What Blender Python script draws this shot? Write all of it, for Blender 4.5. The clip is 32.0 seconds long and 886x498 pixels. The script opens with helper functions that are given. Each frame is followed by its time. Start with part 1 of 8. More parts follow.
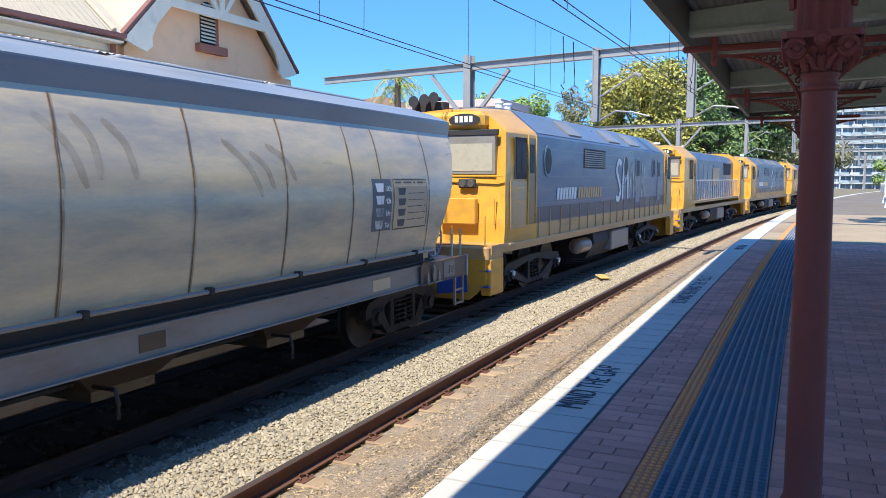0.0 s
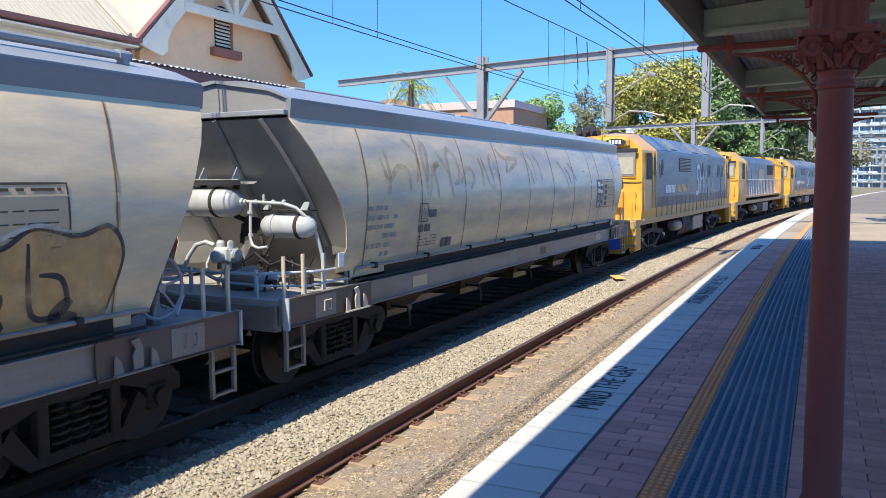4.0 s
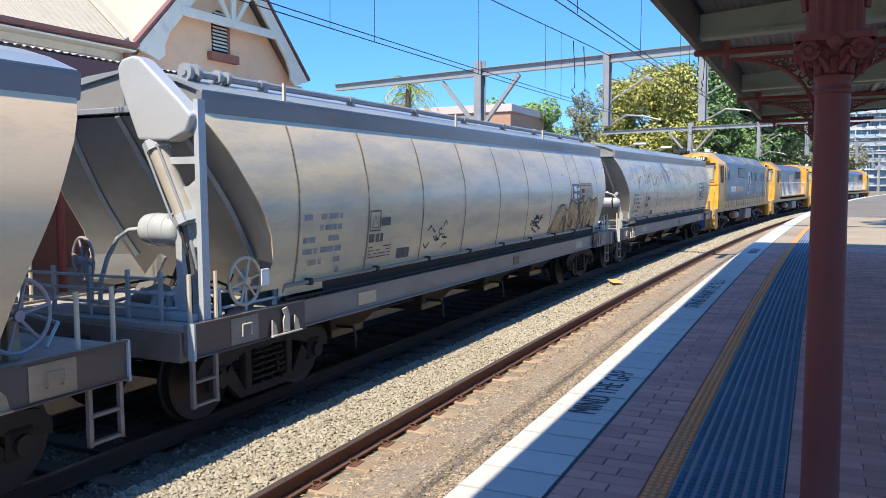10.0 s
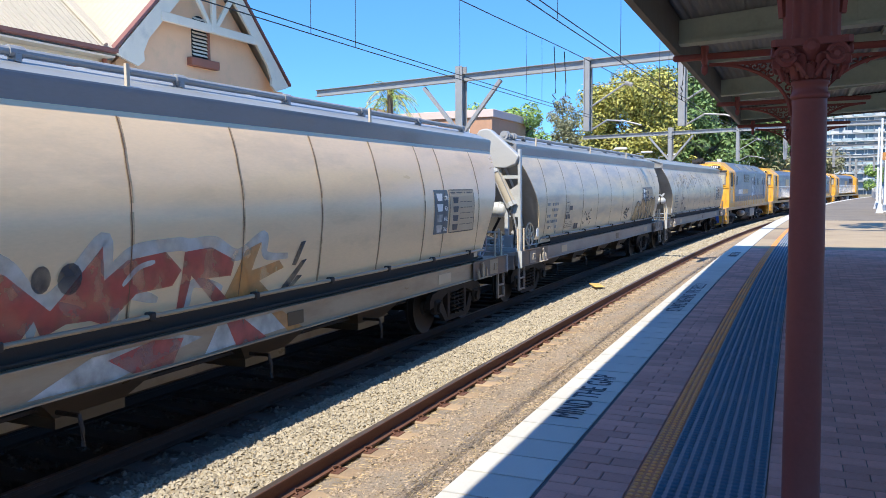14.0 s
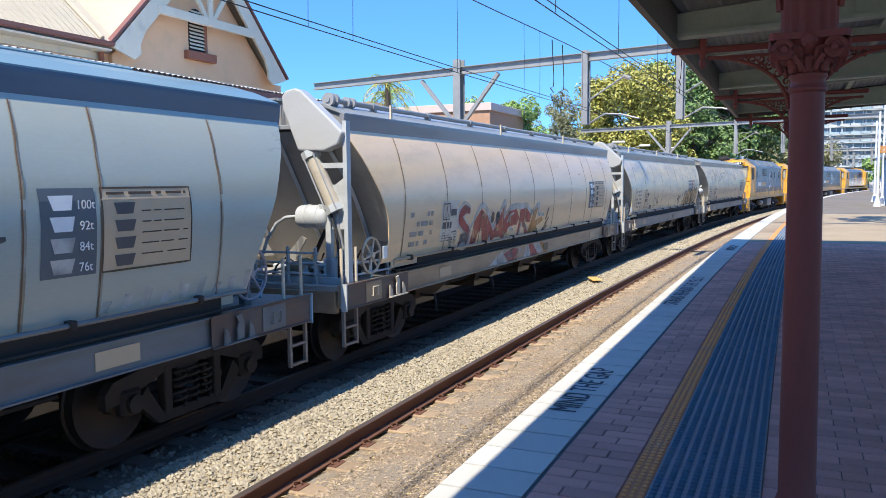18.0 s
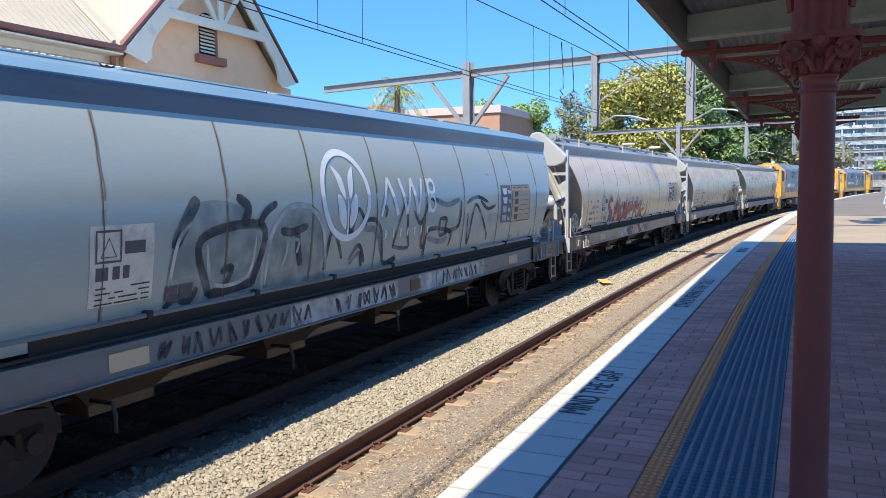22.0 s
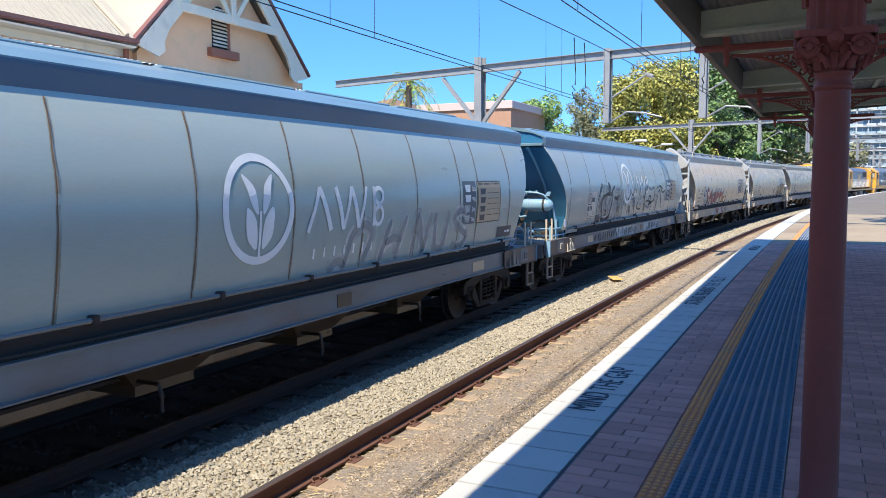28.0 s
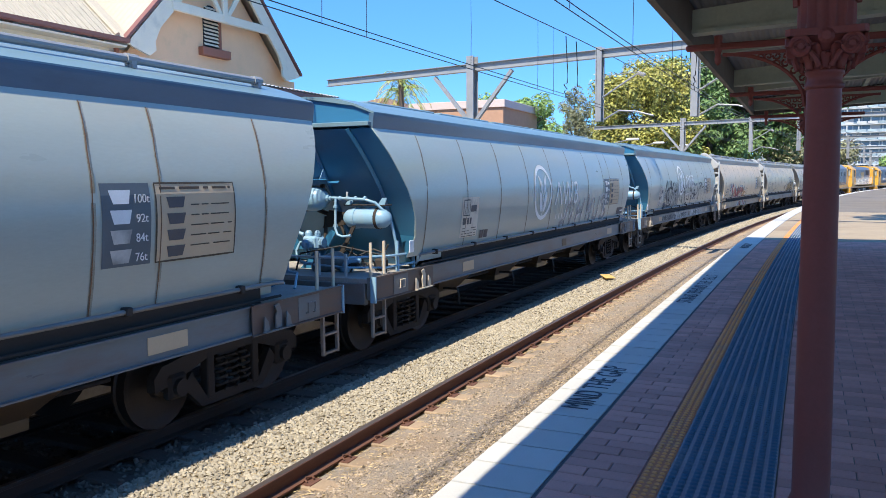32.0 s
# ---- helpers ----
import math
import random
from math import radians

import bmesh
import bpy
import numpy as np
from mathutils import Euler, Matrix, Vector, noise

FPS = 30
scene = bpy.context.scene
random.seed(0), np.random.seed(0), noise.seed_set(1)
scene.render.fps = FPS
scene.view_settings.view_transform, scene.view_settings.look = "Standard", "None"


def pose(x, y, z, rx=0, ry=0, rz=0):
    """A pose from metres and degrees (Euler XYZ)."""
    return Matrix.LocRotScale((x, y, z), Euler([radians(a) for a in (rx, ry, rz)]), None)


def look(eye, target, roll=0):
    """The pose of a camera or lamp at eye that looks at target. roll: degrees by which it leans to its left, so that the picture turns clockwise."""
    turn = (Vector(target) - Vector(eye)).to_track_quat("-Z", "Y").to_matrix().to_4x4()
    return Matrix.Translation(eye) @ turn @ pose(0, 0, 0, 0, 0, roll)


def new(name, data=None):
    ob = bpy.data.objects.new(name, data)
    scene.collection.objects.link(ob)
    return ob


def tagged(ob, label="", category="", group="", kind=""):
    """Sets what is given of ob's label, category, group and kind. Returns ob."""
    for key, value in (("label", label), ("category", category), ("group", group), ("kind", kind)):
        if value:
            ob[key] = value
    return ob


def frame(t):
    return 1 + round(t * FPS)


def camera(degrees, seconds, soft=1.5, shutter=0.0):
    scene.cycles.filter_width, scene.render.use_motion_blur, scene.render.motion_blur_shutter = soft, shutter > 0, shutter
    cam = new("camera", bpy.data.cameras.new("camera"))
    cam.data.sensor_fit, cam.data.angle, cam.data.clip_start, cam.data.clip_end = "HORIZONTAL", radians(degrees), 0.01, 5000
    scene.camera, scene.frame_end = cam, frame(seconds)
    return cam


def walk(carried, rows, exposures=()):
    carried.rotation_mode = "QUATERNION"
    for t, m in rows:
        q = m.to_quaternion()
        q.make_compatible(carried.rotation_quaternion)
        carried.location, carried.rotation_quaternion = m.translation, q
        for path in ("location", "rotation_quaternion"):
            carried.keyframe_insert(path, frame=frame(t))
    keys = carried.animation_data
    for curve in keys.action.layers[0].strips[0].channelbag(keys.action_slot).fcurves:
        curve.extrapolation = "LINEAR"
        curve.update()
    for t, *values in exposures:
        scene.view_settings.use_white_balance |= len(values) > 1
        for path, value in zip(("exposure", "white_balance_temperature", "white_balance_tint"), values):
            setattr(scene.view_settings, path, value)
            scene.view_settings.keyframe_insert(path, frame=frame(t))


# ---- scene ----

cam = camera(58.35, 32.0, soft=0.8)

# seconds, eye x, y, z, yaw to the left, pitch, roll (degrees)
PATH = [
    (0.0, 0.002, -0.002, 2.506, 24.400, -4.931, 0.173),
    (0.5, 0.001, 0.000, 2.506, 24.406, -4.985, 0.041),
    (1.0, 0.004, 0.003, 2.506, 24.335, -4.974, -0.142),
    (1.5, 0.005, -0.002, 2.508, 24.461, -4.881, -0.351),
    (2.0, 0.003, -0.000, 2.507, 24.435, -4.751, -0.451),
    (2.5, 0.005, 0.005, 2.505, 24.483, -4.687, -0.432),
    (3.0, 0.004, -0.002, 2.504, 24.865, -4.739, -0.383),
    (3.5, 0.002, -0.004, 2.504, 25.215, -4.813, -0.296),
    (5.5, 0.004, -0.008, 2.506, 25.859, -4.664, -0.295),
    (6.0, 0.004, -0.002, 2.507, 26.008, -4.403, -0.328),
    (6.5, 0.002, -0.001, 2.506, 26.179, -4.371, -0.206),
    (7.0, 0.001, -0.001, 2.508, 25.972, -4.305, -0.251),
    (7.5, 0.001, 0.002, 2.510, 25.830, -4.276, -0.231),
    (8.0, 0.001, 0.002, 2.510, 25.720, -4.259, -0.309),
    (8.5, 0.001, 0.001, 2.506, 25.630, -4.228, -0.219),
    (9.0, -0.000, 0.000, 2.507, 25.451, -4.360, -0.192),
    (9.5, 0.000, 0.000, 2.508, 25.397, -4.479, -0.205),
    (10.0, 0.000, -0.002, 2.508, 25.236, -4.536, -0.259),
    (10.5, 0.002, 0.002, 2.511, 24.978, -4.531, -0.344),
    (11.0, 0.001, 0.005, 2.508, 24.492, -4.517, -0.408),
    (11.5, 0.003, 0.004, 2.509, 24.187, -4.480, -0.353),
    (12.0, 0.003, -0.000, 2.506, 24.127, -4.357, -0.438),
    (12.5, 0.003, -0.000, 2.507, 23.900, -4.280, -0.470),
    (13.0, 0.002, 0.004, 2.510, 24.101, -4.226, -0.585),
    (13.5, 0.002, 0.005, 2.509, 23.923, -4.168, -0.552),
    (14.0, 0.001, 0.004, 2.509, 23.972, -4.165, -0.514),
    (14.5, 0.001, 0.005, 2.509, 24.032, -4.187, -0.516),
    (16.5, 0.001, 0.002, 2.510, 24.221, -4.379, -0.552),
    (17.0, 0.000, 0.001, 2.508, 24.269, -4.464, -0.506),
    (17.5, -0.000, 0.003, 2.508, 24.099, -4.567, -0.503),
    (18.0, 0.002, 0.005, 2.510, 23.823, -4.634, -0.525),
    (18.5, -0.001, 0.006, 2.507, 23.674, -4.656, -0.472),
    (19.0, 0.003, 0.006, 2.510, 23.544, -4.723, -0.480),
    (19.5, 0.004, 0.002, 2.505, 23.909, -4.655, -0.562),
    (20.0, 0.007, 0.007, 2.506, 24.290, -4.530, -0.800),
    (20.5, 0.006, 0.005, 2.506, 24.392, -4.471, -0.798),
    (21.0, 0.006, 0.001, 2.508, 24.326, -4.527, -0.750),
    (21.5, 0.006, 0.004, 2.508, 24.330, -4.490, -0.732),
    (22.0, 0.004, 0.007, 2.508, 24.523, -4.442, -0.638),
    (22.5, 0.003, 0.002, 2.509, 24.694, -4.459, -0.580),
    (23.0, 0.003, 0.008, 2.509, 24.609, -4.458, -0.554),
    (23.5, 0.000, 0.006, 2.510, 24.708, -4.466, -0.372),
    (24.0, 0.002, 0.004, 2.507, 24.671, -4.441, -0.205),
    (24.5, 0.002, 0.001, 2.507, 24.608, -4.533, 0.031),
    (25.0, 0.002, 0.006, 2.507, 24.536, -4.546, -0.077),
    (25.5, 0.002, -0.000, 2.509, 24.463, -4.538, -0.056),
    (27.5, -0.001, 0.002, 2.506, 24.782, -4.811, -0.152),
    (28.0, 0.003, 0.004, 2.506, 25.267, -4.771, -0.208),
    (28.5, 0.003, 0.002, 2.506, 25.425, -4.739, -0.285),
    (29.0, 0.001, 0.002, 2.507, 25.509, -4.636, -0.274),
    (29.5, 0.001, 0.001, 2.508, 25.455, -4.520, -0.253),
    (30.0, -0.000, 0.011, 2.509, 25.207, -4.641, -0.208),
    (30.5, 0.001, 0.004, 2.506, 25.015, -4.794, -0.149),
    (31.0, 0.002, 0.005, 2.508, 24.864, -4.917, -0.335),
    (31.5, 0.000, 0.006, 2.508, 24.785, -4.855, -0.348),
    (32.0, 0.001, 0.008, 2.508, 24.737, -4.855, -0.343)]


def aim(x, y, z, yaw, pitch, roll):
    return pose(x, y, z, 90 + pitch, 0, yaw) @ pose(0, 0, 0, 0, 0, roll)


walk(cam, [(r[0], aim(*r[1:])) for r in PATH])

# ---- light ----
SUN_TURN, SUN_UP = 183.8, 55.0     # where the sun stands: degrees clockwise from +y, and above the horizon
sky = bpy.data.worlds.new("sky")
scene.world = sky
sky.use_nodes = True
nt = sky.node_tree
nt.nodes.clear()
st = nt.nodes.new("ShaderNodeTexSky")
st.sky_type, st.sun_disc = "NISHITA", False
st.sun_elevation, st.sun_rotation = radians(SUN_UP), radians(SUN_TURN)
st.air_density, st.dust_density, st.ozone_density = 1.0, 0.0, 3.0
st.altitude = 2500
bgn = nt.nodes.new("ShaderNodeBackground")
bgn.inputs["Strength"].default_value = 0.215
wo = nt.nodes.new("ShaderNodeOutputWorld")
hs_ = nt.nodes.new("ShaderNodeHueSaturation")
hs_.inputs["Saturation"].default_value = 1.18
nt.links.new(st.outputs[0], hs_.inputs["Color"])
tint = nt.nodes.new("ShaderNodeVectorMath")
tint.operation = "MULTIPLY"
tint.inputs[1].default_value = (0.64, 0.92, 1.08)
nt.links.new(hs_.outputs[0], tint.inputs[0])
deep = nt.nodes.new("ShaderNodeMix")        # a dry, dust free sky: evenly deep blue down to the horizon
deep.data_type = "RGBA"
deep.inputs["Factor"].default_value = 0.70
nt.links.new(tint.outputs[0], deep.inputs["A"])
deep.inputs["B"].default_value = (0.32, 1.0, 2.65, 1)
nt.links.new(deep.outputs["Result"], bgn.inputs[0])
nt.links.new(bgn.outputs[0], wo.inputs[0])
sd = bpy.data.lights.new("sun", "SUN")
sd.energy, sd.angle, sd.color = 4.1, radians(0.5), (1.0, 0.915, 0.75)
sun_ob = new("sun", sd)
_a, _e = radians(SUN_TURN), radians(SUN_UP)
sun_dir = Vector((math.sin(_a) * math.cos(_e), math.cos(_a) * math.cos(_e), math.sin(_e)))
sun_ob.matrix_world = look(sun_dir * 60, (0, 0, 0))
scene.view_settings.exposure = 0.86

# ---- the line: straight to Y0, then a bend to the right; a slight climb ----
Y0, RADIUS, GRADE = 6.63, 566.6, 0.0027
NEAR_TRACK, TRAIN_TRACK = -3.30, -6.76
PLAT = 1.04
EDGE = -1.557


def bend(s):
    th = max(0.0, s - Y0) / RADIUS
    return RADIUS * (1 - math.cos(th)), min(s, Y0) + RADIUS * math.sin(th), th


def on_line(s, off, z):
    x, y, th = bend(s)
    return Vector((x + off * math.cos(th), y - off * math.sin(th), z + GRADE * s))


def line_pose(s, off=0.0, z=0.0):
    th = bend(s)[2]
    return Matrix.Translation(on_line(s, off, z)) @ Matrix.Rotation(-th, 4, "Z")

# ---- mesh helpers ----
def mesh_of(bm, name, smooth=None):
    me = bpy.data.meshes.new(name)
    bm.to_mesh(me)
    bm.free()
    if smooth is not None:
        for p in me.polygons:
            p.use_smooth = True
        me.set_sharp_from_angle(angle=radians(smooth))
    return me


def part(name, bm, material, parent=None, label="", m=None, smooth=None):
    """Links a bmesh as one mesh object, under a thing or a part if one is given."""
    ob = new(name, mesh_of(bm, name, smooth))
    ob.data.materials.append(material)
    if parent is not None:
        ob.parent = parent
    if m is not None:
        ob.matrix_basis = m
    if label:
        ob["label"] = label
    return ob


def share(name, me, parent, m):
    ob = new(name, me)
    ob.parent = parent
    ob.matrix_basis = m
    return ob


def thing(name, label, category, m=None, group=""):
    ob = new(name)
    ob.empty_display_size = 0.2
    if m is not None:
        ob.matrix_basis = m
    return tagged(ob, label, category, group)


def add_box(bm, x0, x1, y0, y1, z0, z1, bevel=0.0, m=None):
    r = bmesh.ops.create_cube(bm, size=1.0)
    vs = r["verts"]
    for v in vs:
        v.co = Vector((x0 + (v.co.x + 0.5) * (x1 - x0), y0 + (v.co.y + 0.5) * (y1 - y0), z0 + (v.co.z + 0.5) * (z1 - z0)))
    if bevel:
        es = list({e for v in vs for e in v.link_edges})
        rr = bmesh.ops.bevel(bm, geom=es, offset=bevel, segments=1, affect="EDGES")
        vs = list({v for f in rr["faces"] for v in f.verts} | {v for v in vs if v.is_valid})
    if m is not None:
        bmesh.ops.transform(bm, matrix=m, verts=vs)
    return vs


def box(x0, x1, y0, y1, z0, z1, bevel=0.0, m=None):
    bm = bmesh.new()
    add_box(bm, x0, x1, y0, y1, z0, z1, bevel, m)
    return bm


def add_rod(bm, a, b, r0, r1=None, n=10, caps=True):
    a, b = Vector(a), Vector(b)
    d = b - a
    m = Matrix.Translation((a + b) / 2) @ d.to_track_quat("Z", "Y").to_matrix().to_4x4()
    r = bmesh.ops.create_cone(bm, cap_ends=caps, segments=n, radius1=r0, radius2=r0 if r1 is None else r1, depth=d.length, matrix=m)
    return r["verts"]


def rod(a, b, r0, r1=None, n=10):
    bm = bmesh.new()
    add_rod(bm, a, b, r0, r1, n)
    return bm


def add_pipe(bm, pts, r, n=8):
    """A bent pipe through the points."""
    pts = [Vector(p) for p in pts]
    rings = []
    for i, p in enumerate(pts):
        d = (pts[min(i + 1, len(pts) - 1)] - pts[max(i - 1, 0)]).normalized()
        q = d.to_track_quat("Z", "Y")
        rings.append([bm.verts.new(p + q @ Vector((r * math.cos(6.2832 * k / n), r * math.sin(6.2832 * k / n), 0))) for k in range(n)])
    for a, b in zip(rings, rings[1:]):
        for k in range(n):
            bm.faces.new((a[k], a[(k + 1) % n], b[(k + 1) % n], b[k]))
    bm.faces.new(rings[0][::-1])
    bm.faces.new(rings[-1])


def pipe(pts, r, n=8):
    bm = bmesh.new()
    add_pipe(bm, pts, r, n)
    return bm


def add_lathe(bm, prof, n=16, m=None, arc=6.283185307):
    """prof: (radius, height) from the foot up, turned about z."""
    full = arc > 6.28
    k = n if full else n + 1
    rings = [[bm.verts.new(((m or Matrix()) @ Vector((r * math.cos(arc * i / n), r * math.sin(arc * i / n), z)))) for i in range(k)] for r, z in prof]
    for a, b in zip(rings, rings[1:]):
        for i in range(n):
            j = (i + 1) % k
            bm.faces.new((a[i], a[j], b[j], b[i]))
    if full:
        bm.faces.new(rings[0][::-1])
        bm.faces.new(rings[-1])


def lathe(prof, n=16, m=None):
    bm = bmesh.new()
    add_lathe(bm, prof, n, m)
    return bm


def add_slab(bm, outline, h0, h1, axis="x"):
    """A flat outline of (u, v) pushed from h0 to h1 along an axis: x: (y, z); y: (x, z); z: (x, y)."""
    def put(u, v, h):
        return {"x": (h, u, v), "y": (u, h, v), "z": (u, v, h)}[axis]
    a = [bm.verts.new(put(u, v, h0)) for u, v in outline]
    b = [bm.verts.new(put(u, v, h1)) for u, v in outline]
    n = len(a)
    bm.faces.new(a[::-1])
    bm.faces.new(b)
    for i in range(n):
        bm.faces.new((a[i], a[(i + 1) % n], b[(i + 1) % n], b[i]))
    bmesh.ops.recalc_face_normals(bm, faces=bm.faces)


def slab(outline, h0, h1, axis="x"):
    bm = bmesh.new()
    add_slab(bm, outline, h0, h1, axis)
    return bm


def sweep(prof, s0, s1, step, closed=True, centre=0.0):
    """A profile of (offset, z) drawn along the line from s0 to s1."""
    bm = bmesh.new()
    n = max(1, round((s1 - s0) / step))
    ss = [s0 + (s1 - s0) * i / n for i in range(n + 1)]
    rings = [[bm.verts.new(on_line(s, centre + o, z)) for o, z in prof] for s in ss]
    k = len(prof)
    for a, b in zip(rings, rings[1:]):
        for i in range(k if closed else k - 1):
            bm.faces.new((a[i], b[i], b[(i + 1) % k], a[(i + 1) % k]))
    if closed:
        bm.faces.new(rings[0])
        bm.faces.new(rings[-1][::-1])
    bmesh.ops.recalc_face_normals(bm, faces=bm.faces)
    return bm


# ---- materials ----
def mat(name, base, rough=0.6, metal=0.0, vary=0.25, scale=6.0, fine=60.0, bump=0.15, dirt=None, dirt_amount=0.0, dirt_scale=1.5,
        spread=0.0, island=False, coords="Object", spec=0.5, stretch=(1, 1, 1), sheen=None, bump_dist=0.01):
    """A surface with cloudy tone at two scales, fine grain, blotches of dirt and relief."""
    m = bpy.data.materials.new(name)
    m.use_nodes = True
    t = m.node_tree
    N, L = t.nodes, t.links
    b = N["Principled BSDF"]
    b.inputs["Roughness"].default_value, b.inputs["Metallic"].default_value = rough, metal
    b.inputs["Specular IOR Level"].default_value = spec
    tc = N.new("ShaderNodeTexCoord")
    mp = N.new("ShaderNodeMapping")
    mp.inputs["Scale"].default_value = stretch
    L.new(tc.outputs[coords], mp.inputs[0])

    def tex(sc, detail=6.0, rgh=0.6):
        n = N.new("ShaderNodeTexNoise")
        n.inputs["Scale"].default_value, n.inputs["Detail"].default_value, n.inputs["Roughness"].default_value = sc, detail, rgh
        L.new(mp.outputs[0], n.inputs["Vector"])
        return n.outputs["Fac"]

    def math_(op, a, c):
        n = N.new("ShaderNodeMath")
        n.operation = op
        for i, v in enumerate((a, c)):
            if isinstance(v, (int, float)):
                n.inputs[i].default_value = v
            else:
                L.new(v, n.inputs[i])
        return n.outputs[0]

    coarse, grain = tex(scale), tex(fine, 3.0)
    k = math_("ADD", math_("MULTIPLY", math_("SUBTRACT", coarse, 0.5), 2 * vary), math_("MULTIPLY", math_("SUBTRACT", grain, 0.5), 1.2 * vary))
    if spread:
        src = N.new("ShaderNodeNewGeometry").outputs["Random Per Island"] if island else N.new("ShaderNodeObjectInfo").outputs["Random"]
        k = math_("ADD", k, math_("MULTIPLY", math_("SUBTRACT", src, 0.5), 2 * spread))
    k = math_("ADD", k, 1.0)
    mul = N.new("ShaderNodeVectorMath")
    mul.operation = "SCALE"
    mul.inputs[0].default_value = base
    L.new(k, mul.inputs["Scale"])
    col = mul.outputs[0]
    if dirt is not None:
        blot = N.new("ShaderNodeMapRange")
        blot.inputs["From Min"].default_value, blot.inputs["From Max"].default_value = 0.62 - 0.3 * dirt_amount, 0.75
        L.new(tex(dirt_scale, 8.0, 0.65), blot.inputs["Value"])
        mx = N.new("ShaderNodeMix")
        mx.data_type = "RGBA"
        L.new(math_("MULTIPLY", blot.outputs[0], min(1.0, 0.4 + dirt_amount * 0.6)), mx.inputs["Factor"])
        L.new(col, mx.inputs["A"])
        mx.inputs["B"].default_value = (*dirt, 1)
        col = mx.outputs["Result"]
    L.new(col, b.inputs["Base Color"])
    L.new(math_("ADD", math_("MULTIPLY", math_("SUBTRACT", coarse, 0.5), 0.35), rough), b.inputs["Roughness"])
    if bump:
        bp = N.new("ShaderNodeBump")
        bp.inputs["Strength"].default_value, bp.inputs["Distance"].default_value = bump, bump_dist
        L.new(math_("ADD", grain, math_("MULTIPLY", coarse, 0.6)), bp.inputs["Height"])
        L.new(bp.outputs[0], b.inputs["Normal"])
    return m


M = {}
M["ballast"] = mat("ballast", (0.37, 0.305, 0.215), 0.95, vary=0.5, scale=3.0, fine=30.0, bump=1.0, dirt=(0.20, 0.15, 0.10), dirt_amount=0.5, dirt_scale=0.7, bump_dist=0.04)
M["stone"] = mat("ballast stone", (0.36, 0.315, 0.24), 0.9, vary=0.2, scale=9.0, fine=60.0, bump=0.4, spread=0.24, island=True)
M["grit"] = mat("track grit", (0.30, 0.25, 0.20), 0.95, vary=0.5, scale=2.2, fine=45.0, bump=1.0, dirt=(0.33, 0.22, 0.13), dirt_amount=0.7, dirt_scale=1.2, bump_dist=0.03)
M["dead_grass"] = mat("dry grass clippings", (0.48, 0.36, 0.20), 0.9, vary=0.3, spread=0.4, island=True, bump=0)
M["sleeper"] = mat("weathered sleeper", (0.36, 0.26, 0.17), 0.9, vary=0.35, scale=7.0, fine=70, bump=0.5, spread=0.2)
M["rail_rust"] = mat("rusty rail side", (0.16, 0.075, 0.05), 0.75, 0.3, vary=0.35, scale=5, fine=80, bump=0.3)
M["rail_head"] = mat("worn rail head", (0.30, 0.23, 0.19), 0.4, 0.8, vary=0.15, bump=0.05)
M["ground"] = mat("dry ground", (0.20, 0.17, 0.11), 0.95, vary=0.5, scale=0.5, fine=8, bump=0.6, dirt=(0.08, 0.10, 0.04), dirt_amount=0.5, dirt_scale=0.1)
M["coping"] = mat("pale coping tile", (0.54, 0.53, 0.50), 0.7, vary=0.12, scale=3, fine=90, bump=0.12, dirt=(0.36, 0.35, 0.33), dirt_amount=0.2, dirt_scale=2.5, spread=0.05)
M["letter"] = mat("worn black stencil paint", (0.05, 0.06, 0.08), 0.7, vary=0.4, scale=20, fine=150, bump=0.05)
# paver: redder copy for the canopy's shade; paver_far: tan copy for sun
M["paver"] = mat("red brown brick paver", (0.60, 0.285, 0.235), 0.8, vary=0.25, scale=5, fine=90, bump=0.25, dirt=(0.26, 0.18, 0.155), dirt_amount=0.45, dirt_scale=0.9, spread=0.17)
M["paver_far"] = mat("red brown paving", (0.36, 0.285, 0.195), 0.85, vary=0.3, scale=1.2, fine=40, bump=0.25, dirt=(0.2, 0.13, 0.09), dirt_amount=0.4, dirt_scale=0.4)
M["asphalt"] = mat("worn asphalt", (0.19, 0.165, 0.14), 0.9, vary=0.3, scale=0.8, fine=30, bump=0.3, dirt=(0.10, 0.09, 0.08), dirt_amount=0.5, dirt_scale=0.5)
M["joint"] = mat("sandy joint bed", (0.20, 0.165, 0.145), 0.95, vary=0.3, bump=0.2)
M["tactile"] = mat("dark blue tactile tile", (0.032, 0.095, 0.155), 0.6, vary=0.2, scale=5, fine=70, bump=0.1, dirt=(0.2, 0.21, 0.22), dirt_amount=0.3, dirt_scale=2.0)
M["tactile_base"] = mat("dusty tactile base", (0.30, 0.29, 0.32), 0.75, vary=0.2, scale=5, fine=70, bump=0.1)
M["yellow_line"] = mat("yellow tactile line", (0.85, 0.33, 0.09), 0.6, vary=0.25, scale=6, fine=60, bump=0.1, dirt=(0.35, 0.27, 0.2), dirt_amount=0.4, dirt_scale=3)
M["yellow_worn"] = mat("worn brown yellow line", (0.62, 0.20, 0.08), 0.7, vary=0.25, scale=6, fine=60, bump=0.1, dirt=(0.28, 0.18, 0.14), dirt_amount=0.5, dirt_scale=3)
M["concrete"] = mat("stained concrete", (0.42, 0.40, 0.37), 0.85, vary=0.25, scale=1.6, fine=50, bump=0.3, dirt=(0.16, 0.14, 0.12), dirt_amount=0.5)
M["post_red"] = mat("dark red enamel paint", (0.25, 0.066, 0.052), 0.55, vary=0.18, scale=4, fine=50, bump=0.06, spec=0.3)
M["canopy_green"] = mat("pale green painted timber", (0.42, 0.47, 0.37), 0.6, vary=0.2, scale=3, fine=40, bump=0.1, dirt=(0.12, 0.11, 0.09), dirt_amount=0.4)
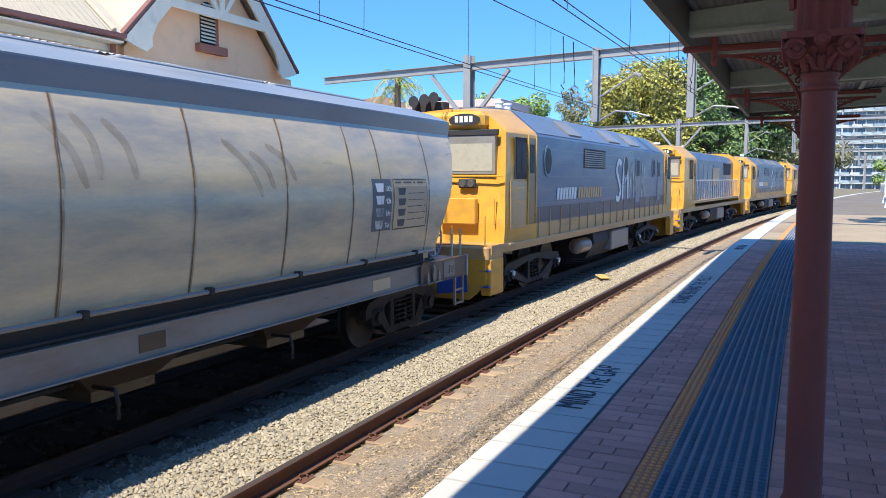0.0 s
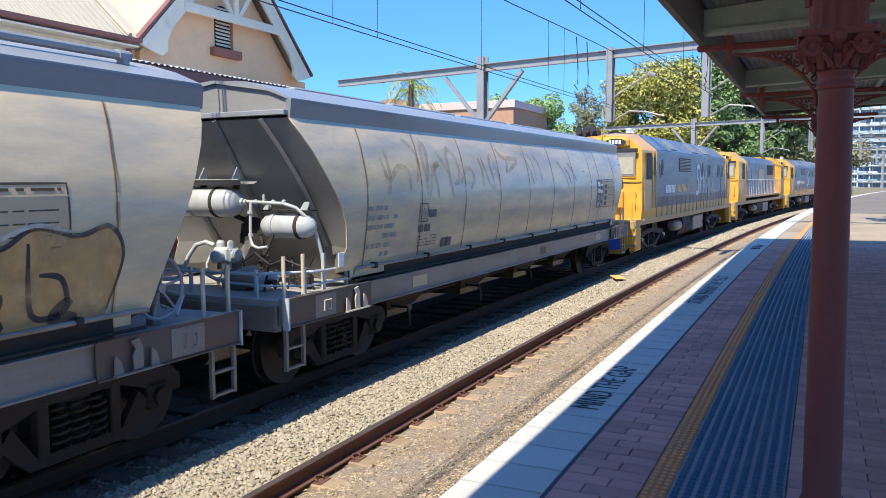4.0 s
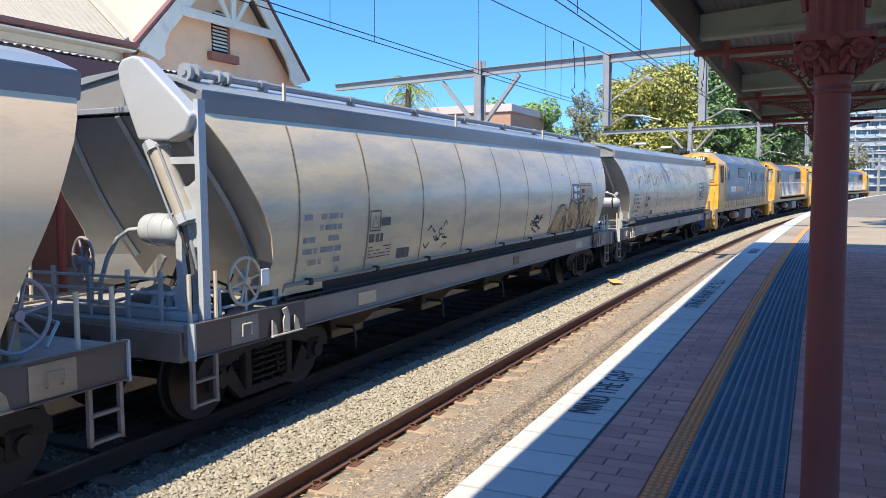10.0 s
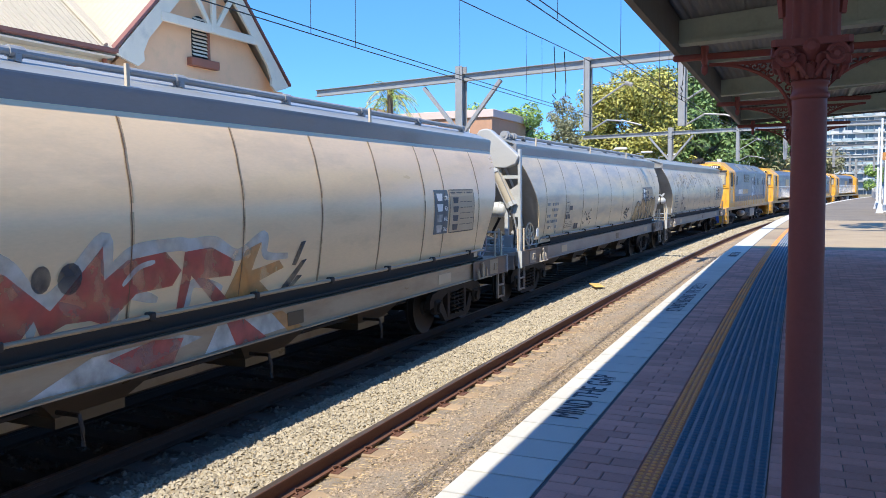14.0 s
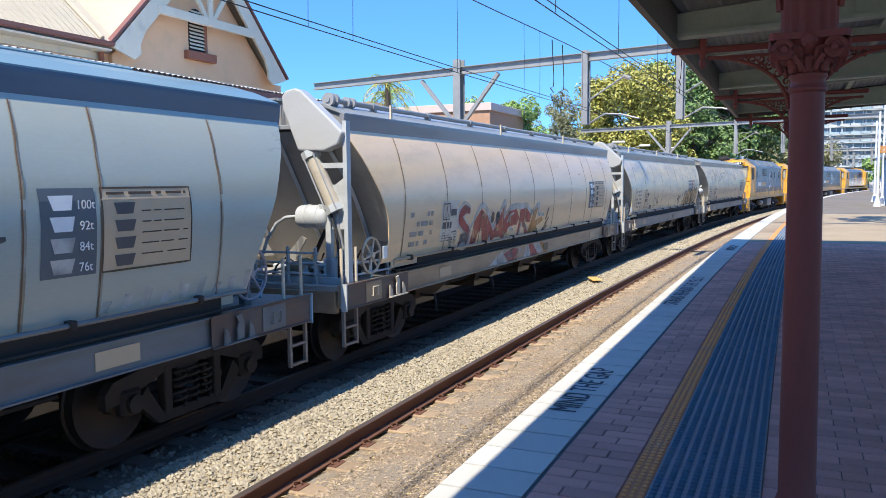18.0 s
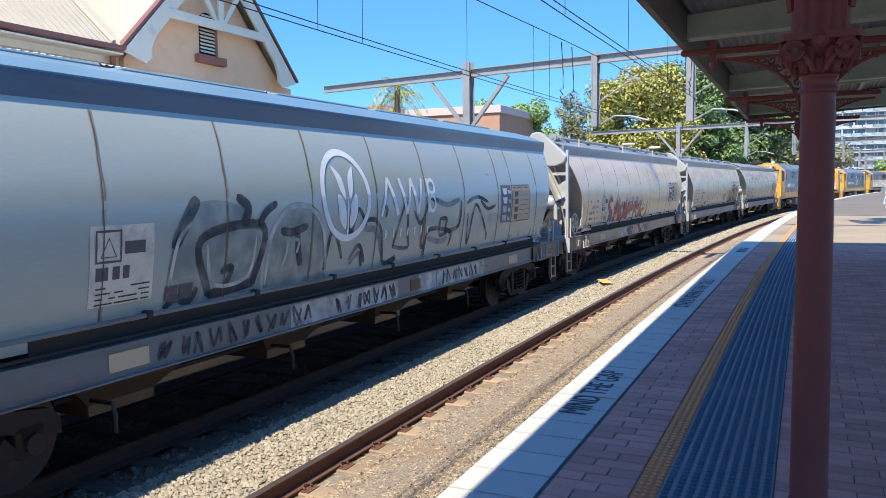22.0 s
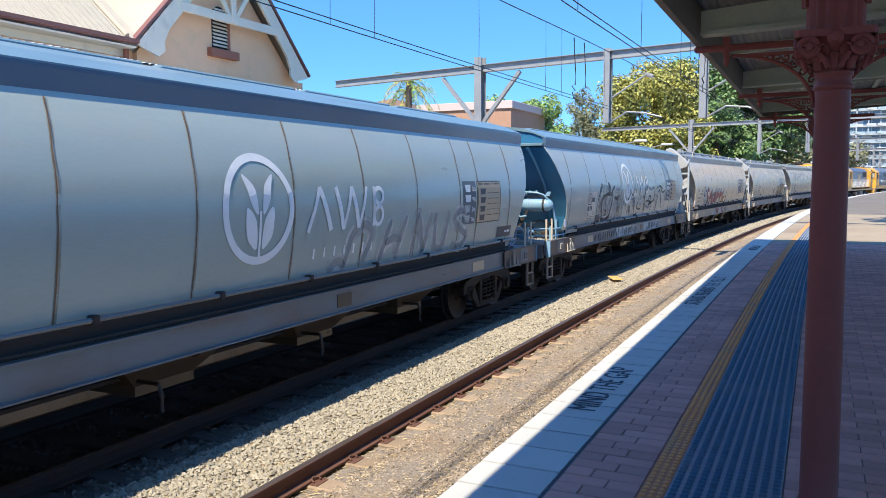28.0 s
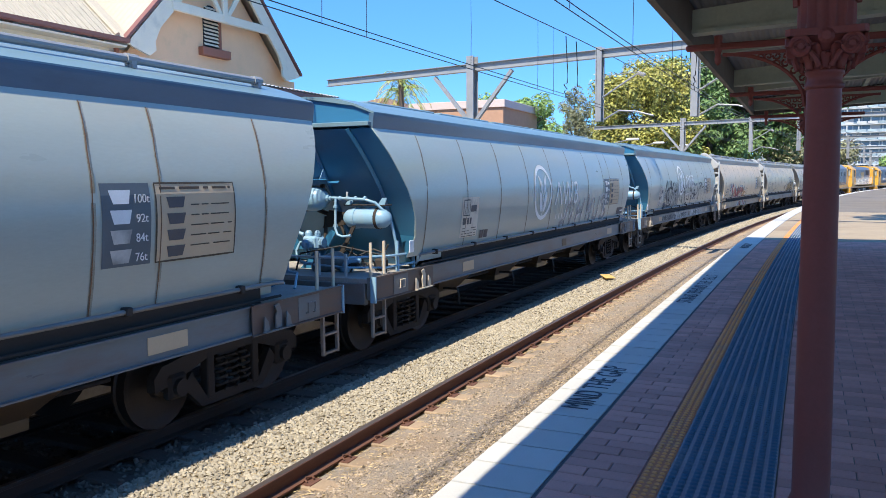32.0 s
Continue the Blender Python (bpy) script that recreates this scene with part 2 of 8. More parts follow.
M["fascia_green"] = mat("dark brown green fascia paint", (0.105, 0.085, 0.07), 0.6, vary=0.2, scale=3, fine=40, bump=0.1)
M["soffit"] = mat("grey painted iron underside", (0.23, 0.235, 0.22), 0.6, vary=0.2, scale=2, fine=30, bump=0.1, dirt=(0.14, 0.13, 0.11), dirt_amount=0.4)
M["roof_iron"] = mat("corrugated roof iron", (0.55, 0.55, 0.54), 0.5, 0.3, vary=0.15, scale=2, fine=30, bump=0.1)
M["galv"] = mat("galvanised steel", (0.34, 0.345, 0.35), 0.55, 0.3, vary=0.2, scale=2.5, fine=40, bump=0.1, dirt=(0.3, 0.27, 0.24), dirt_amount=0.3)
M["wire"] = mat("dark copper wire", (0.06, 0.055, 0.05), 0.5, 0.6, vary=0.1, bump=0)
M["insul"] = mat("glazed insulator", (0.5, 0.48, 0.46), 0.2, 0, vary=0.1, bump=0)
M["render_wall"] = mat("ochre rendered wall", (0.95, 0.58, 0.33), 0.85, vary=0.1, scale=1.4, fine=60, bump=0.12, dirt=(0.70, 0.48, 0.27), dirt_amount=0.3)
M["cream_roof"] = mat("cream painted roof iron", (0.50, 0.44, 0.345), 0.75, vary=0.12, scale=2.5, fine=40, bump=0.2, dirt=(0.50, 0.43, 0.34), dirt_amount=0.4, spread=0.06)
M["cream_trim"] = mat("cream timber trim", (0.88, 0.77, 0.58), 0.6, vary=0.08, scale=4, fine=50, bump=0.06, dirt=(0.5, 0.46, 0.38), dirt_amount=0.2)
M["terracotta"] = mat("terracotta painted trim", (0.36, 0.13, 0.075), 0.65, vary=0.15, scale=4, fine=50, bump=0.08)
M["brown_gutter"] = mat("brown red gutter paint", (0.24, 0.10, 0.08), 0.5, vary=0.12, bump=0.05)
M["dark"] = mat("dark recess", (0.02, 0.02, 0.02), 0.9, vary=0.2, bump=0)
M["brick_house"] = mat("brown brick house wall", (0.46, 0.27, 0.18), 0.9, vary=0.2, scale=2, fine=40, bump=0.2)
M["far_conc"] = mat("pale tower concrete", (0.50, 0.52, 0.54), 0.8, vary=0.1, scale=0.3, fine=3, bump=0)
M["far_glass"] = mat("blue tower glass", (0.16, 0.23, 0.30), 0.15, 0.0, vary=0.3, scale=0.4, fine=2, bump=0, spread=0.3)
M["white"] = mat("white paint", (0.75, 0.76, 0.76), 0.5, vary=0.08, bump=0.05)
M["blue_wall"] = mat("pale blue shelter wall", (0.42, 0.55, 0.68), 0.7, vary=0.1, scale=1.5, fine=40, bump=0.1)
M["orange_mark"] = mat("faded orange marker", (0.68, 0.42, 0.14), 0.7, vary=0.2, bump=0.1)
M["bark"] = mat("grey brown bark", (0.16, 0.12, 0.09), 0.95, vary=0.3, scale=5, fine=40, bump=0.6)
M["leaf_gold"] = mat("yellow green leaves", (0.38, 0.36, 0.085), 0.55, vary=0.3, scale=0.6, fine=9, bump=0, spread=0.5, island=True)
M["leaf_green"] = mat("green leaves", (0.235, 0.36, 0.10), 0.55, vary=0.3, scale=0.6, fine=9, bump=0, spread=0.45, island=True)
M["leaf_dark"] = mat("dark green leaves", (0.135, 0.22, 0.07), 0.55, vary=0.3, scale=0.6, fine=9, bump=0, spread=0.45, island=True)
M["leaf_grey"] = mat("grey olive leaves", (0.26, 0.26, 0.14), 0.6, vary=0.3, scale=0.6, fine=9, bump=0, spread=0.45, island=True)
# under the train: oil stain plus the train's shade, put into the colour
M["oily_shade"] = mat("ballast with oil and painted shade", (0.13, 0.11, 0.09), 0.9, vary=0.4, scale=3.0, fine=30.0, bump=0.9, bump_dist=0.03)
M["oily_shade_stone"] = mat("stone with oil and painted shade", (0.16, 0.135, 0.11), 0.9, vary=0.3, scale=9.0, fine=60.0, bump=0.3, spread=0.4, island=True)

# sleepers and rails of the train's track, darkened for oil and painted shade
M["oily_shade_sleeper"] = mat("sleeper dark with oil and painted shade", (0.10, 0.08, 0.066), 0.85, vary=0.35, scale=7.0, fine=70, bump=0.4, spread=0.2)
M["rail_oily_shade"] = mat("brown rail dark with oil and painted shade", (0.07, 0.045, 0.035), 0.7, 0.2, vary=0.3, scale=5, fine=80, bump=0.2)

# ---- ground, track bed and rails ----
GROUND_Z = -0.75
bm = bmesh.new()
for u in range(-12, 13):
    for v in range(-6, 20):
        bm.verts.new((u * 130.0, v * 130.0, GROUND_Z + max(0.0, v) * 0.2))
bm.verts.ensure_lookup_table()
for u in range(24):
    for v in range(25):
        a = u * 26 + v
        bm.faces.new((bm.verts[a], bm.verts[a + 26], bm.verts[a + 27], bm.verts[a + 1]))
ground = tagged(part("ground", bm, M["ground"]), "dry brown ground round the railway", "ground", kind="structure")

bed = sweep([(1.9, -0.9), (1.9, -0.24), (0.95, -0.25), (-0.66, -0.24), (-0.84, -0.155), (-1.35, -0.15), (-2.0, -0.17), (-2.5, -0.205), (-2.75, -0.24), (-4.5, -0.24), (-5.5, -0.5), (-6.2, -0.9)], -110, 210, 2.0, centre=NEAR_TRACK)
tagged(part("track_bed", bed, M["ballast"]), "pale grey ballast bed under both tracks", "ballast", kind="structure")
tagged(part("trackside_dirt", sweep([(1.85, -0.14), (0.62, -0.14), (0.0, -0.125), (-0.25, -0.15), (-0.45, -0.178), (-0.70, -0.20), (-0.70, -0.24), (1.85, -0.26)], -14, 150, 2.0, centre=NEAR_TRACK), M["grit"]),
       "brown grit and litter between the rails of the platform track", "gravel", kind="structure")

# dark bed reaching to the train's shadow edge: shade painted in with the oil
tagged(part("stained_bed", sweep([(-2.12, -0.172), (-2.45, -0.195), (-2.72, -0.230), (-4.50, -0.233), (-5.32, -0.445), (-5.32, -0.52), (-4.5, -0.30), (-2.12, -0.28)], -110, 150, 2.0, centre=NEAR_TRACK), M["oily_shade"]), "ballast under the train, darkened for oil and the train's shade", "ballast", kind="structure")
RAIL = [(-0.07, -0.16), (0.07, -0.16), (0.07, -0.145), (0.014, -0.125), (0.012, -0.04), (0.036, -0.028), (0.036, -0.004), (0.030, 0.0),
        (-0.030, 0.0), (-0.036, -0.004), (-0.036, -0.028), (-0.012, -0.04), (-0.014, -0.125), (-0.07, -0.145)]
for name, c in (("near", NEAR_TRACK), ("far", TRAIN_TRACK)):
    tr = tagged(new("track_" + name), "running rails on sleepers, rusty sides", "railway track", kind="structure")
    for side in (-0.7535, 0.7535):
        r = part("rail", sweep(RAIL, -110, 210, 2.0, centre=c + side), M["rail_rust" if name == "near" else "rail_oily_shade"], tr, "rusty steel rail")
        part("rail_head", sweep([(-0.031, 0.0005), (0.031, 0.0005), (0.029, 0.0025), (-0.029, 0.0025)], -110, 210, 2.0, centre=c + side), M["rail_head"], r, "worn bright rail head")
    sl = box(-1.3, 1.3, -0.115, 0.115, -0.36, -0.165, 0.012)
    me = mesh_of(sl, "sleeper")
    me.materials.append(M["sleeper" if name == "near" else "oily_shade_sleeper"])
    clip = bmesh.new()
    for k in (-1, 1):
        add_pipe(clip, [(0.10 * k, -0.05, -0.150), (0.075 * k, -0.045, -0.135), (0.05 * k, 0.0, -0.128), (0.085 * k, 0.05, -0.135), (0.12 * k, 0.03, -0.14)], 0.010, 6)
    add_box(clip, -0.16, 0.16, -0.09, 0.09, -0.166, -0.158)
    cme = mesh_of(clip, "rail_clip")
    cme.materials.append(M["rail_rust"])
    s, k = -6.0, 0
    while s < (110 if name == "near" else 90):
        j = random.uniform(-0.02, 0.02)
        so = share("sleeper", me, tr, line_pose(s + j, c, random.uniform(-0.005, 0.0)) @ Matrix.Rotation(random.uniform(-0.01, 0.01), 4, "Z"))
        if name == "near" and 2 < s < 34:
            for side in (-0.7535, 0.7535):
                share("rail_clip", cme, so, Matrix.Translation((side, 0, 0)))
        s += 0.618
        k += 1

# ---- platform ----
XI = -1.127
platform = tagged(new("platform"), "station platform with pale coping and brick paving", "platform", kind="structure")
part("platform_body", sweep([(EDGE + 0.03, -0.9), (EDGE + 0.03, PLAT - 0.06), (EDGE + 0.06, PLAT - 0.045), (9.5, PLAT - 0.045), (9.5, -0.9)], -110, 210, 2.0), M["concrete"], platform, "stained concrete platform wall")
part("paving_bed", sweep([(XI + 0.01, PLAT - 0.044), (XI + 0.01, PLAT - 0.006), (9.4, PLAT - 0.006), (9.4, PLAT - 0.044)], -14, 20.2, 2.0), M["joint"], platform)
# past the canopy's shadow edge the paving takes its own sunlit colour
part("far_paving", sweep([(XI + 0.01, PLAT - 0.044), (XI + 0.01, PLAT), (9.4, PLAT), (9.4, PLAT - 0.044)], 20.25, 37.0, 2.0), M["paver_far"], platform, "brown paving coloured for the sunlit part")
part("far_asphalt", sweep([(XI + 0.01, PLAT - 0.044), (XI + 0.01, PLAT + 0.002), (9.4, PLAT + 0.002), (9.4, PLAT - 0.044)], 37.02, 190, 2.0), M["asphalt"], platform, "grey brown worn asphalt")
part("edge_strip", sweep([(XI - 0.004, PLAT - 0.04), (XI - 0.004, PLAT - 0.006), (XI + 0.012, PLAT - 0.006), (XI + 0.012, PLAT - 0.04)], -10, 70, 1.0), M["letter"], platform, "black joint strip behind the coping")
part("coping_bed", sweep([(EDGE + 0.012, PLAT - 0.05), (EDGE + 0.012, PLAT - 0.012), (XI - 0.008, PLAT - 0.012), (XI - 0.008, PLAT - 0.05)], -10, 70, 1.0), M["joint"], platform, "dark mortar bed")
COPE = [(EDGE, -0.10), (EDGE - 0.0, 0.0 - 0.006), (EDGE + 0.006, 0.0), (XI - 0.006, 0.0), (XI - 0.006, -0.045), (EDGE + 0.06, -0.045), (EDGE + 0.06, -0.10)]
tm = slab([(x, z) for x, z in COPE], -0.149, 0.149, "y")
tme = mesh_of(tm, "coping_tile")
tme.materials.append(M["coping"])
s = -9.87
while s < 70:
    share("coping_tile", tme, platform, line_pose(s, 0, PLAT + random.uniform(-0.0015, 0.0015)))
    s += 0.3135 if s < 16 else 0.302
part("far_coping", sweep([(EDGE, PLAT - 0.10), (EDGE, PLAT), (XI, PLAT), (XI, PLAT - 0.10)], 69.9, 190, 2.0), M["coping"], platform)


def writing(name, text, size, m, material, depth=0.002, space=1.0):
    cu = bpy.data.curves.new(name, "FONT")
    cu.body, cu.size, cu.extrude, cu.align_x, cu.align_y = text, size, depth, "CENTER", "CENTER"
    cu.space_character = space
    ob = new(name, cu)
    dg = bpy.context.evaluated_depsgraph_get()
    me = bpy.data.meshes.new_from_object(ob.evaluated_get(dg))
    bpy.data.objects.remove(ob)
    me.materials.clear()
    me.materials.append(material)
    o = new(name, me)
    o.matrix_basis = m
    return o


# words painted on the coping: they read from the platform, facing the line
TURN = Matrix.Rotation(radians(90), 4, "Z")
w = writing("painted_words", "MIND THE GAP", 0.19, line_pose(5.50, -1.315, PLAT + 0.003) @ TURN @ Matrix.Diagonal((0.93, 1.38, 1, 1)), M["letter"], 0.001, 1.05)
w.parent = platform
w = writing("painted_words", "STAND BEHIND THE YELLOW LINE", 0.19, line_pose(11.45, -1.30, PLAT + 0.003) @ TURN @ Matrix.Diagonal((1.2, 1.3, 1, 1)), M["letter"], 0.001, 1.05)
w.parent = platform
w = writing("painted_words", "MIND THE GAP", 0.19, line_pose(18.2, -1.30, PLAT + 0.003) @ TURN @ Matrix.Diagonal((0.93, 1.38, 1, 1)), M["letter"], 0.001, 1.05)
w.parent = platform

# tactile strip: yellow line of two rows of studs, blue ridges
strip = tagged(new("tactile_paving"), "blue tactile strip with a yellow line along it", "tactile paving", kind="structure")
TY, TB0, TB1 = -0.715, -0.60, -0.105
part("yellow_base", sweep([(TY, PLAT - 0.01), (TY, PLAT + 0.002), (TB0, PLAT + 0.002), (TB0, PLAT - 0.01)], -9, 80, 1.0), M["yellow_worn"], strip, "worn yellow line")
part("blue_base", sweep([(TB0 + 0.002, PLAT - 0.01), (TB0 + 0.002, PLAT + 0.001), (TB1, PLAT + 0.001), (TB1, PLAT - 0.01)], -9, 80, 1.0), M["tactile_base"], strip, "dusty blue base")
NR = 9
for i in range(NR):
    c = TB0 + 0.03 + (TB1 - TB0 - 0.055) * i / (NR - 1)
    part("ridge", sweep([(c - 0.016, PLAT), (c - 0.014, PLAT + 0.003), (c + 0.014, PLAT + 0.003), (c + 0.016, PLAT)], -9, 46, 1.0, closed=False), M["tactile"], strip)


def studs(name, offs, s0, s1, gap, r, h, material, parent):
    vs, fs = [], []
    n = 8
    for o in offs:
        s = s0
        while s < s1:
            b = len(vs)
            c = on_line(s, o, PLAT)
            for rr, zz in ((r, 0.001), (r * 0.62, h)):
                vs += [(c.x + rr * math.cos(6.2832 * k / n), c.y + rr * math.sin(6.2832 * k / n), c.z + zz) for k in range(n)]
            fs += [(b + k, b + (k + 1) % n, b + n + (k + 1) % n, b + n + k) for k in range(n)] + [tuple(b + n + k for k in range(n))]
            s += gap
    me = bpy.data.meshes.new(name)
    me.from_pydata(vs, [], fs)
    me.materials.append(material)
    ob = new(name, me)
    ob.parent = parent
    return tagged(ob, kind="stuff")


studs("yellow_studs", (TY + 0.02, TY + 0.0575, TB0 - 0.02), -1, 30, 0.05, 0.015, 0.008, M["yellow_line"], strip)
studs("blue_studs", [TB0 + 0.03 + (TB1 - TB0 - 0.055) * i / (NR - 1) for i in range(NR)], 2.0, 22, 0.052, 0.021, 0.012, M["tactile"], strip)

# ---- canopy over the platform ----
POST_X, POST_Y = 0.045, 3.68
CAN_EDGE, CAN_Z, CAN_END, BAY = -1.16, 3.92, 18.55, 4.93
canopy = tagged(new("platform_canopy"), "timber platform canopy with pale green boards and dark fascia", "canopy", kind="structure")
part("fascia", box(CAN_EDGE - 0.03, CAN_EDGE + 0.03, -8, CAN_END, CAN_Z - 0.02, CAN_Z + 0.42), M["fascia_green"], canopy, "dark green fascia board")
part("gutter", slab([(CAN_EDGE - 0.43, CAN_Z + 0.48), (CAN_EDGE - 0.41, CAN_Z + 0.43), (CAN_EDGE - 0.03, CAN_Z + 0.34), (CAN_EDGE - 0.03, CAN_Z + 0.46)], -8, CAN_END, "y"), M["post_red"], canopy, "dark red gutter")
part("roof_sheet", slab([(CAN_EDGE - 0.36, CAN_Z + 0.475), (6.5, CAN_Z + 1.0), (6.5, CAN_Z + 1.03), (CAN_EDGE - 0.36, CAN_Z + 0.505)], -8, CAN_END, "y"), M["roof_iron"], canopy, "iron roof sheet")
bm = bmesh.new()
rows = []
for i in range(420):
    x = CAN_EDGE + 0.04 + i * 0.0155
    dz = 0.009 * math.cos(i * math.pi / 2.5)
    rows.append([bm.verts.new((x, y, CAN_Z + 0.33 + (x - CAN_EDGE) * 0.073 + dz)) for y in (-8.0, CAN_END - 0.02)])
for a, b in zip(rows, rows[1:]):
    bm.faces.new((a[0], b[0], b[1], a[1]))
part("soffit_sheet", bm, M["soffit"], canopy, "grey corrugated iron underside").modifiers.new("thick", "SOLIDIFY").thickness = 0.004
for k in range(-2, 4):
    y = POST_Y + k * BAY
    if not -8 < y < CAN_END:
        continue
    g = part("girder", slab([(CAN_EDGE + 0.03, CAN_Z + 0.10), (5.3, CAN_Z + 0.30), (5.3, CAN_Z + 0.76), (CAN_EDGE + 0.03, CAN_Z + 0.31)], y - 0.05, y + 0.05, "y"), M["canopy_green"], canopy, "deep green painted girder")
    part("flange", slab([(CAN_EDGE + 0.03, CAN_Z + 0.065), (5.3, CAN_Z + 0.265), (5.3, CAN_Z + 0.30), (CAN_EDGE + 0.03, CAN_Z + 0.10)], y - 0.10, y + 0.10, "y"), M["canopy_green"], g, "pale green flange")
    part("web_stiffener", slab([(0.5, CAN_Z + 0.16), (0.58, CAN_Z + 0.16), (0.58, CAN_Z + 0.42), (0.5, CAN_Z + 0.41)], y - 0.07, y + 0.07, "y"), M["canopy_green"], g)
    if y + BAY / 2 < CAN_END:
        part("purlin_tie", slab([(CAN_EDGE + 0.03, CAN_Z + 0.22), (5.3, CAN_Z + 0.66), (5.3, CAN_Z + 0.78), (CAN_EDGE + 0.03, CAN_Z + 0.32)], y + BAY / 2 - 0.035, y + BAY / 2 + 0.035, "y"), M["canopy_green"], canopy, "green rafter between the girders")
for x, drop in ((0.9, 0.03), (2.9, 0.03)):
    part("purlin", box(x, x + 0.07, -8, CAN_END - 0.05, CAN_Z + 0.27 + (x - CAN_EDGE) * 0.073, CAN_Z + 0.325 + (x - CAN_EDGE) * 0.073), M["canopy_green"], canopy, "long green purlin")
part("end_board", slab([(CAN_EDGE - 0.03, CAN_Z - 0.02), (6.0, CAN_Z + 0.35), (6.0, CAN_Z + 1.0), (CAN_EDGE - 0.03, CAN_Z + 0.46)], CAN_END, CAN_END + 0.04, "y"), M["fascia_green"], canopy, "dark end board")


def canopy_post(y, i):
    post = thing("canopy_post", "slender dark red cast iron column with leafy capital", "column", Matrix.Translation((POST_X, y, PLAT)), "canopy columns")
    part("shaft", lathe([(0.12, 0.0), (0.12, 0.05), (0.09, 0.08), (0.076, 0.12), (0.075, 0.45), (0.071, 1.2), (0.066, 1.86)], 24), M["post_red"], post, smooth=40)
    part("collar", lathe([(0.066, 1.836), (0.075, 1.842), (0.076, 1.856), (0.067, 1.864), (0.066, 1.892), (0.074, 1.898), (0.075, 1.910), (0.068, 1.918)], 24), M["post_red"], post, smooth=60)
    cap = part("capital", lathe([(0.068, 1.912), (0.072, 1.935), (0.080, 1.96), (0.094, 1.985), (0.114, 2.012), (0.130, 2.04)], 24), M["post_red"], post, smooth=40)
    for tier, (z0, z1, r0, r1, wide) in enumerate(((1.912, 1.985, 0.070, 0.112, 0.027), (1.945, 2.020, 0.082, 0.138, 0.030))):
        for k in range(8):
            bm = bmesh.new()
            ring = []
            for q in range(9):
                u = q / 8
                r = r0 + (r1 - r0) * u ** 2.2 + 0.008
                z = z0 + (z1 - z0) * min(1.0, u * 1.18) - (0.020 * max(0.0, u - 0.78) / 0.22)
                ww = wide * (0.55 + 0.9 * u - 1.25 * u ** 3) * (1.0 if q % 2 else 0.84)
                ring.append([bm.verts.new((r, -ww, z)), bm.verts.new((r + 0.010, -ww * 0.45, z + 0.002)), bm.verts.new((r + 0.006, 0, z)), bm.verts.new((r + 0.010, ww * 0.45, z + 0.002)), bm.verts.new((r, ww, z))])
            for p, q in zip(ring, ring[1:]):
                for h in range(4):
                    bm.faces.new((p[h], p[h + 1], q[h + 1], q[h]))
            bmesh.ops.recalc_face_normals(bm, faces=bm.faces)
            lf = part("leaf", bm, M["post_red"], cap, m=Matrix.Rotation((k + 0.5 * tier) * math.pi / 4, 4, "Z"), smooth=60)
            lf.modifiers.new("thick", "SOLIDIFY").thickness = 0.006
    for k in range(4):
        for s_ in (-1, 1):
            bm = bmesh.new()
            add_pipe(bm, [(0.008 * (1 - q / 26), s_ * 0.043 * (1 - q / 27) * math.cos(q * 0.46), 0.043 * (1 - q / 27) * math.sin(q * 0.46)) for q in range(24)] , 0.0095, 6)
            add_rod(bm, (-0.02, 0, 0), (0.004, 0, 0), 0.040, n=14)
            add_rod(bm, (0.0, 0, 0), (0.014, 0, 0), 0.012, n=8)
            add_pipe(bm, [(-0.012, -s_ * 0.035, -0.020), (-0.020, -s_ * 0.055, -0.045), (-0.032, -s_ * 0.070, -0.075)], 0.011, 6)
            part("volute", bm, M["post_red"], cap, m=Matrix.Rotation(k * math.pi / 2, 4, "Z") @ Matrix.Translation((0.134, s_ * 0.092, 1.998)), smooth=50)
        bm = bmesh.new()
        add_lathe(bm, [(0.004, 0.0), (0.026, 0.005), (0.032, 0.014), (0.018, 0.024), (0.004, 0.026)], 10)
        part("rosette", bm, M["post_red"], cap, m=Matrix.Rotation(k * math.pi / 2, 4, "Z") @ Matrix.Translation((0.124, 0, 2.035)) @ Matrix.Rotation(radians(90), 4, "Y"))
    ab = []
    for k in range(4):
        for u, v in ((0.150, -0.132), (0.140, -0.07), (0.135, 0.0), (0.140, 0.07), (0.150, 0.132)):
            c_, d_ = math.cos(k * math.pi / 2), math.sin(k * math.pi / 2)
            ab.append((u * c_ - v * d_, u * d_ + v * c_))
    abacus = slab(ab, 2.040, 2.068, "z")
    part("abacus", abacus, M["post_red"], cap, "hollow sided moulded top")
    bm = bmesh.new()
    rings = []
    for z in (2.066, 2.10, 2.6, 3.05, 3.1):
        rings.append([])
        for k in range(72):
            a = k * math.pi / 36
            r = 0.102 + (0.008 * math.cos(14 * a) if 2.08 < z < 3.07 else 0.006)
            rings[-1].append(bm.verts.new((r * math.cos(a), r * math.sin(a), z)))
    for p, q in zip(rings, rings[1:]):
        for k in range(72):
            bm.faces.new((p[k], p[(k + 1) % 72], q[(k + 1) % 72], q[k]))
    part("upper_shaft", bm, M["post_red"], post, "fluted upper shaft", smooth=40)
    # beam across to the fascia and lacy brackets
    beam = part("cross_beam", box(CAN_EDGE - POST_X - 0.035, 0.95, -0.032, 0.032, CAN_Z - PLAT - 0.10, CAN_Z - PLAT - 0.035, 0.018), M["post_red"], post, "dark red cross beam")
    part("pendant", lathe([(0.0, -0.16), (0.03, -0.13), (0.035, -0.08), (0.025, -0.05), (0.04, 0.0), (0.04, 0.14)], 10, Matrix.Translation((CAN_EDGE - POST_X + 0.28, 0, CAN_Z - PLAT - 0.10))), M["post_red"], beam, "turned pendant")
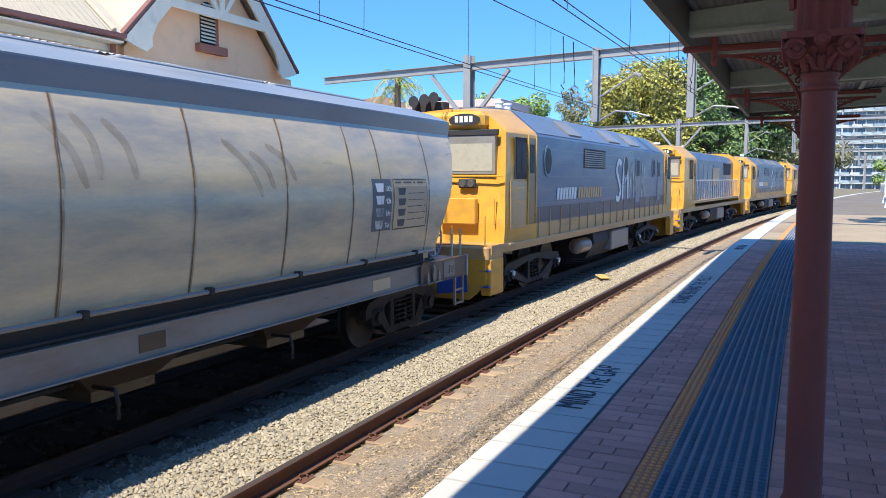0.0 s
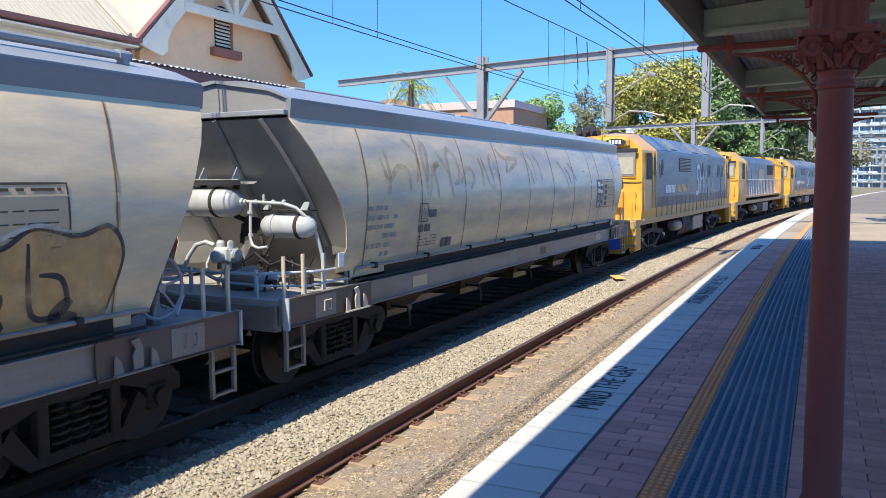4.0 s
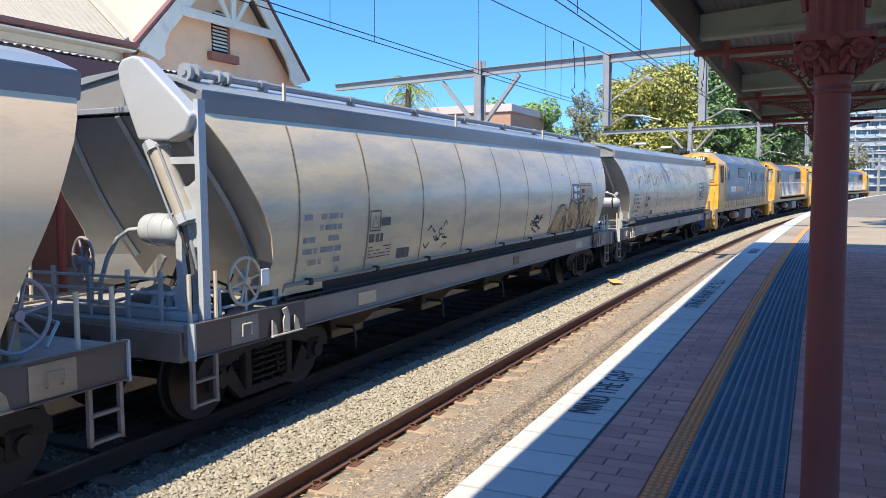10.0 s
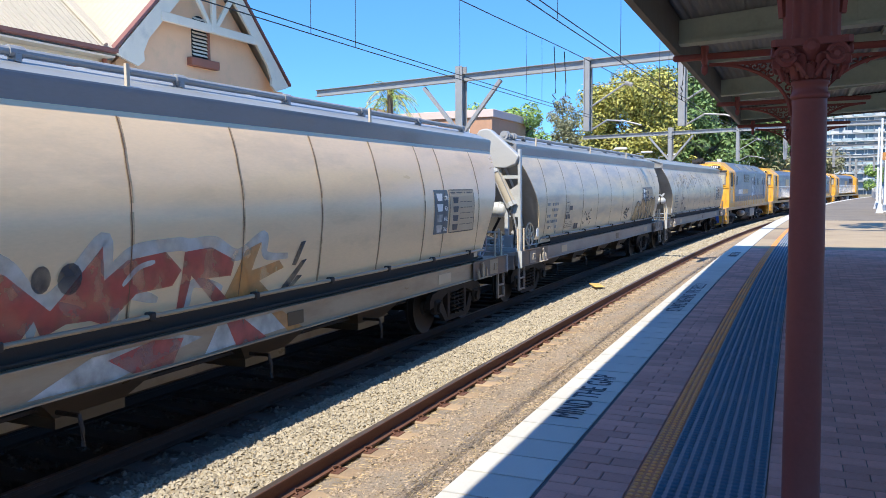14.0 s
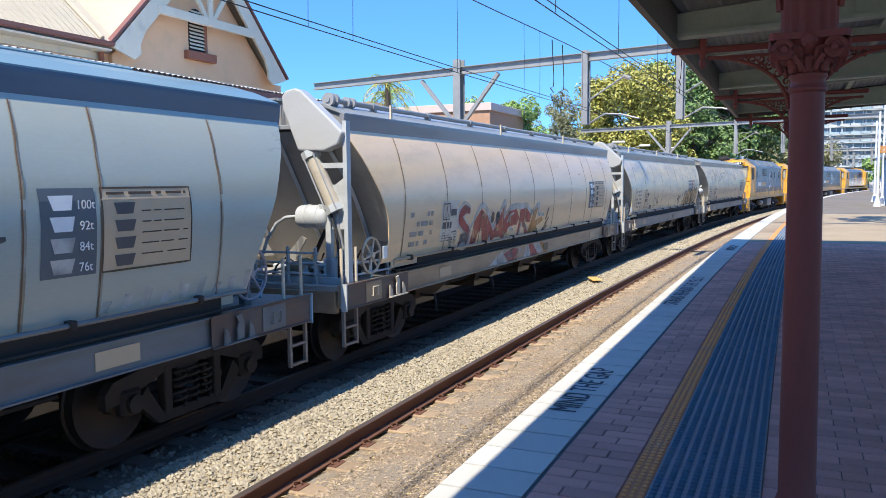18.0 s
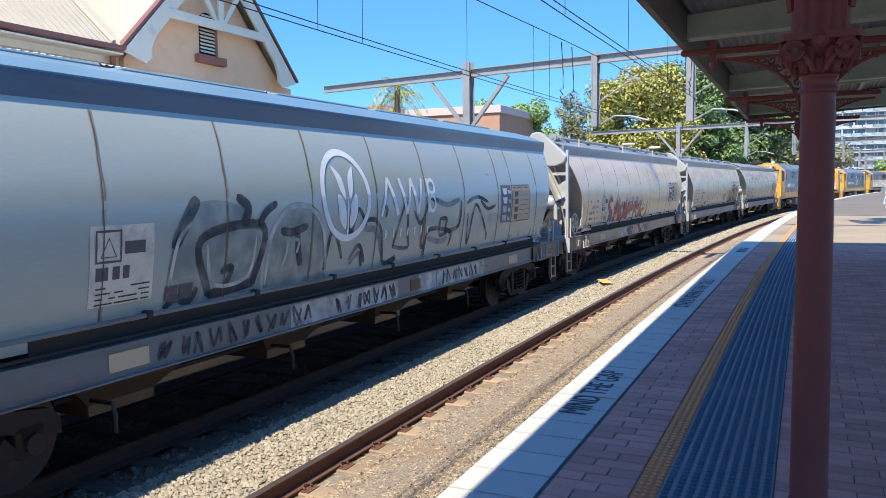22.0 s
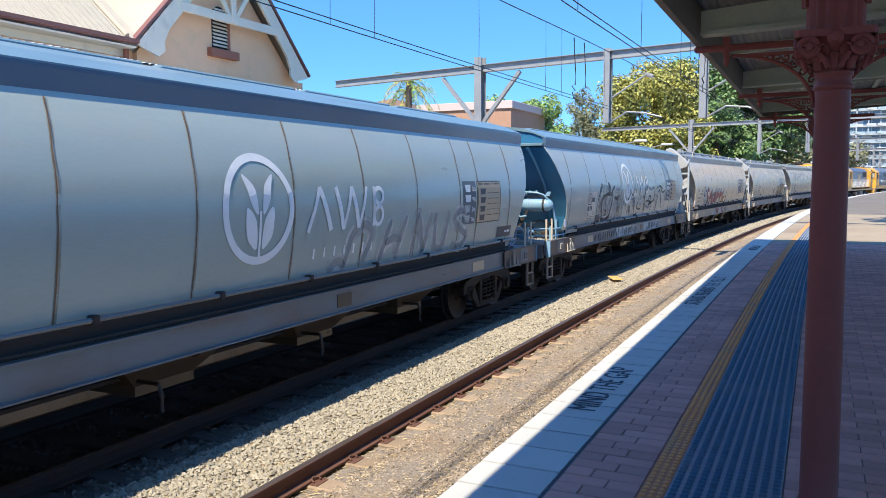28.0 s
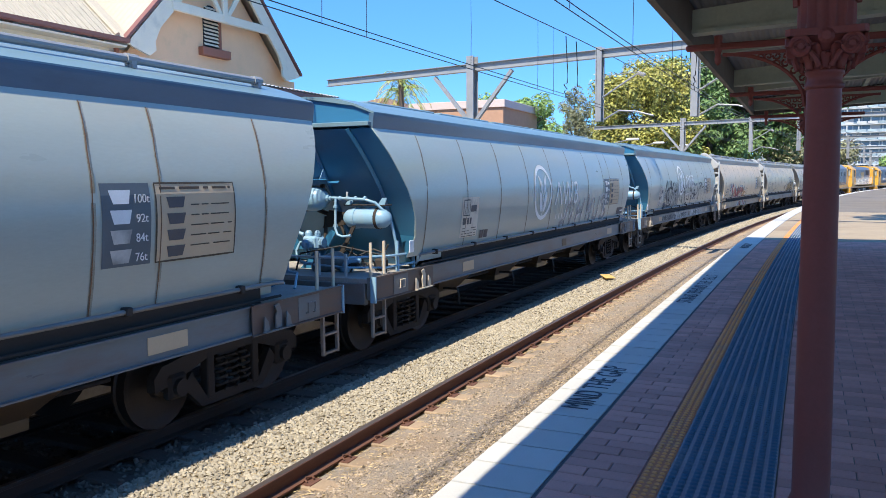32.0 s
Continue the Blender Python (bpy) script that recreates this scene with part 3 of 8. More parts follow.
    for sx in (-1, 1):
        br = bmesh.new()
        top = CAN_Z - PLAT - 0.14
        arc = [(sx * (0.11 + 0.77 * (1 - math.cos(a))), 0, top - 0.56 + 0.55 * math.sin(a)) for a in [k * math.pi / 24 for k in range(13)]]
        add_pipe(br, arc, 0.020, 6)
        add_box(br, min(sx * 0.10, sx * 0.86), max(sx * 0.10, sx * 0.86), -0.018, 0.018, top - 0.03, top)
        for j in range(9):
            for h in range(7):
                cx, cz = 0.135 + 0.078 * j, top - 0.055 - 0.078 * h
                u = (cx - 0.10) / 0.78
                if u < 1 and cz > top - 0.56 + 0.55 * math.sqrt(max(0, 1 - (1 - u) ** 2)) + 0.01:
                    # scrolls: open spirals turned alternately
                    tn = 1 if (j + h) % 2 else -1
                    ring = [(sx * cx + (0.040 - 0.003 * q) * math.cos(tn * q * 0.7 + j), 0, cz + (0.040 - 0.003 * q) * math.sin(tn * q * 0.7 + j)) for q in range(11)]
                    add_pipe(br, ring, 0.010, 4)
        part("lace_bracket", br, M["post_red"], post, "pierced iron scroll bracket")
    return post


for i in range(-1, 4):
    if i * BAY + POST_Y < CAN_END + 0.2:
        canopy_post(POST_Y + i * BAY, i)

# ---- the train ----
def paint(name, base, dirt, amount=0.5, rough=0.34, streak=(1.2, 0.4, 1.7), gloss=0.45):
    m = mat(name, base, rough, vary=0.13, scale=1.1, fine=30, bump=0.05, dirt=dirt, dirt_amount=amount, dirt_scale=1.7, stretch=streak)
    b = m.node_tree.nodes["Principled BSDF"]
    b.inputs["Coat Weight"].default_value, b.inputs["Coat Roughness"].default_value = gloss, 0.13
    return m


M["w_grey"] = paint("weathered grey wagon paint", (0.66, 0.52, 0.315), (0.25, 0.245, 0.235), 0.85)
M["w_beige"] = paint("weathered beige wagon paint", (0.72, 0.56, 0.335), (0.34, 0.315, 0.28), 0.65)
M["w_cream"] = paint("dusty cream wagon paint", (0.81, 0.585, 0.345), (0.56, 0.41, 0.25), 0.35)
M["w_teal"] = paint("faded blue wagon paint", (0.395, 0.425, 0.365), (0.42, 0.41, 0.335), 0.5)
M["w_blue"] = paint("blue wagon paint", (0.365, 0.42, 0.375), (0.41, 0.42, 0.355), 0.45)
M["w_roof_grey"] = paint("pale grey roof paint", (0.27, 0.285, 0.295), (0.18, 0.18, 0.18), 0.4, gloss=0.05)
# eave colours hold the shade of the band that faces down
M["w_eave_grey"] = paint("grey eave paint darkened as shade", (0.22, 0.22, 0.235), (0.15, 0.14, 0.14), 0.3)
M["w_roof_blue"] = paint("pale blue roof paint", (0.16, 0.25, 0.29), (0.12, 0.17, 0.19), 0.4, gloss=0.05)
M["w_eave_blue"] = paint("blue eave paint darkened as shade", (0.075, 0.13, 0.19), (0.05, 0.09, 0.14), 0.3)
M["w_end_grey"] = paint("dusty grey end paint", (0.26, 0.25, 0.235), (0.16, 0.145, 0.125), 0.4, gloss=0.05)
M["w_end_blue"] = paint("strong blue end paint", (0.035, 0.165, 0.30), (0.05, 0.12, 0.19), 0.3, gloss=0.05)
M["w_sill_grey"] = paint("rust stained sill paint", (0.25, 0.22, 0.195), (0.15, 0.085, 0.055), 0.5, gloss=0.0)
M["w_sill_beige"] = paint("dusty beige sill paint", (0.38, 0.28, 0.18), (0.20, 0.11, 0.065), 0.6, gloss=0.05)
M["w_sill_blue"] = paint("dusty blue sill paint", (0.16, 0.175, 0.18), (0.16, 0.09, 0.06), 0.55, gloss=0.0)
M["w_rust_sill"] = paint("rust stained channel paint", (0.10, 0.085, 0.08), (0.20, 0.085, 0.04), 0.7, gloss=0.0)
M["spray_rust"] = mat("thin rust bleed", (0.36, 0.21, 0.09), 0.8, vary=0.3, scale=4, fine=50, bump=0)
M["seam"] = mat("rusty weld seam", (0.17, 0.095, 0.05), 0.85, vary=0.4, scale=3, fine=50, bump=0.1)
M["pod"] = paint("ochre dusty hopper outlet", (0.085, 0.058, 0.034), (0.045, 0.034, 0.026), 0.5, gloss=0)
M["bogie"] = mat("brown brake dust on steel", (0.040, 0.031, 0.026), 0.85, 0.1, vary=0.3, scale=4, fine=50, bump=0.3)
M["wheel"] = mat("worn wheel steel", (0.060, 0.050, 0.045), 0.5, 0.6, vary=0.25, scale=4, fine=40, bump=0.1)
M["tank"] = paint("pale reservoir paint", (0.46, 0.48, 0.49), (0.30, 0.27, 0.24), 0.45, gloss=0.1)
M["w_deck"] = mat("dusty worn deck plate", (0.33, 0.31, 0.29), 0.8, vary=0.35, scale=3, fine=50, bump=0.3)
M["tank_blue"] = paint("light blue reservoir paint", (0.24, 0.40, 0.52), (0.33, 0.33, 0.31), 0.4, gloss=0.1)
M["stanchion"] = mat("tan painted handrail", (0.60, 0.50, 0.37), 0.6, vary=0.15, bump=0.05)
M["chute"] = paint("white dusty chute paint", (0.45, 0.45, 0.44), (0.38, 0.37, 0.36), 0.35)
M["cyl_tan"] = paint("tan cylinder paint", (0.46, 0.41, 0.33), (0.3, 0.25, 0.2), 0.3)
M["mark_white"] = mat("worn white marking", (0.84, 0.83, 0.80), 0.6, vary=0.12, scale=7, fine=80, bump=0)
M["mark_plate"] = mat("dusty number panel paint", (0.70, 0.62, 0.50), 0.8, vary=0.25, scale=4, fine=40, bump=0.05, dirt=(0.30, 0.25, 0.19), dirt_amount=0.4, dirt_scale=3)
M["mark_tan"] = mat("tan instruction panel", (0.56, 0.42, 0.27), 0.6, vary=0.08, scale=5, fine=60, bump=0)
M["mark_dark"] = mat("dark printed mark", (0.10, 0.09, 0.09), 0.6, vary=0.2, bump=0)
M["mark_slate"] = mat("slate grey panel", (0.105, 0.125, 0.14), 0.5, vary=0.15, bump=0)
M["spray_red"] = mat("red spray paint", (0.42, 0.075, 0.06), 0.5, vary=0.2, scale=5, fine=50, bump=0)
M["spray_dark"] = mat("dark blue spray paint", (0.03, 0.036, 0.05), 0.5, vary=0.25, scale=5, fine=50, bump=0)
M["spray_grey"] = mat("grey spray paint", (0.26, 0.28, 0.29), 0.5, vary=0.2, scale=5, fine=50, bump=0)
M["spray_ochre"] = mat("ochre spray paint", (0.55, 0.34, 0.135), 0.5, vary=0.2, scale=5, fine=50, bump=0)
M["spray_orange"] = mat("orange spray paint", (0.55, 0.25, 0.07), 0.5, vary=0.15, scale=5, fine=50, bump=0)
M["spray_faint"] = mat("faded brown spray paint", (0.36, 0.29, 0.20), 0.5, vary=0.2, scale=5, fine=50, bump=0)
M["spray_shade"] = mat("thin grey spray shading", (0.20, 0.225, 0.23), 0.5, vary=0.25, scale=3, fine=40, bump=0)
M["spray_silver"] = mat("chalky silver spray paint", (0.62, 0.60, 0.56), 0.5, vary=0.2, scale=5, fine=50, bump=0)
M["spray_pale"] = mat("pale spray paint", (0.55, 0.55, 0.52), 0.5, vary=0.15, scale=5, fine=50, bump=0)
for _k in [k for k in M if k.startswith("spray_")]:
    # thin old spray paint: the body shows through it in places
    _t = M[_k].node_tree
    _n = _t.nodes.new("ShaderNodeTexNoise")
    _n.inputs["Scale"].default_value, _n.inputs["Detail"].default_value = 3.5, 5.0
    _c = _t.nodes.new("ShaderNodeTexCoord")
    _r = _t.nodes.new("ShaderNodeMapRange")
    _r.inputs["From Min"].default_value, _r.inputs["From Max"].default_value = 0.30, 0.62
    _r.inputs["To Min"].default_value, _r.inputs["To Max"].default_value = (0.05, 0.45) if _k in ("spray_shade", "spray_faint") else (0.08, 0.42) if _k == "spray_rust" else (0.3, 0.92)
    _t.links.new(_c.outputs["Object"], _n.inputs["Vector"])
    _t.links.new(_n.outputs["Fac"], _r.inputs["Value"])
    _t.links.new(_r.outputs[0], _t.nodes["Principled BSDF"].inputs["Alpha"])
M["wheel_lilac"] = mat("faded lilac grey paint", (0.36, 0.31, 0.33), 0.6, vary=0.2, bump=0.05)
M["hose"] = mat("black rubber hose", (0.02, 0.02, 0.022), 0.7, vary=0.2, bump=0)

# side of a hopper: half width and height; how far the sheet's rear and front edges stand in from the sill's ends
SIDE = [(1.160, 3.24, 0.50, 0.15), (1.250, 3.07, 0.58, 0.23), (1.335, 2.87, 0.70, 0.34), (1.415, 2.61, 0.84, 0.50), (1.462, 2.38, 0.98, 0.63), (1.468, 2.18, 1.11, 0.74),
        (1.450, 1.96, 1.23, 0.85), (1.412, 1.66, 1.29, 0.99), (1.355, 1.36, 1.12, 1.09)]
HALF = 8.0
PITCH = 16.75


def side_x(z):
    for (x0, z0, _, _), (x1, z1, _, _) in zip(SIDE, SIDE[1:]):
        if z1 <= z <= z0:
            return x1 + (x0 - x1) * (z - z1) / (z0 - z1)
    return SIDE[0][0] if z > SIDE[0][1] else SIDE[-1][0]


def ribbon(pts, width, lift=0.006, closed=False):
    """A painted stroke through (y, z) points, laid on the curved side."""
    if closed:
        pts = pts + pts[:1]
    fine = []
    for (y0, z0), (y1, z1) in zip(pts, pts[1:]):
        n = max(1, int(math.hypot(y1 - y0, z1 - z0) / 0.12))
        fine += [(y0 + (y1 - y0) * k / n, z0 + (z1 - z0) * k / n) for k in range(n)]
    fine.append(pts[-1])
    bm = bmesh.new()
    last = None
    for i, (y, z) in enumerate(fine):
        a, b = fine[max(i - 1, 0)], fine[min(i + 1, len(fine) - 1)]
        if closed and i in (0, len(fine) - 1):
            a, b = fine[-2], fine[1]
        d = Vector((b[0] - a[0], b[1] - a[1]))
        d = d.normalized() if d.length else Vector((1, 0))
        w = width(i / max(1, len(fine) - 1)) if callable(width) else width
        p = [(y - d.y * w / 2, z + d.x * w / 2), (y + d.y * w / 2, z - d.x * w / 2)]
        row = [bm.verts.new((side_x(q) + lift, u, q)) for u, q in p]
        if last:
            bm.faces.new((last[0], last[1], row[1], row[0]))
        last = row
    bmesh.ops.recalc_face_normals(bm, faces=bm.faces)
    return bm


def curve(pts, closed=False, n=7):
    """A smooth line through the points."""
    p = [pts[-1]] + pts + pts[:2] if closed else [pts[0]] + pts + [pts[-1]]
    out = []
    for i in range(1, len(p) - 2):
        a, b, c, d = p[i - 1:i + 3]
        for k in range(n):
            t = k / n
            out.append(tuple(0.5 * (2 * b[j] + (c[j] - a[j]) * t + (2 * a[j] - 5 * b[j] + 4 * c[j] - d[j]) * t * t + (3 * b[j] - a[j] - 3 * c[j] + d[j]) * t ** 3) for j in (0, 1)))
    if not closed:
        out.append(pts[-1])
    return out


def patch(pts, lift=0.005, flat=None):
    """A filled painted shape of any outline, bent to the side; flat: laid at that distance instead."""
    bm = bmesh.new()
    f = bm.faces.new([bm.verts.new((0, y, z)) for y, z in pts])
    z0, z1 = min(p[1] for p in pts), max(p[1] for p in pts)
    if flat is None:
        for k in range(1, max(2, int((z1 - z0) / 0.1))):
            z = z0 + 0.1 * k
            bmesh.ops.bisect_plane(bm, geom=bm.verts[:] + bm.edges[:] + bm.faces[:], plane_co=(0, 0, z), plane_no=(0, 0, 1))
    bmesh.ops.triangulate(bm, faces=bm.faces[:])
    for v in bm.verts:
        v.co.x = flat if flat is not None else side_x(v.co.z) + lift
        v.co.y -= HALF
    bm.normal_update()
    if sum(f.normal.x for f in bm.faces) < 0:
        bmesh.ops.reverse_faces(bm, faces=bm.faces[:])
    return bm


def stroke(w, pts, width, material, lift=0.007, closed=False, name="graffiti_stroke"):
    """A sprayed line through (distance from the rear end, height), with soft thin ends."""
    if len(pts) == 2:
        (a, b), (c_, d) = pts
        pts = [pts[0], ((a + c_) / 2 + 0.07, (b + d) / 2 + 0.05), pts[1]]
    c = [(y - HALF, min(3.16, max(1.37, z))) for y, z in curve(pts, closed)]
    wd = width if closed else (lambda v: width * (0.5 + 0.5 * min(1.0, 6 * v, 6 * (1 - v))))
    return part(name, ribbon(c, wd, lift, closed), material, w)


def blot(pts, lift=0.005):
    """A filled patch with an outline of (y, z), laid on the curved side."""
    z0, z1 = min(p[1] for p in pts), max(p[1] for p in pts)
    n = max(1, int((z1 - z0) / 0.10))
    bm = bmesh.new()
    last = None
    for k in range(n + 1):
        z = z0 + (z1 - z0) * min(max(k / n, 0.004), 0.996)
        ys = []
        for (a, b), (c, d) in zip(pts, pts[1:] + pts[:1]):
            if (b <= z < d) or (d <= z < b):
                ys.append(a + (c - a) * (z - b) / (d - b))
        if len(ys) < 2:
            last = None
            continue
        row = [bm.verts.new((side_x(z) + lift, y, z)) for y in (min(ys), max(ys))]
        if last:
            bm.faces.new((last[0], last[1], row[1], row[0]))
        last = row
    bmesh.ops.recalc_face_normals(bm, faces=bm.faces)
    return bm


def rect(y0, y1, z0, z1, lean=0.0):
    return [(y0, z0), (y1, z0), (y1 + lean, z1), (y0 + lean, z1)]


def bars(parent, y0, y1, z0, z1, rows, material, name="small_print", fill=0.55, lift=0.009, seed=1, cut=0.3):
    """Lines of writing too small to read, as broken bars."""
    rnd = random.Random(seed)
    bm = bmesh.new()
    h = (z1 - z0) / rows
    for i in range(rows):
        y = y0
        z = z1 - h * (i + 0.5)
        while y < y1 - 0.03:
            w = min(rnd.uniform(0.06, 0.28), y1 - y)
            if rnd.random() > cut * 0.4:
                vs = [bm.verts.new((side_x(zz) + lift, yy, zz)) for yy, zz in ((y, z - h * fill / 2), (y + w, z - h * fill / 2), (y + w, z + h * fill / 2), (y, z + h * fill / 2))]
                bm.faces.new(vs)
            y += w + rnd.uniform(0.02, 0.06)
    return tagged(part(name, bm, material, parent), kind="stuff")


def wheelset(r=0.46, gauge=0.7535):
    bm = bmesh.new()
    X = Matrix.Rotation(radians(90), 4, "Y")
    add_lathe(bm, [(0.075, -0.98), (0.075, -0.80), (0.09, -0.79), (0.085, 0.79), (0.075, 0.80), (0.075, 0.98)], 12, X)
    for k in (-1, 1):
        q = Matrix.Translation((k * gauge, 0, 0)) @ X
        pr = [(0.12, -0.07), (0.14, -0.03), (0.34, -0.01), (0.40, -0.045), (r + 0.028, -0.06 * 1), (r + 0.028, -0.035), (r, -0.028), (r - 0.005, 0.07), (0.40, 0.06), (0.34, 0.03), (0.14, 0.05), (0.12, 0.09)]
        if k < 0:
            pr = [(a, -b) for a, b in pr][::-1]
        add_lathe(bm, pr, 28, q)
    bmesh.ops.recalc_face_normals(bm, faces=bm.faces)
    return bm


WHEELS = []     # (wheelset object, place in its bogie, radius)
mesh_store = {}


def bogie(parent, y, r=0.46, base=0.87, axles=(-1, 1), heavy=False, label="brown cast steel bogie"):
    """Side frames, springs, axle boxes and a bolster; the wheelsets turn in it."""
    key = ("bogie", heavy, len(axles))
    L = base + 0.30
    if key not in mesh_store:
        bm = bmesh.new()
        for k in (-1, 1):
            x0, x1 = sorted((k * 0.97, k * 1.07))
            # an open cast truss: top and bottom chords, columns beside the springs
            add_slab(bm, [(-L, 0.60), (-L + 0.1, 0.70), (-0.45, 0.80), (0.45, 0.80), (L - 0.1, 0.70), (L, 0.60), (L, 0.46), (L - 0.24, 0.50), (0.40, 0.67), (-0.40, 0.67), (-L + 0.24, 0.50), (-L, 0.46)], x0, x1, "x")
            add_slab(bm, [(-base + 0.22, 0.56), (-base + 0.10, 0.42), (-0.50, 0.16), (0.50, 0.16), (base - 0.10, 0.42), (base - 0.22, 0.56), (0.44, 0.26), (-0.44, 0.26)], x0 + 0.01, x1 - 0.01, "x")
            for s in (-1, 1):
                add_box(bm, x0 - 0.005, x1 + 0.005, s * 0.37 - 0.055, s * 0.37 + 0.055, 0.22, 0.72, 0.012)
                add_box(bm, min(k * 0.98, k * 1.10), max(k * 0.98, k * 1.10), s * base - 0.13, s * base + 0.13, 0.34, 0.60, 0.03)
                add_rod(bm, (k * 1.09, s * base, 0.46), (k * 1.15, s * base, 0.46), 0.09, n=12)
        add_box(bm, -1.0, 1.0, -0.17, 0.17, 0.52, 0.74, 0.02)
        add_box(bm, -0.2, 0.2, -0.2, 0.2, 0.74, 0.86, 0.02)
        sp = bmesh.new()
        add_pipe(sp, [(0.066 * math.cos(a), 0.082 * math.sin(a), 0.27 + 0.36 * a / 31.4) for a in [q * 0.55 for q in range(58)]], 0.018, 5)
        mesh_store[key] = (mesh_of(bm, "bogie"), mesh_of(sp, "coil_spring"))
        mesh_store[key][0].materials.append(M["bogie"])
        mesh_store[key][1].materials.append(M["bogie"])
    b = share("bogie", mesh_store[key][0], parent, Matrix.Translation((0, y, 0)))
    b["label"] = label
    for k in (-1, 1):
        for j in (-0.20, 0.0, 0.20):
            share("coil_spring", mesh_store[key][1], b, Matrix.Translation((k * 1.03, j * 0.95, 0)))
    wk = ("wheelset", r)
    if wk not in mesh_store:
        mesh_store[wk] = mesh_of(wheelset(r), "wheelset", 35)
        mesh_store[wk].materials.append(M["wheel"])
    for a in axles:
        w = share("wheelset", mesh_store[wk], b, Matrix.Translation((0, a * base, r)))
        WHEELS.append((w, a * base, r))
    return b


def capsule(length, r, n=16):
    q = length / 2
    return lathe([(0.02, -q), (r * 0.55, -q + 0.03), (r * 0.88, -q + 0.09), (r, -q + 0.18), (r, q - 0.18), (r * 0.88, q - 0.09), (r * 0.55, q - 0.03), (0.02, q)], n)


def hand_wheel(w, material, label, m, r=0.27, n=6):
    """A rim with its spokes and hub."""
    bm = bmesh.new()
    add_pipe(bm, [(0, r * math.cos(a), r * math.sin(a)) for a in [k * 6.2832 / 24 for k in range(25)]], 0.018, 6)
    wh = part("hand_wheel", bm, material, w, label, m=m)
    for k in range(n):
        a = k * 6.2832 / n + 0.2
        part("spoke", rod((0, 0, 0), (0, r * math.cos(a), r * math.sin(a)), 0.014, n=6), material, wh)
    part("hub", rod((-0.07, 0, 0), (0.04, 0, 0), 0.045, n=10), material, wh)
    return wh


def reservoir_gear(w, R0, tank, end):
    """Two air reservoirs under a trough plate, the control valve and the pipes between them."""
    for x, y, z, l, r, m_ in ((-0.32, R0 + 0.72, 2.24, 1.12, 0.185, tank), (0.85, R0 + 0.85, 1.95, 0.80, 0.15, tank)):
        t_ = part("reservoir", capsule(l, r, 24), m_, w, "painted air reservoir", m=Matrix.Translation((x, y, z)) @ Matrix.Rotation(radians(90), 4, "Y"), smooth=40)
        for d in (-0.18, 0.20):
            part("strap", lathe([(r + 0.002, -0.022), (r + 0.010, -0.022), (r + 0.010, 0.022), (r + 0.002, 0.022)], 24), m_ if d < 0 else M["bogie"], t_, m=Matrix.Translation((0, 0, d)))
    # trough plate with upright fins over the upper one
    tp = part("trough_plate", slab([(R0 + 0.56, 2.53), (R0 + 0.60, 2.47), (R0 + 0.84, 2.47), (R0 + 0.90, 2.50), (R0 + 0.90, 2.485), (R0 + 0.85, 2.455), (R0 + 0.59, 2.455), (R0 + 0.545, 2.52)], -0.90, 0.34, "x"), end, w, "trough plate over the reservoir")
    for x in (-0.38, 0.16):
        part("fin", slab([(R0 + 0.60, 2.47), (R0 + 0.80, 2.47), (R0 + 0.78, 2.60), (R0 + 0.74, 2.68)], x - 0.006, x + 0.006, "x"), tank, tp)
        part("hanger", box(x - 0.03, x + 0.03, R0 + 0.69, R0 + 0.75, 2.40, 2.46, 0.004), M["bogie"], tp)
    br = part("reservoir_bracket", box(0.48, 1.20, R0 + 0.80, R0 + 0.98, 2.135, 2.150, 0.003), M["bogie"], w, "dark bracket over the lower reservoir")
    for x in (0.56, 1.12):
        part("tab", slab([(x - 0.06, 2.15), (x + 0.05, 2.15), (x + 0.09, 2.25), (x + 0.01, 2.25)], R0 + 0.80, R0 + 0.812, "y"), tank, br)
    # the run from the upper reservoir to the deck, with its unions
    run_ = part("brake_pipe", pipe([(0.22, R0 + 0.72, 2.25), (0.34, R0 + 0.72, 2.25), (0.62, R0 + 0.70, 2.24), (0.90, R0 + 0.70, 2.23), (1.05, R0 + 0.74, 2.18), (1.16, R0 + 0.82, 2.05), (1.225, R0 + 0.90, 1.88), (1.25, R0 + 0.98, 1.60), (1.26, R0 + 1.02, 1.25)], 0.022, 8), tank, w, "pipe from the reservoir to the deck", smooth=60)
    for x, r in ((0.26, 0.055), (0.30, 0.035), (0.47, 0.034), (0.60, 0.038), (0.74, 0.032), (0.90, 0.034)):
        part("pipe_union", rod((x - 0.018, R0 + 0.715, 2.245), (x + 0.018, R0 + 0.715, 2.243), r, n=8), tank, run_)
    part("cock_handle", box(0.585, 0.615, R0 + 0.69, R0 + 0.71, 2.27, 2.34, 0.004), M["tank"], run_)
    dr = part("brake_pipe", pipe([(0.40, R0 + 0.70, 2.24), (0.405, R0 + 0.68, 2.10), (0.41, R0 + 0.66, 1.80), (0.45, R0 + 0.65, 1.71), (0.54, R0 + 0.65, 1.68), (0.68, R0 + 0.65, 1.70)], 0.020, 8), tank, w, "drop pipe with an elbow", smooth=60)
    for z in (2.12, 1.84):
        part("pipe_union", rod((0.405, R0 + 0.675, z - 0.018), (0.405, R0 + 0.675, z + 0.018), 0.034, n=8), tank, dr)
    # control valve: a body with caps, bolts and drain
    cv = part("control_valve", box(-0.12, 0.16, R0 + 0.55, R0 + 0.76, 1.48, 1.68, 0.03), tank, w, "brake control valve")
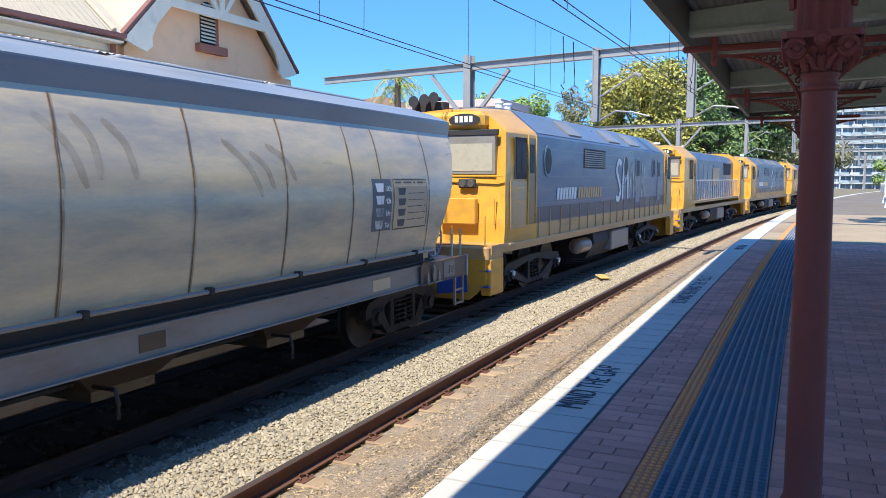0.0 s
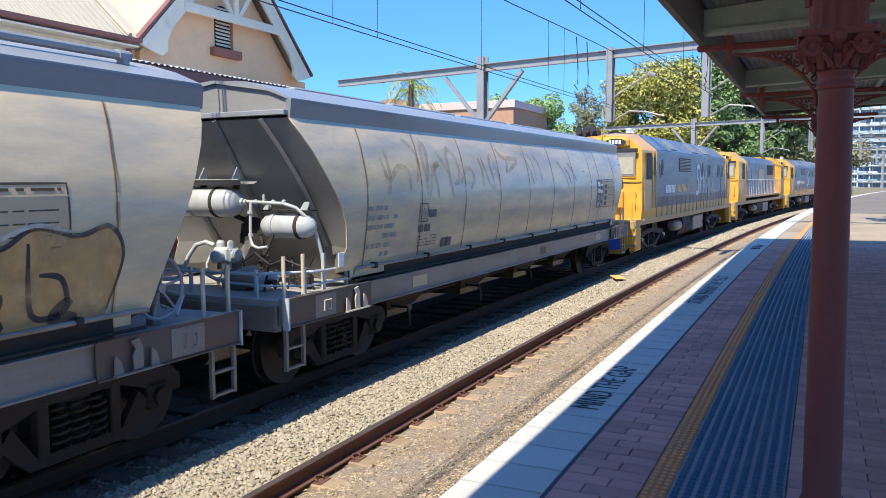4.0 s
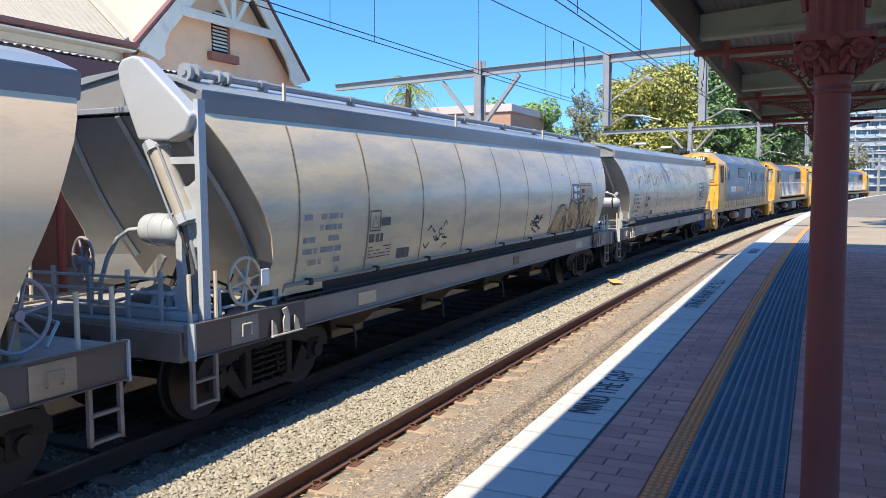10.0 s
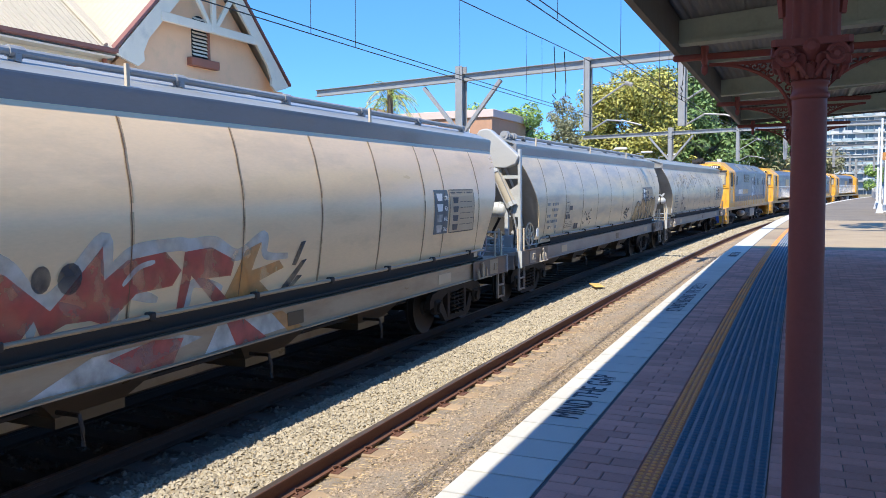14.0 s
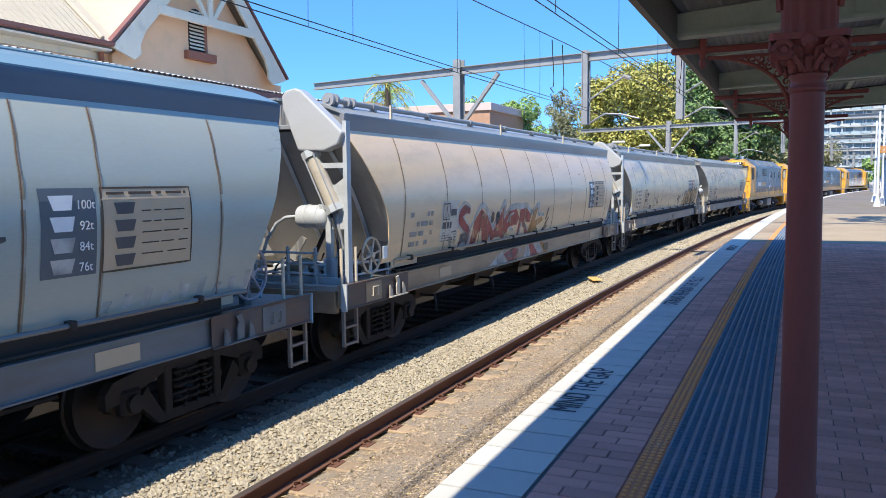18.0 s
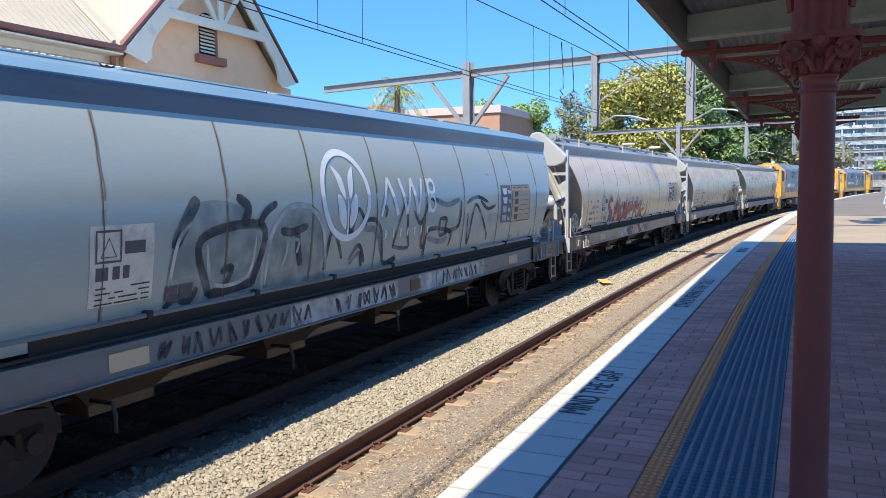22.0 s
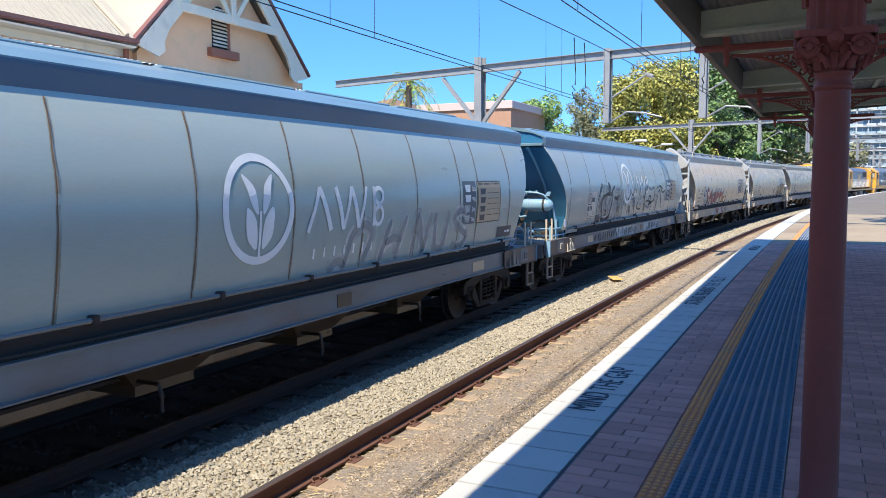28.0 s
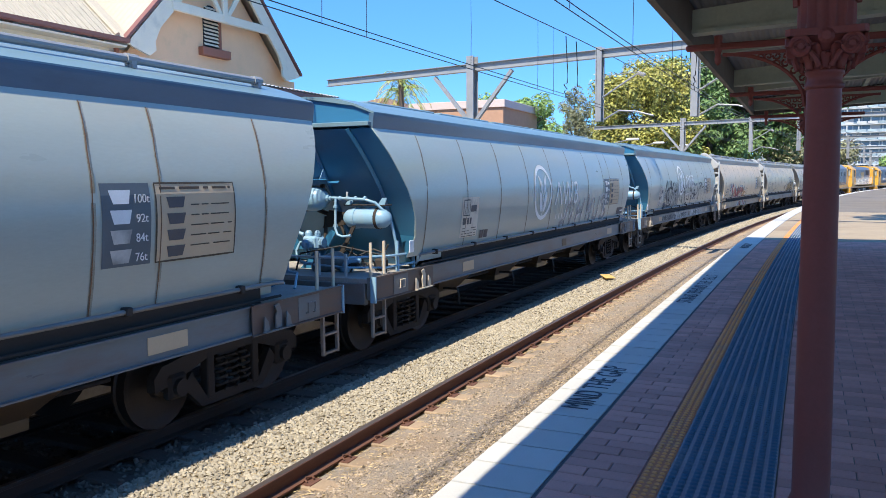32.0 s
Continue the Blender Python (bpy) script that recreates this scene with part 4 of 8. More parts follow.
    for x, r in ((-0.06, 0.055), (0.10, 0.045)):
        part("valve_cap", lathe([(r, 0), (r, 0.05), (r * 0.7, 0.08), (r * 0.3, 0.085)], 12, Matrix.Translation((x, R0 + 0.65, 1.68))), tank, cv)
        part("drain", rod((x, R0 + 0.62, 1.49), (x, R0 + 0.62, 1.40), r * 0.6, n=8), tank, cv)
    part("valve_flange", rod((0.16, R0 + 0.65, 1.58), (0.22, R0 + 0.65, 1.58), 0.075, n=10), tank, cv)
    part("side_chamber", lathe([(0.03, -0.10), (0.075, -0.08), (0.075, 0.06), (0.03, 0.08)], 12, Matrix.Translation((0.02, R0 + 0.50, 1.57)) @ Matrix.Rotation(radians(90), 4, "X")), tank, cv)
    # two thick arches from the valve down to the deck
    part("brake_pipe", pipe([(-0.12, R0 + 0.60, 1.70), (-0.24, R0 + 0.58, 1.74), (-0.38, R0 + 0.56, 1.70), (-0.50, R0 + 0.54, 1.55), (-0.58, R0 + 0.52, 1.35), (-0.66, R0 + 0.50, 1.26), (-0.90, R0 + 0.48, 1.25)], 0.030, 8), tank, w, "thick arched pipe", smooth=60)
    part("brake_pipe", pipe([(-0.12, R0 + 0.66, 1.58), (-0.22, R0 + 0.66, 1.58), (-0.28, R0 + 0.64, 1.46), (-0.25, R0 + 0.60, 1.32), (-0.05, R0 + 0.56, 1.27), (0.30, R0 + 0.52, 1.27)], 0.024, 8), tank, w, "second bent pipe", smooth=60)
    # slack gear hanging dark behind
    for a, b, r in (((-0.15, R0 + 1.05, 2.05), (0.62, R0 + 0.98, 1.82), 0.035), ((0.02, R0 + 1.0, 1.95), (0.10, R0 + 0.85, 1.62), 0.03), ((0.20, R0 + 1.0, 2.02), (0.48, R0 + 0.9, 1.55), 0.022)):
        part("slack_rod", rod(a, b, r, n=8), M["bogie"], w, "dark slack adjuster rod")
    part("slack_plate", slab([(0.0, 1.78), (0.42, 1.84), (0.46, 2.02), (0.12, 2.06)], R0 + 0.93, R0 + 0.95, "y"), M["bogie"], w, "dark lever plate")
    part("deck_cylinder", capsule(0.50, 0.085, 16), tank, w, "pale brake cylinder on the deck", m=Matrix.Translation((0.62, R0 + 0.62, 1.30)) @ Matrix.Rotation(radians(78), 4, "Y"), smooth=40)


def slide_spray(w, dy):
    """Moves all sprayed paint along one wagon's side."""
    for ob in w.children:
        if ob.name.startswith("graffiti"):
            ob.matrix_basis = Matrix.Translation((0, dy, 0)) @ ob.matrix_basis


def hopper_wagon(label, body, roof, eave, end, sill, tank, chute=False, roof_pipe=False, group="hopper wagons", front_wheel=True, seam=0.0):
    w = thing("hopper_wagon", label, "hopper wagon", None, group)
    # body: both sides and the sloping ends
    bm = bmesh.new()
    ring = []
    for x, z, a, b in SIDE:
        ya, yb = -HALF + a, HALF - b
        ys = [ya + (yb - ya) * k / 12 for k in range(13)]
        ring.append([[bm.verts.new((k * x, y, z)) for y in ys] for k in (1, -1)])
    for p, q in zip(ring, ring[1:]):
        for k in (0, 1):
            for i in range(12):
                f = (p[k][i], p[k][i + 1], q[k][i + 1], q[k][i])
                bm.faces.new(f if k == 0 else f[::-1])
    bmesh.ops.recalc_face_normals(bm, faces=bm.faces)
    hull = part("hopper_body", bm, body, w, smooth=50)
    use = {}
    for p in hull.data.polygons:
        for e in p.edge_keys:
            use[e] = use.get(e, 0) + 1
    for e in hull.data.edges:
        if use[tuple(sorted(e.vertices))] == 1:
            e.use_edge_sharp = True
    so = hull.modifiers.new("thick", "SOLIDIFY")
    so.thickness, so.offset = 0.012, -1
    for which in (0, 1):
        sgn = -1 if which == 0 else 1
        bm = bmesh.new()
        rows = []
        for x, z, a, b in SIDE:
            y = sgn * (HALF - (a if which == 0 else b))
            inn = sgn * (HALF - 0.50 - 1.35 * (3.22 - z) / 2.0) - y
            rows.append([bm.verts.new((u * (x - 0.014), y + (inn if abs(u) < 0.8 else 0), z)) for u in (-1, -0.72, -0.36, 0, 0.36, 0.72, 1)])
        # the foot of the slope runs down to the deck
        x, z, a, b = SIDE[-1]
        y = sgn * (HALF - 1.90)
        rows.append([bm.verts.new((u * (x - 0.1), y, 1.16)) for u in (-1, -0.72, -0.36, 0, 0.36, 0.72, 1)])
        for p, q in zip(rows, rows[1:]):
            for i in range(6):
                bm.faces.new((p[i], p[i + 1], q[i + 1], q[i]))
        bmesh.ops.recalc_face_normals(bm, faces=bm.faces)
        sheet = part("slope_sheet", bm, end, w, "sloping end sheet", smooth=25)
        for u in (-0.62, 0.05, 0.66):
            rib = bmesh.new()
            ribs = []
            for i in range(len(SIDE) - 2):
                p0, p1 = SIDE[i], SIDE[i + 1]
                def at(p):
                    yy = sgn * (HALF - (p[2] if which == 0 else p[3]))
                    return Vector((u * p[0], sgn * (HALF - 0.48 - 1.35 * (3.22 - p[1]) / 2.0), p[1]))
                ribs.append(at(p0))
            ribs.append(at(SIDE[-2]))
            add_pipe(rib, ribs, 0.035, 4)
            # on chute wagons pale paint stands in for sun on the ribs
            part("stiffener", rib, tank if chute else end, sheet, "flat rib painted paler as if sunlit" if chute else "")
        # arched end wall over the header
        bm = bmesh.new()
        arc = [(-1.12, 3.22), (-1.12, 3.45), (-0.82, 3.58), (-0.5, 3.67), (0, 3.71), (0.5, 3.67), (0.82, 3.58), (1.12, 3.45), (1.12, 3.22)]
        y = sgn * (HALF - (0.58 if sgn < 0 else 0.19))
        add_slab(bm, arc, min(y, y - sgn * 0.03), max(y, y - sgn * 0.03), "y")
        part("end_wall", bm, end, w, "arched end wall under the roof")
        part("header_beam", box(-1.13, 1.13, min(y, y + sgn * 0.14), max(y, y + sgn * 0.10), 3.27, 3.335, 0.008), roof, w, "pale header ledge")
    # roof and eaves
    top = [(1.17, 3.44), (1.17, 3.468), (0.84, 3.60), (0.5, 3.695), (0.0, 3.735), (-0.5, 3.695), (-0.84, 3.60), (-1.17, 3.468), (-1.17, 3.44), (-0.82, 3.57), (0, 3.70), (0.82, 3.57)]
    part("roof", slab(top, -HALF + 0.54, HALF - 0.13, "y"), roof, w, "sunlit roof sheet")
    # eave bands: the shade under the roof edge is put into a darker paint
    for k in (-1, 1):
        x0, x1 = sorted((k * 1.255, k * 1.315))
        part("eave_band", slab([(k * 1.10, 3.22), (k * 1.156, 3.225), (k * 1.176, 3.42), (k * 1.176, 3.452), (k * 1.10, 3.452)], -HALF + 0.52, HALF - 0.11, "y"), eave, w, "eave band with its shade painted in")
    for y in (-5.2, -2.6, 0.0, 2.6, 5.2):
        part("roof_hatch", box(-0.42, 0.42, y - 1.18, y + 1.18, 3.69, 3.745, 0.02), roof, w, "long roof hatch")
    if roof_pipe:
        rp = part("roof_pipe", rod((0.84, -HALF + 0.62, 3.675), (0.84, HALF - 0.8, 3.675), 0.038, n=10), M["galv"], w, "hatch gear pipe along the roof")
        br = bmesh.new()
        add_box(br, -0.05, 0.05, -0.03, 0.03, -0.085, -0.02)
        add_rod(br, (0, -0.07, 0.0), (0, 0.07, 0.0), 0.052, n=10)
        bme = mesh_of(br, "bracket")
        bme.materials.append(M["galv"])
        for i in range(8):
            share("bracket", bme, rp, Matrix.Translation((0.84, -HALF + 1.9 + i * 1.90, 3.675)))
        for y, r in ((0.64, 0.095), (0.76, 0.095), (1.10, 0.075), (1.24, 0.075)):
            part("flange", rod((0.84, -HALF + y, 3.675), (0.84, -HALF + y + 0.055, 3.675), r, n=14), M["galv"], rp, "round pipe flange", smooth=40)
    for y in (-6.1, -1.4, 3.1):
        if roof_pipe:
            part("grab_post", box(1.13, 1.16, y - 0.02, y + 0.02, 3.45, 3.68), M["stanchion"], w)
    # weld seams
    for y in (1.61, 3.12, 4.66, 6.17, 7.70, 9.2, 10.69, 12.12, 12.87, 14.39):
        lo = 1.37
        hi = 3.19
        y += seam if y < 12.0 else seam * 0.3
        part("weld_seam", ribbon([(y + 0.24 - HALF, hi), (y + 0.15 - HALF, 2.75), (y + 0.10 - HALF, 2.3), (y + 0.09 - HALF, lo)], 0.012, 0.009), M["seam"], w, "dark weld seam")
        part("rust_bleed", ribbon([(y + 0.252 - HALF, hi), (y + 0.162 - HALF, 2.75), (y + 0.112 - HALF, 2.3), (y + 0.102 - HALF, lo)], 0.045, 0.003), M["spray_rust"], w, "rust bled from the seam")
    # pipe and cleats along the foot of the body
    fp = part("foot_pipe", pipe([(1.30, -HALF + 1.50, 1.22), (1.36, -HALF + 1.54, 1.37), (1.425, -HALF + 1.72, 1.385), (1.425, HALF - 1.35, 1.385), (1.40, HALF - 1.15, 1.37)], 0.024, 8), sill, w, "brake pipe along the foot of the body", smooth=60)
    for i in range(9):
        part("cleat", box(1.375, 1.465, -HALF + 1.9 + i * 1.52, -HALF + 1.97 + i * 1.52, 1.345, 1.425, 0.010), M["bogie"], fp, "black pipe cleat")
    part("body_foot", slab([(1.354, 1.362), (1.350, 1.262), (1.338, 1.262), (1.340, 1.362)], -HALF + 1.45, HALF - 1.3, "y"), body, w, "turned under foot of the side sheet")
    part("conduit", rod((1.405, -HALF + 1.5, 1.225), (1.405, HALF - 1.2, 1.225), 0.016, n=6), M["bogie"], w, "dark conduit over the sill")
    # underframe
    for k in (-1, 1):
        bm = bmesh.new()
        add_slab(bm, [(k * 1.34, 0.875), (k * 1.45, 0.875), (k * 1.45, 0.89), (k * 1.415, 0.895), (k * 1.415, 1.165), (k * 1.45, 1.17), (k * 1.45, 1.185), (k * 1.34, 1.185)], -HALF, HALF, "y")
        part("side_sill", bm, sill, w, "side sill with flaking paint")
    for sgn in (-1, 1):
        for k in (-1, 1):
            y0, y1 = sorted((sgn * (HALF + 0.004), sgn * (HALF - 1.78)))
            ec = part("end_channel", slab([(k * 1.452, 0.86), (k * 1.485, 0.86), (k * 1.485, 0.872), (k * 1.462, 0.878), (k * 1.462, 1.178), (k * 1.485, 1.184), (k * 1.485, 1.196), (k * 1.452, 1.196)], y0, y1, "y"), M["w_rust_sill"], w, "rust stained end channel of the sill")
            part("corner_post", box(min(k * 1.40, k * 1.487), max(k * 1.40, k * 1.487), min(sgn * (HALF - 0.012), sgn * (HALF + 0.012)), max(sgn * (HALF - 0.012), sgn * (HALF + 0.012)), 0.84, 1.20), tank, ec)
            part("backing_plate", box(min(k * 1.463, k * 1.470), max(k * 1.463, k * 1.470), min(sgn * (HALF - 0.52), sgn * (HALF - 0.95)), max(sgn * (HALF - 0.52), sgn * (HALF - 0.95)), 0.89, 1.165, 0.003), sill, ec)
    part("centre_sill", box(-0.2, 0.2, -HALF + 0.05, HALF - 0.05, 0.80, 1.12, 0.01), M["bogie"], w)
    part("floor_pan", slab([(-1.36, 1.15), (-1.36, 1.36), (1.36, 1.36), (1.36, 1.15)], -HALF + 2.3, HALF - 1.5, "y"), M["bogie"], w, "dark floor pan")
    for sgn in (-1, 1):
        d0, d1 = sorted((sgn * HALF, sgn * (HALF - 2.3)))
        part("end_deck", box(-1.38, 1.38, d0 + 0.01, d1 - 0.01, 1.10, 1.165, 0.006), M["w_deck"], w, "dusty end platform deck")
        part("headstock", box(-1.30, 1.30, min(sgn * HALF, sgn * (HALF - 0.10)), max(sgn * HALF, sgn * (HALF - 0.10)), 0.80, 1.10, 0.01), sill, w)
        cp = bmesh.new()
        add_box(cp, -0.11, 0.11, min(sgn * HALF, sgn * (HALF + 0.36)), max(sgn * HALF, sgn * (HALF + 0.36)), 0.78, 0.98, 0.03)
        add_box(cp, -0.17, 0.17, min(sgn * (HALF + 0.22), sgn * (HALF + 0.38)), max(sgn * (HALF + 0.22), sgn * (HALF + 0.38)), 0.72, 1.02, 0.04)
        part("coupler", cp, M["bogie"], w)
        part("air_hose", pipe([(-0.35, sgn * HALF, 0.85), (-0.36, sgn * (HALF + 0.15), 0.72), (-0.30, sgn * (HALF + 0.28), 0.55), (-0.12, sgn * (HALF + 0.36), 0.52)], 0.025), M["hose"], w)
        # step ladder under the sill
        for k in (-1, 1):
            st = bmesh.new()
            ya, yb = sgn * (HALF - 0.04), sgn * (HALF - 0.36)
            for y in (ya, yb):
                add_box(st, min(k * 1.38, k * 1.42), max(k * 1.38, k * 1.42), y - 0.02, y + 0.02, 0.36, 0.90)
            for z in (0.37, 0.60):
                add_box(st, min(k * 1.37, k * 1.42), max(k * 1.37, k * 1.42), min(ya, yb), max(ya, yb), z, z + 0.025)
            part("step_ladder", st, M["w_sill_grey"], w, "steel step ladder")
            for y in (HALF - 0.06, HALF - 0.42):
                part("handrail_post", rod((k * 1.37, sgn * y, 1.15), (k * 1.37, sgn * y, 1.66), 0.022, n=8), M["stanchion"], w, "tan handrail post")
        bogie(w, sgn * (HALF - 1.62))
        # lifting hooks on the sill
        hk = bmesh.new()
        yb = sgn * (HALF - 1.38)
        for d in (-0.20, 0.20):
            add_slab(hk, [(yb + d - 0.05, 0.88), (yb + d + 0.05, 0.88), (yb + d + 0.02, 1.0), (yb + d - 0.04, 1.06)], 1.487, 1.505, "x")
        add_slab(hk, [(yb - 0.04, 0.90), (yb + 0.06, 0.90), (yb + 0.06, 1.08), (yb + 0.02, 1.17), (yb - 0.06, 1.15), (yb - 0.02, 1.08), (yb - 0.05, 1.02)], 1.487, 1.505, "x")
        add_box(hk, 1.487, 1.53, yb - 0.26, yb + 0.26, 0.875, 0.89)
        part("lifting_hook", hk, M["stanchion"] if sgn < 0 else sill, w, "lifting hook plates")
        ty = sgn * (HALF - 0.73)
        part("tie_down", pipe([(1.462, ty - 0.07, 0.97), (1.50, ty - 0.07, 0.97), (1.50, ty - 0.07, 1.09), (1.50, ty + 0.07, 1.09), (1.50, ty + 0.07, 0.97), (1.462, ty + 0.07, 0.97)], 0.010, 6), M["stanchion"] if sgn < 0 else sill, w)
    for y in (-4.3, -1.65, 1.0, 3.65):
        bm = bmesh.new()
        a = [bm.verts.new((sx * 1.25, y + sy * 1.20, 1.15)) for sx, sy in ((-1, -1), (1, -1), (1, 1), (-1, 1))]
        b = [bm.verts.new((sx * 0.80, y + sy * 0.40, 0.52)) for sx, sy in ((-1, -1), (1, -1), (1, 1), (-1, 1))]
        c = [bm.verts.new((sx * 0.80, y + sy * 0.40, 0.42)) for sx, sy in ((-1, -1), (1, -1), (1, 1), (-1, 1))]
        for p, q in ((a, b), (b, c)):
            for i in range(4):
                bm.faces.new((p[i], p[(i + 1) % 4], q[(i + 1) % 4], q[i]))
        bm.faces.new(c)
        bmesh.ops.recalc_face_normals(bm, faces=bm.faces)
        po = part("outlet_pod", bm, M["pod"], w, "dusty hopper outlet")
        part("gate_handle", pipe([(0.95, y - 0.5, 0.62), (1.22, y - 0.5, 0.62), (1.25, y - 0.5, 0.50), (1.25, y - 0.5, 0.36)], 0.022), M["wheel"], po)
    part("brake_rod", rod((0.7, -5.0, 0.62), (0.7, 5.0, 0.62), 0.03, n=6), M["bogie"], w)
    # rear platform gear
    R0 = -HALF
    if chute:
        ch = bmesh.new()
        # a rounded paddle, leaning outwards at its head
        add_slab(ch, [(-0.21, 0.0), (0.20, -0.02), (0.42, 0.06), (0.50, 0.22), (0.36, 0.36), (-0.14, 0.80), (-0.24, 0.84), (-0.40, 0.81), (-0.46, 0.73), (-0.44, 0.55)], -0.10, 0.10, "y")
        pm = Matrix.Translation((0.85, R0 + 0.28, 2.96))
        c = part("chute_cover", ch, M["chute"], w, "white rounded chute cover", m=pm)
        bv = c.modifiers.new("round", "BEVEL")
        bv.width, bv.segments, bv.limit_method = 0.03, 3, "ANGLE"
        part("air_cylinder", rod((0.78, R0 + 0.30, 2.90), (1.14, R0 + 0.30, 2.18), 0.105, n=16), M["cyl_tan"], w, "tan air cylinder", smooth=40)
        for p, q in (((0.755, R0 + 0.30, 2.95), (0.80, R0 + 0.30, 2.86)), ((1.115, R0 + 0.30, 2.22), (1.16, R0 + 0.30, 2.13))):
            part("cylinder_cap", rod(p, q, 0.135, n=8), M["tank"], w)
        for d in (-0.09, 0.09):
            part("tie_rod", rod((0.78 + d, R0 + 0.20, 2.92), (1.14 + d, R0 + 0.20, 2.16), 0.013, n=6), M["galv"], w)
        part("piston_rod", rod((1.14, R0 + 0.30, 2.18), (1.28, R0 + 0.34, 1.35), 0.024), M["galv"], w)
        mast = bmesh.new()
        add_box(mast, 1.30, 1.36, R0 + 0.26, R0 + 0.36, 1.16, 3.34)
        add_box(mast, 0.98, 1.06, R0 + 0.30, R0 + 0.38, 1.16, 2.10)
        add_box(mast, 1.08, 1.30, R0 + 0.31, R0 + 0.35, 1.9, 2.5)
        for z in (2.15, 2.72, 3.1):
            add_box(mast, 0.90, 1.31, R0 + 0.28, R0 + 0.34, z, z + 0.07)
        part("gear_frame", mast, M["tank"], w, "pale steel gear frame")
        part("reservoir", lathe([(0.02, -0.27), (0.12, -0.265), (0.155, -0.24), (0.165, -0.20), (0.165, -0.12), (0.172, -0.115), (0.172, -0.085), (0.165, -0.08), (0.165, 0.06), (0.172, 0.065), (0.172, 0.095), (0.165, 0.10), (0.165, 0.18), (0.15, 0.22), (0.11, 0.25), (0.02, 0.255)], 24),
             M["tank"], w, "pale ribbed air reservoir", m=Matrix.Translation((0.76, R0 + 0.40, 2.06)) @ Matrix.Rotation(radians(90), 4, "Y"), smooth=40)
        part("vent_pipe", pipe([(-0.12, R0 + 0.30, 1.20), (-0.10, R0 + 0.30, 1.48), (0.0, R0 + 0.31, 1.74), (0.14, R0 + 0.33, 1.96), (0.28, R0 + 0.36, 2.05), (0.50, R0 + 0.40, 2.07)], 0.024), M["tank"], w, "pale bent pipe", smooth=60)
        for z0, z1 in ((2.30, 2.62), (1.30, 1.72)):
            part("gusset", slab([(1.06, z0), (1.30, z0 + 0.05), (1.30, z1), (1.12, z1 - 0.12)], R0 + 0.352, R0 + 0.364, "y"), M["chute"], w, "pale gusset plate")
        part("brake_hose", pipe([(1.10, R0 + 0.24, 2.14), (1.20, R0 + 0.22, 1.85), (1.24, R0 + 0.22, 1.55), (1.22, R0 + 0.24, 1.25)], 0.018, 6), M["hose"], w, "black hoses down the mast")
        for x0, x1, y0, z1 in ((0.10, 0.34, 0.62, 1.40), (0.92, 1.14, 0.30, 1.50), (-0.30, 0.02, 0.80, 1.34)):
            part("control_box", box(x0, x1, R0 + y0, R0 + y0 + 0.24, 1.167, z1, 0.02), M["tank"], w, "pale control box")
        part("deck_beam", box(-0.35, 1.28, R0 + 0.20, R0 + 0.30, 1.167, 1.25, 0.006), M["tank"], w, "pale beam across the deck")
        for x in (0.55, 0.75):
            part("deck_valve", lathe([(0.055, 0), (0.055, 0.12), (0.035, 0.16), (0.035, 0.22), (0.06, 0.225), (0.06, 0.25)], 12, Matrix.Translation((x, R0 + 0.42, 1.167))), M["tank"], w, "small pale valve")
        part("brake_pipe", pipe([(-0.8, R0 + 0.55, 1.22), (-0.2, R0 + 0.52, 1.24), (0.3, R0 + 0.48, 1.36), (0.7, R0 + 0.50, 1.34), (1.1, R0 + 0.60, 1.22)], 0.022, 6), M["tank"], w, "pale pipe over the deck", smooth=60)
        hand_wheel(w, M["stanchion"], "spoked brake hand wheel", Matrix.Translation((1.33, R0 + 0.92, 1.50)), 0.25)
    else:
        reservoir_gear(w, R0, tank, end)
    rail_bm = bmesh.new()
    add_pipe(rail_bm, [(0.30, R0 + 0.25, 1.42), (0.9, R0 + 0.25, 1.42), (1.30, R0 + 0.7, 1.42), (1.32, R0 + 1.7, 1.40)], 0.020, 6)
    add_pipe(rail_bm, [(0.30, R0 + 0.25, 1.30), (0.9, R0 + 0.25, 1.28), (1.30, R0 + 0.6, 1.26), (1.32, R0 + 1.5, 1.26)], 0.016, 6)
    for y in (0.55, 0.95, 1.45):
        add_box(rail_bm, 1.27, 1.31, R0 + y - 0.02, R0 + y + 0.02, 1.16, 1.62 if y > 0.9 else 1.48)
    part("deck_rail", rail_bm, tank, w, "platform pipework and rails")
    # railing across the rear of the deck
    for z in ((1.30, 1.44, 1.58) if chute else (1.42,)):
        part("rear_rail", rod((-1.25, R0 + 0.16, z), (0.95, R0 + 0.16, z), 0.016, n=6), M["tank"], w, "pale deck rail")
    for x in (-1.2, -0.65, -0.1, 0.45, 0.9):
        part("rail_post", box(x - 0.018, x + 0.018, R0 + 0.142, R0 + 0.178, 1.16, 1.66 if chute else 1.48), M["tank"], w)
    if chute:
        hand_wheel(w, M["wheel_lilac"], "second brake hand wheel", Matrix.Translation((-0.35, R0 + 0.30, 1.72)) @ Matrix.Rotation(radians(75), 4, "Z"), 0.24)
        part("wheel_stand", box(-0.33, -0.27, R0 + 0.30, R0 + 0.36, 1.16, 1.74, 0.008), M["tank"], w)
        part("valve_block", box(0.45, 0.80, R0 + 0.55, R0 + 0.85, 1.17, 1.42, 0.03), M["tank"], w, "pale valve block")
    part("lever_rod", rod((-0.2, R0 + 0.9, 1.18), (0.9, R0 + 0.5, 1.30), 0.03, n=6), M["bogie"], w)
    part("brake_cylinder", capsule(0.6, 0.13), sill, w, m=Matrix.Translation((0.35, R0 + 0.55, 1.30)) @ Matrix.Rotation(radians(70), 4, "Y"), smooth=40)
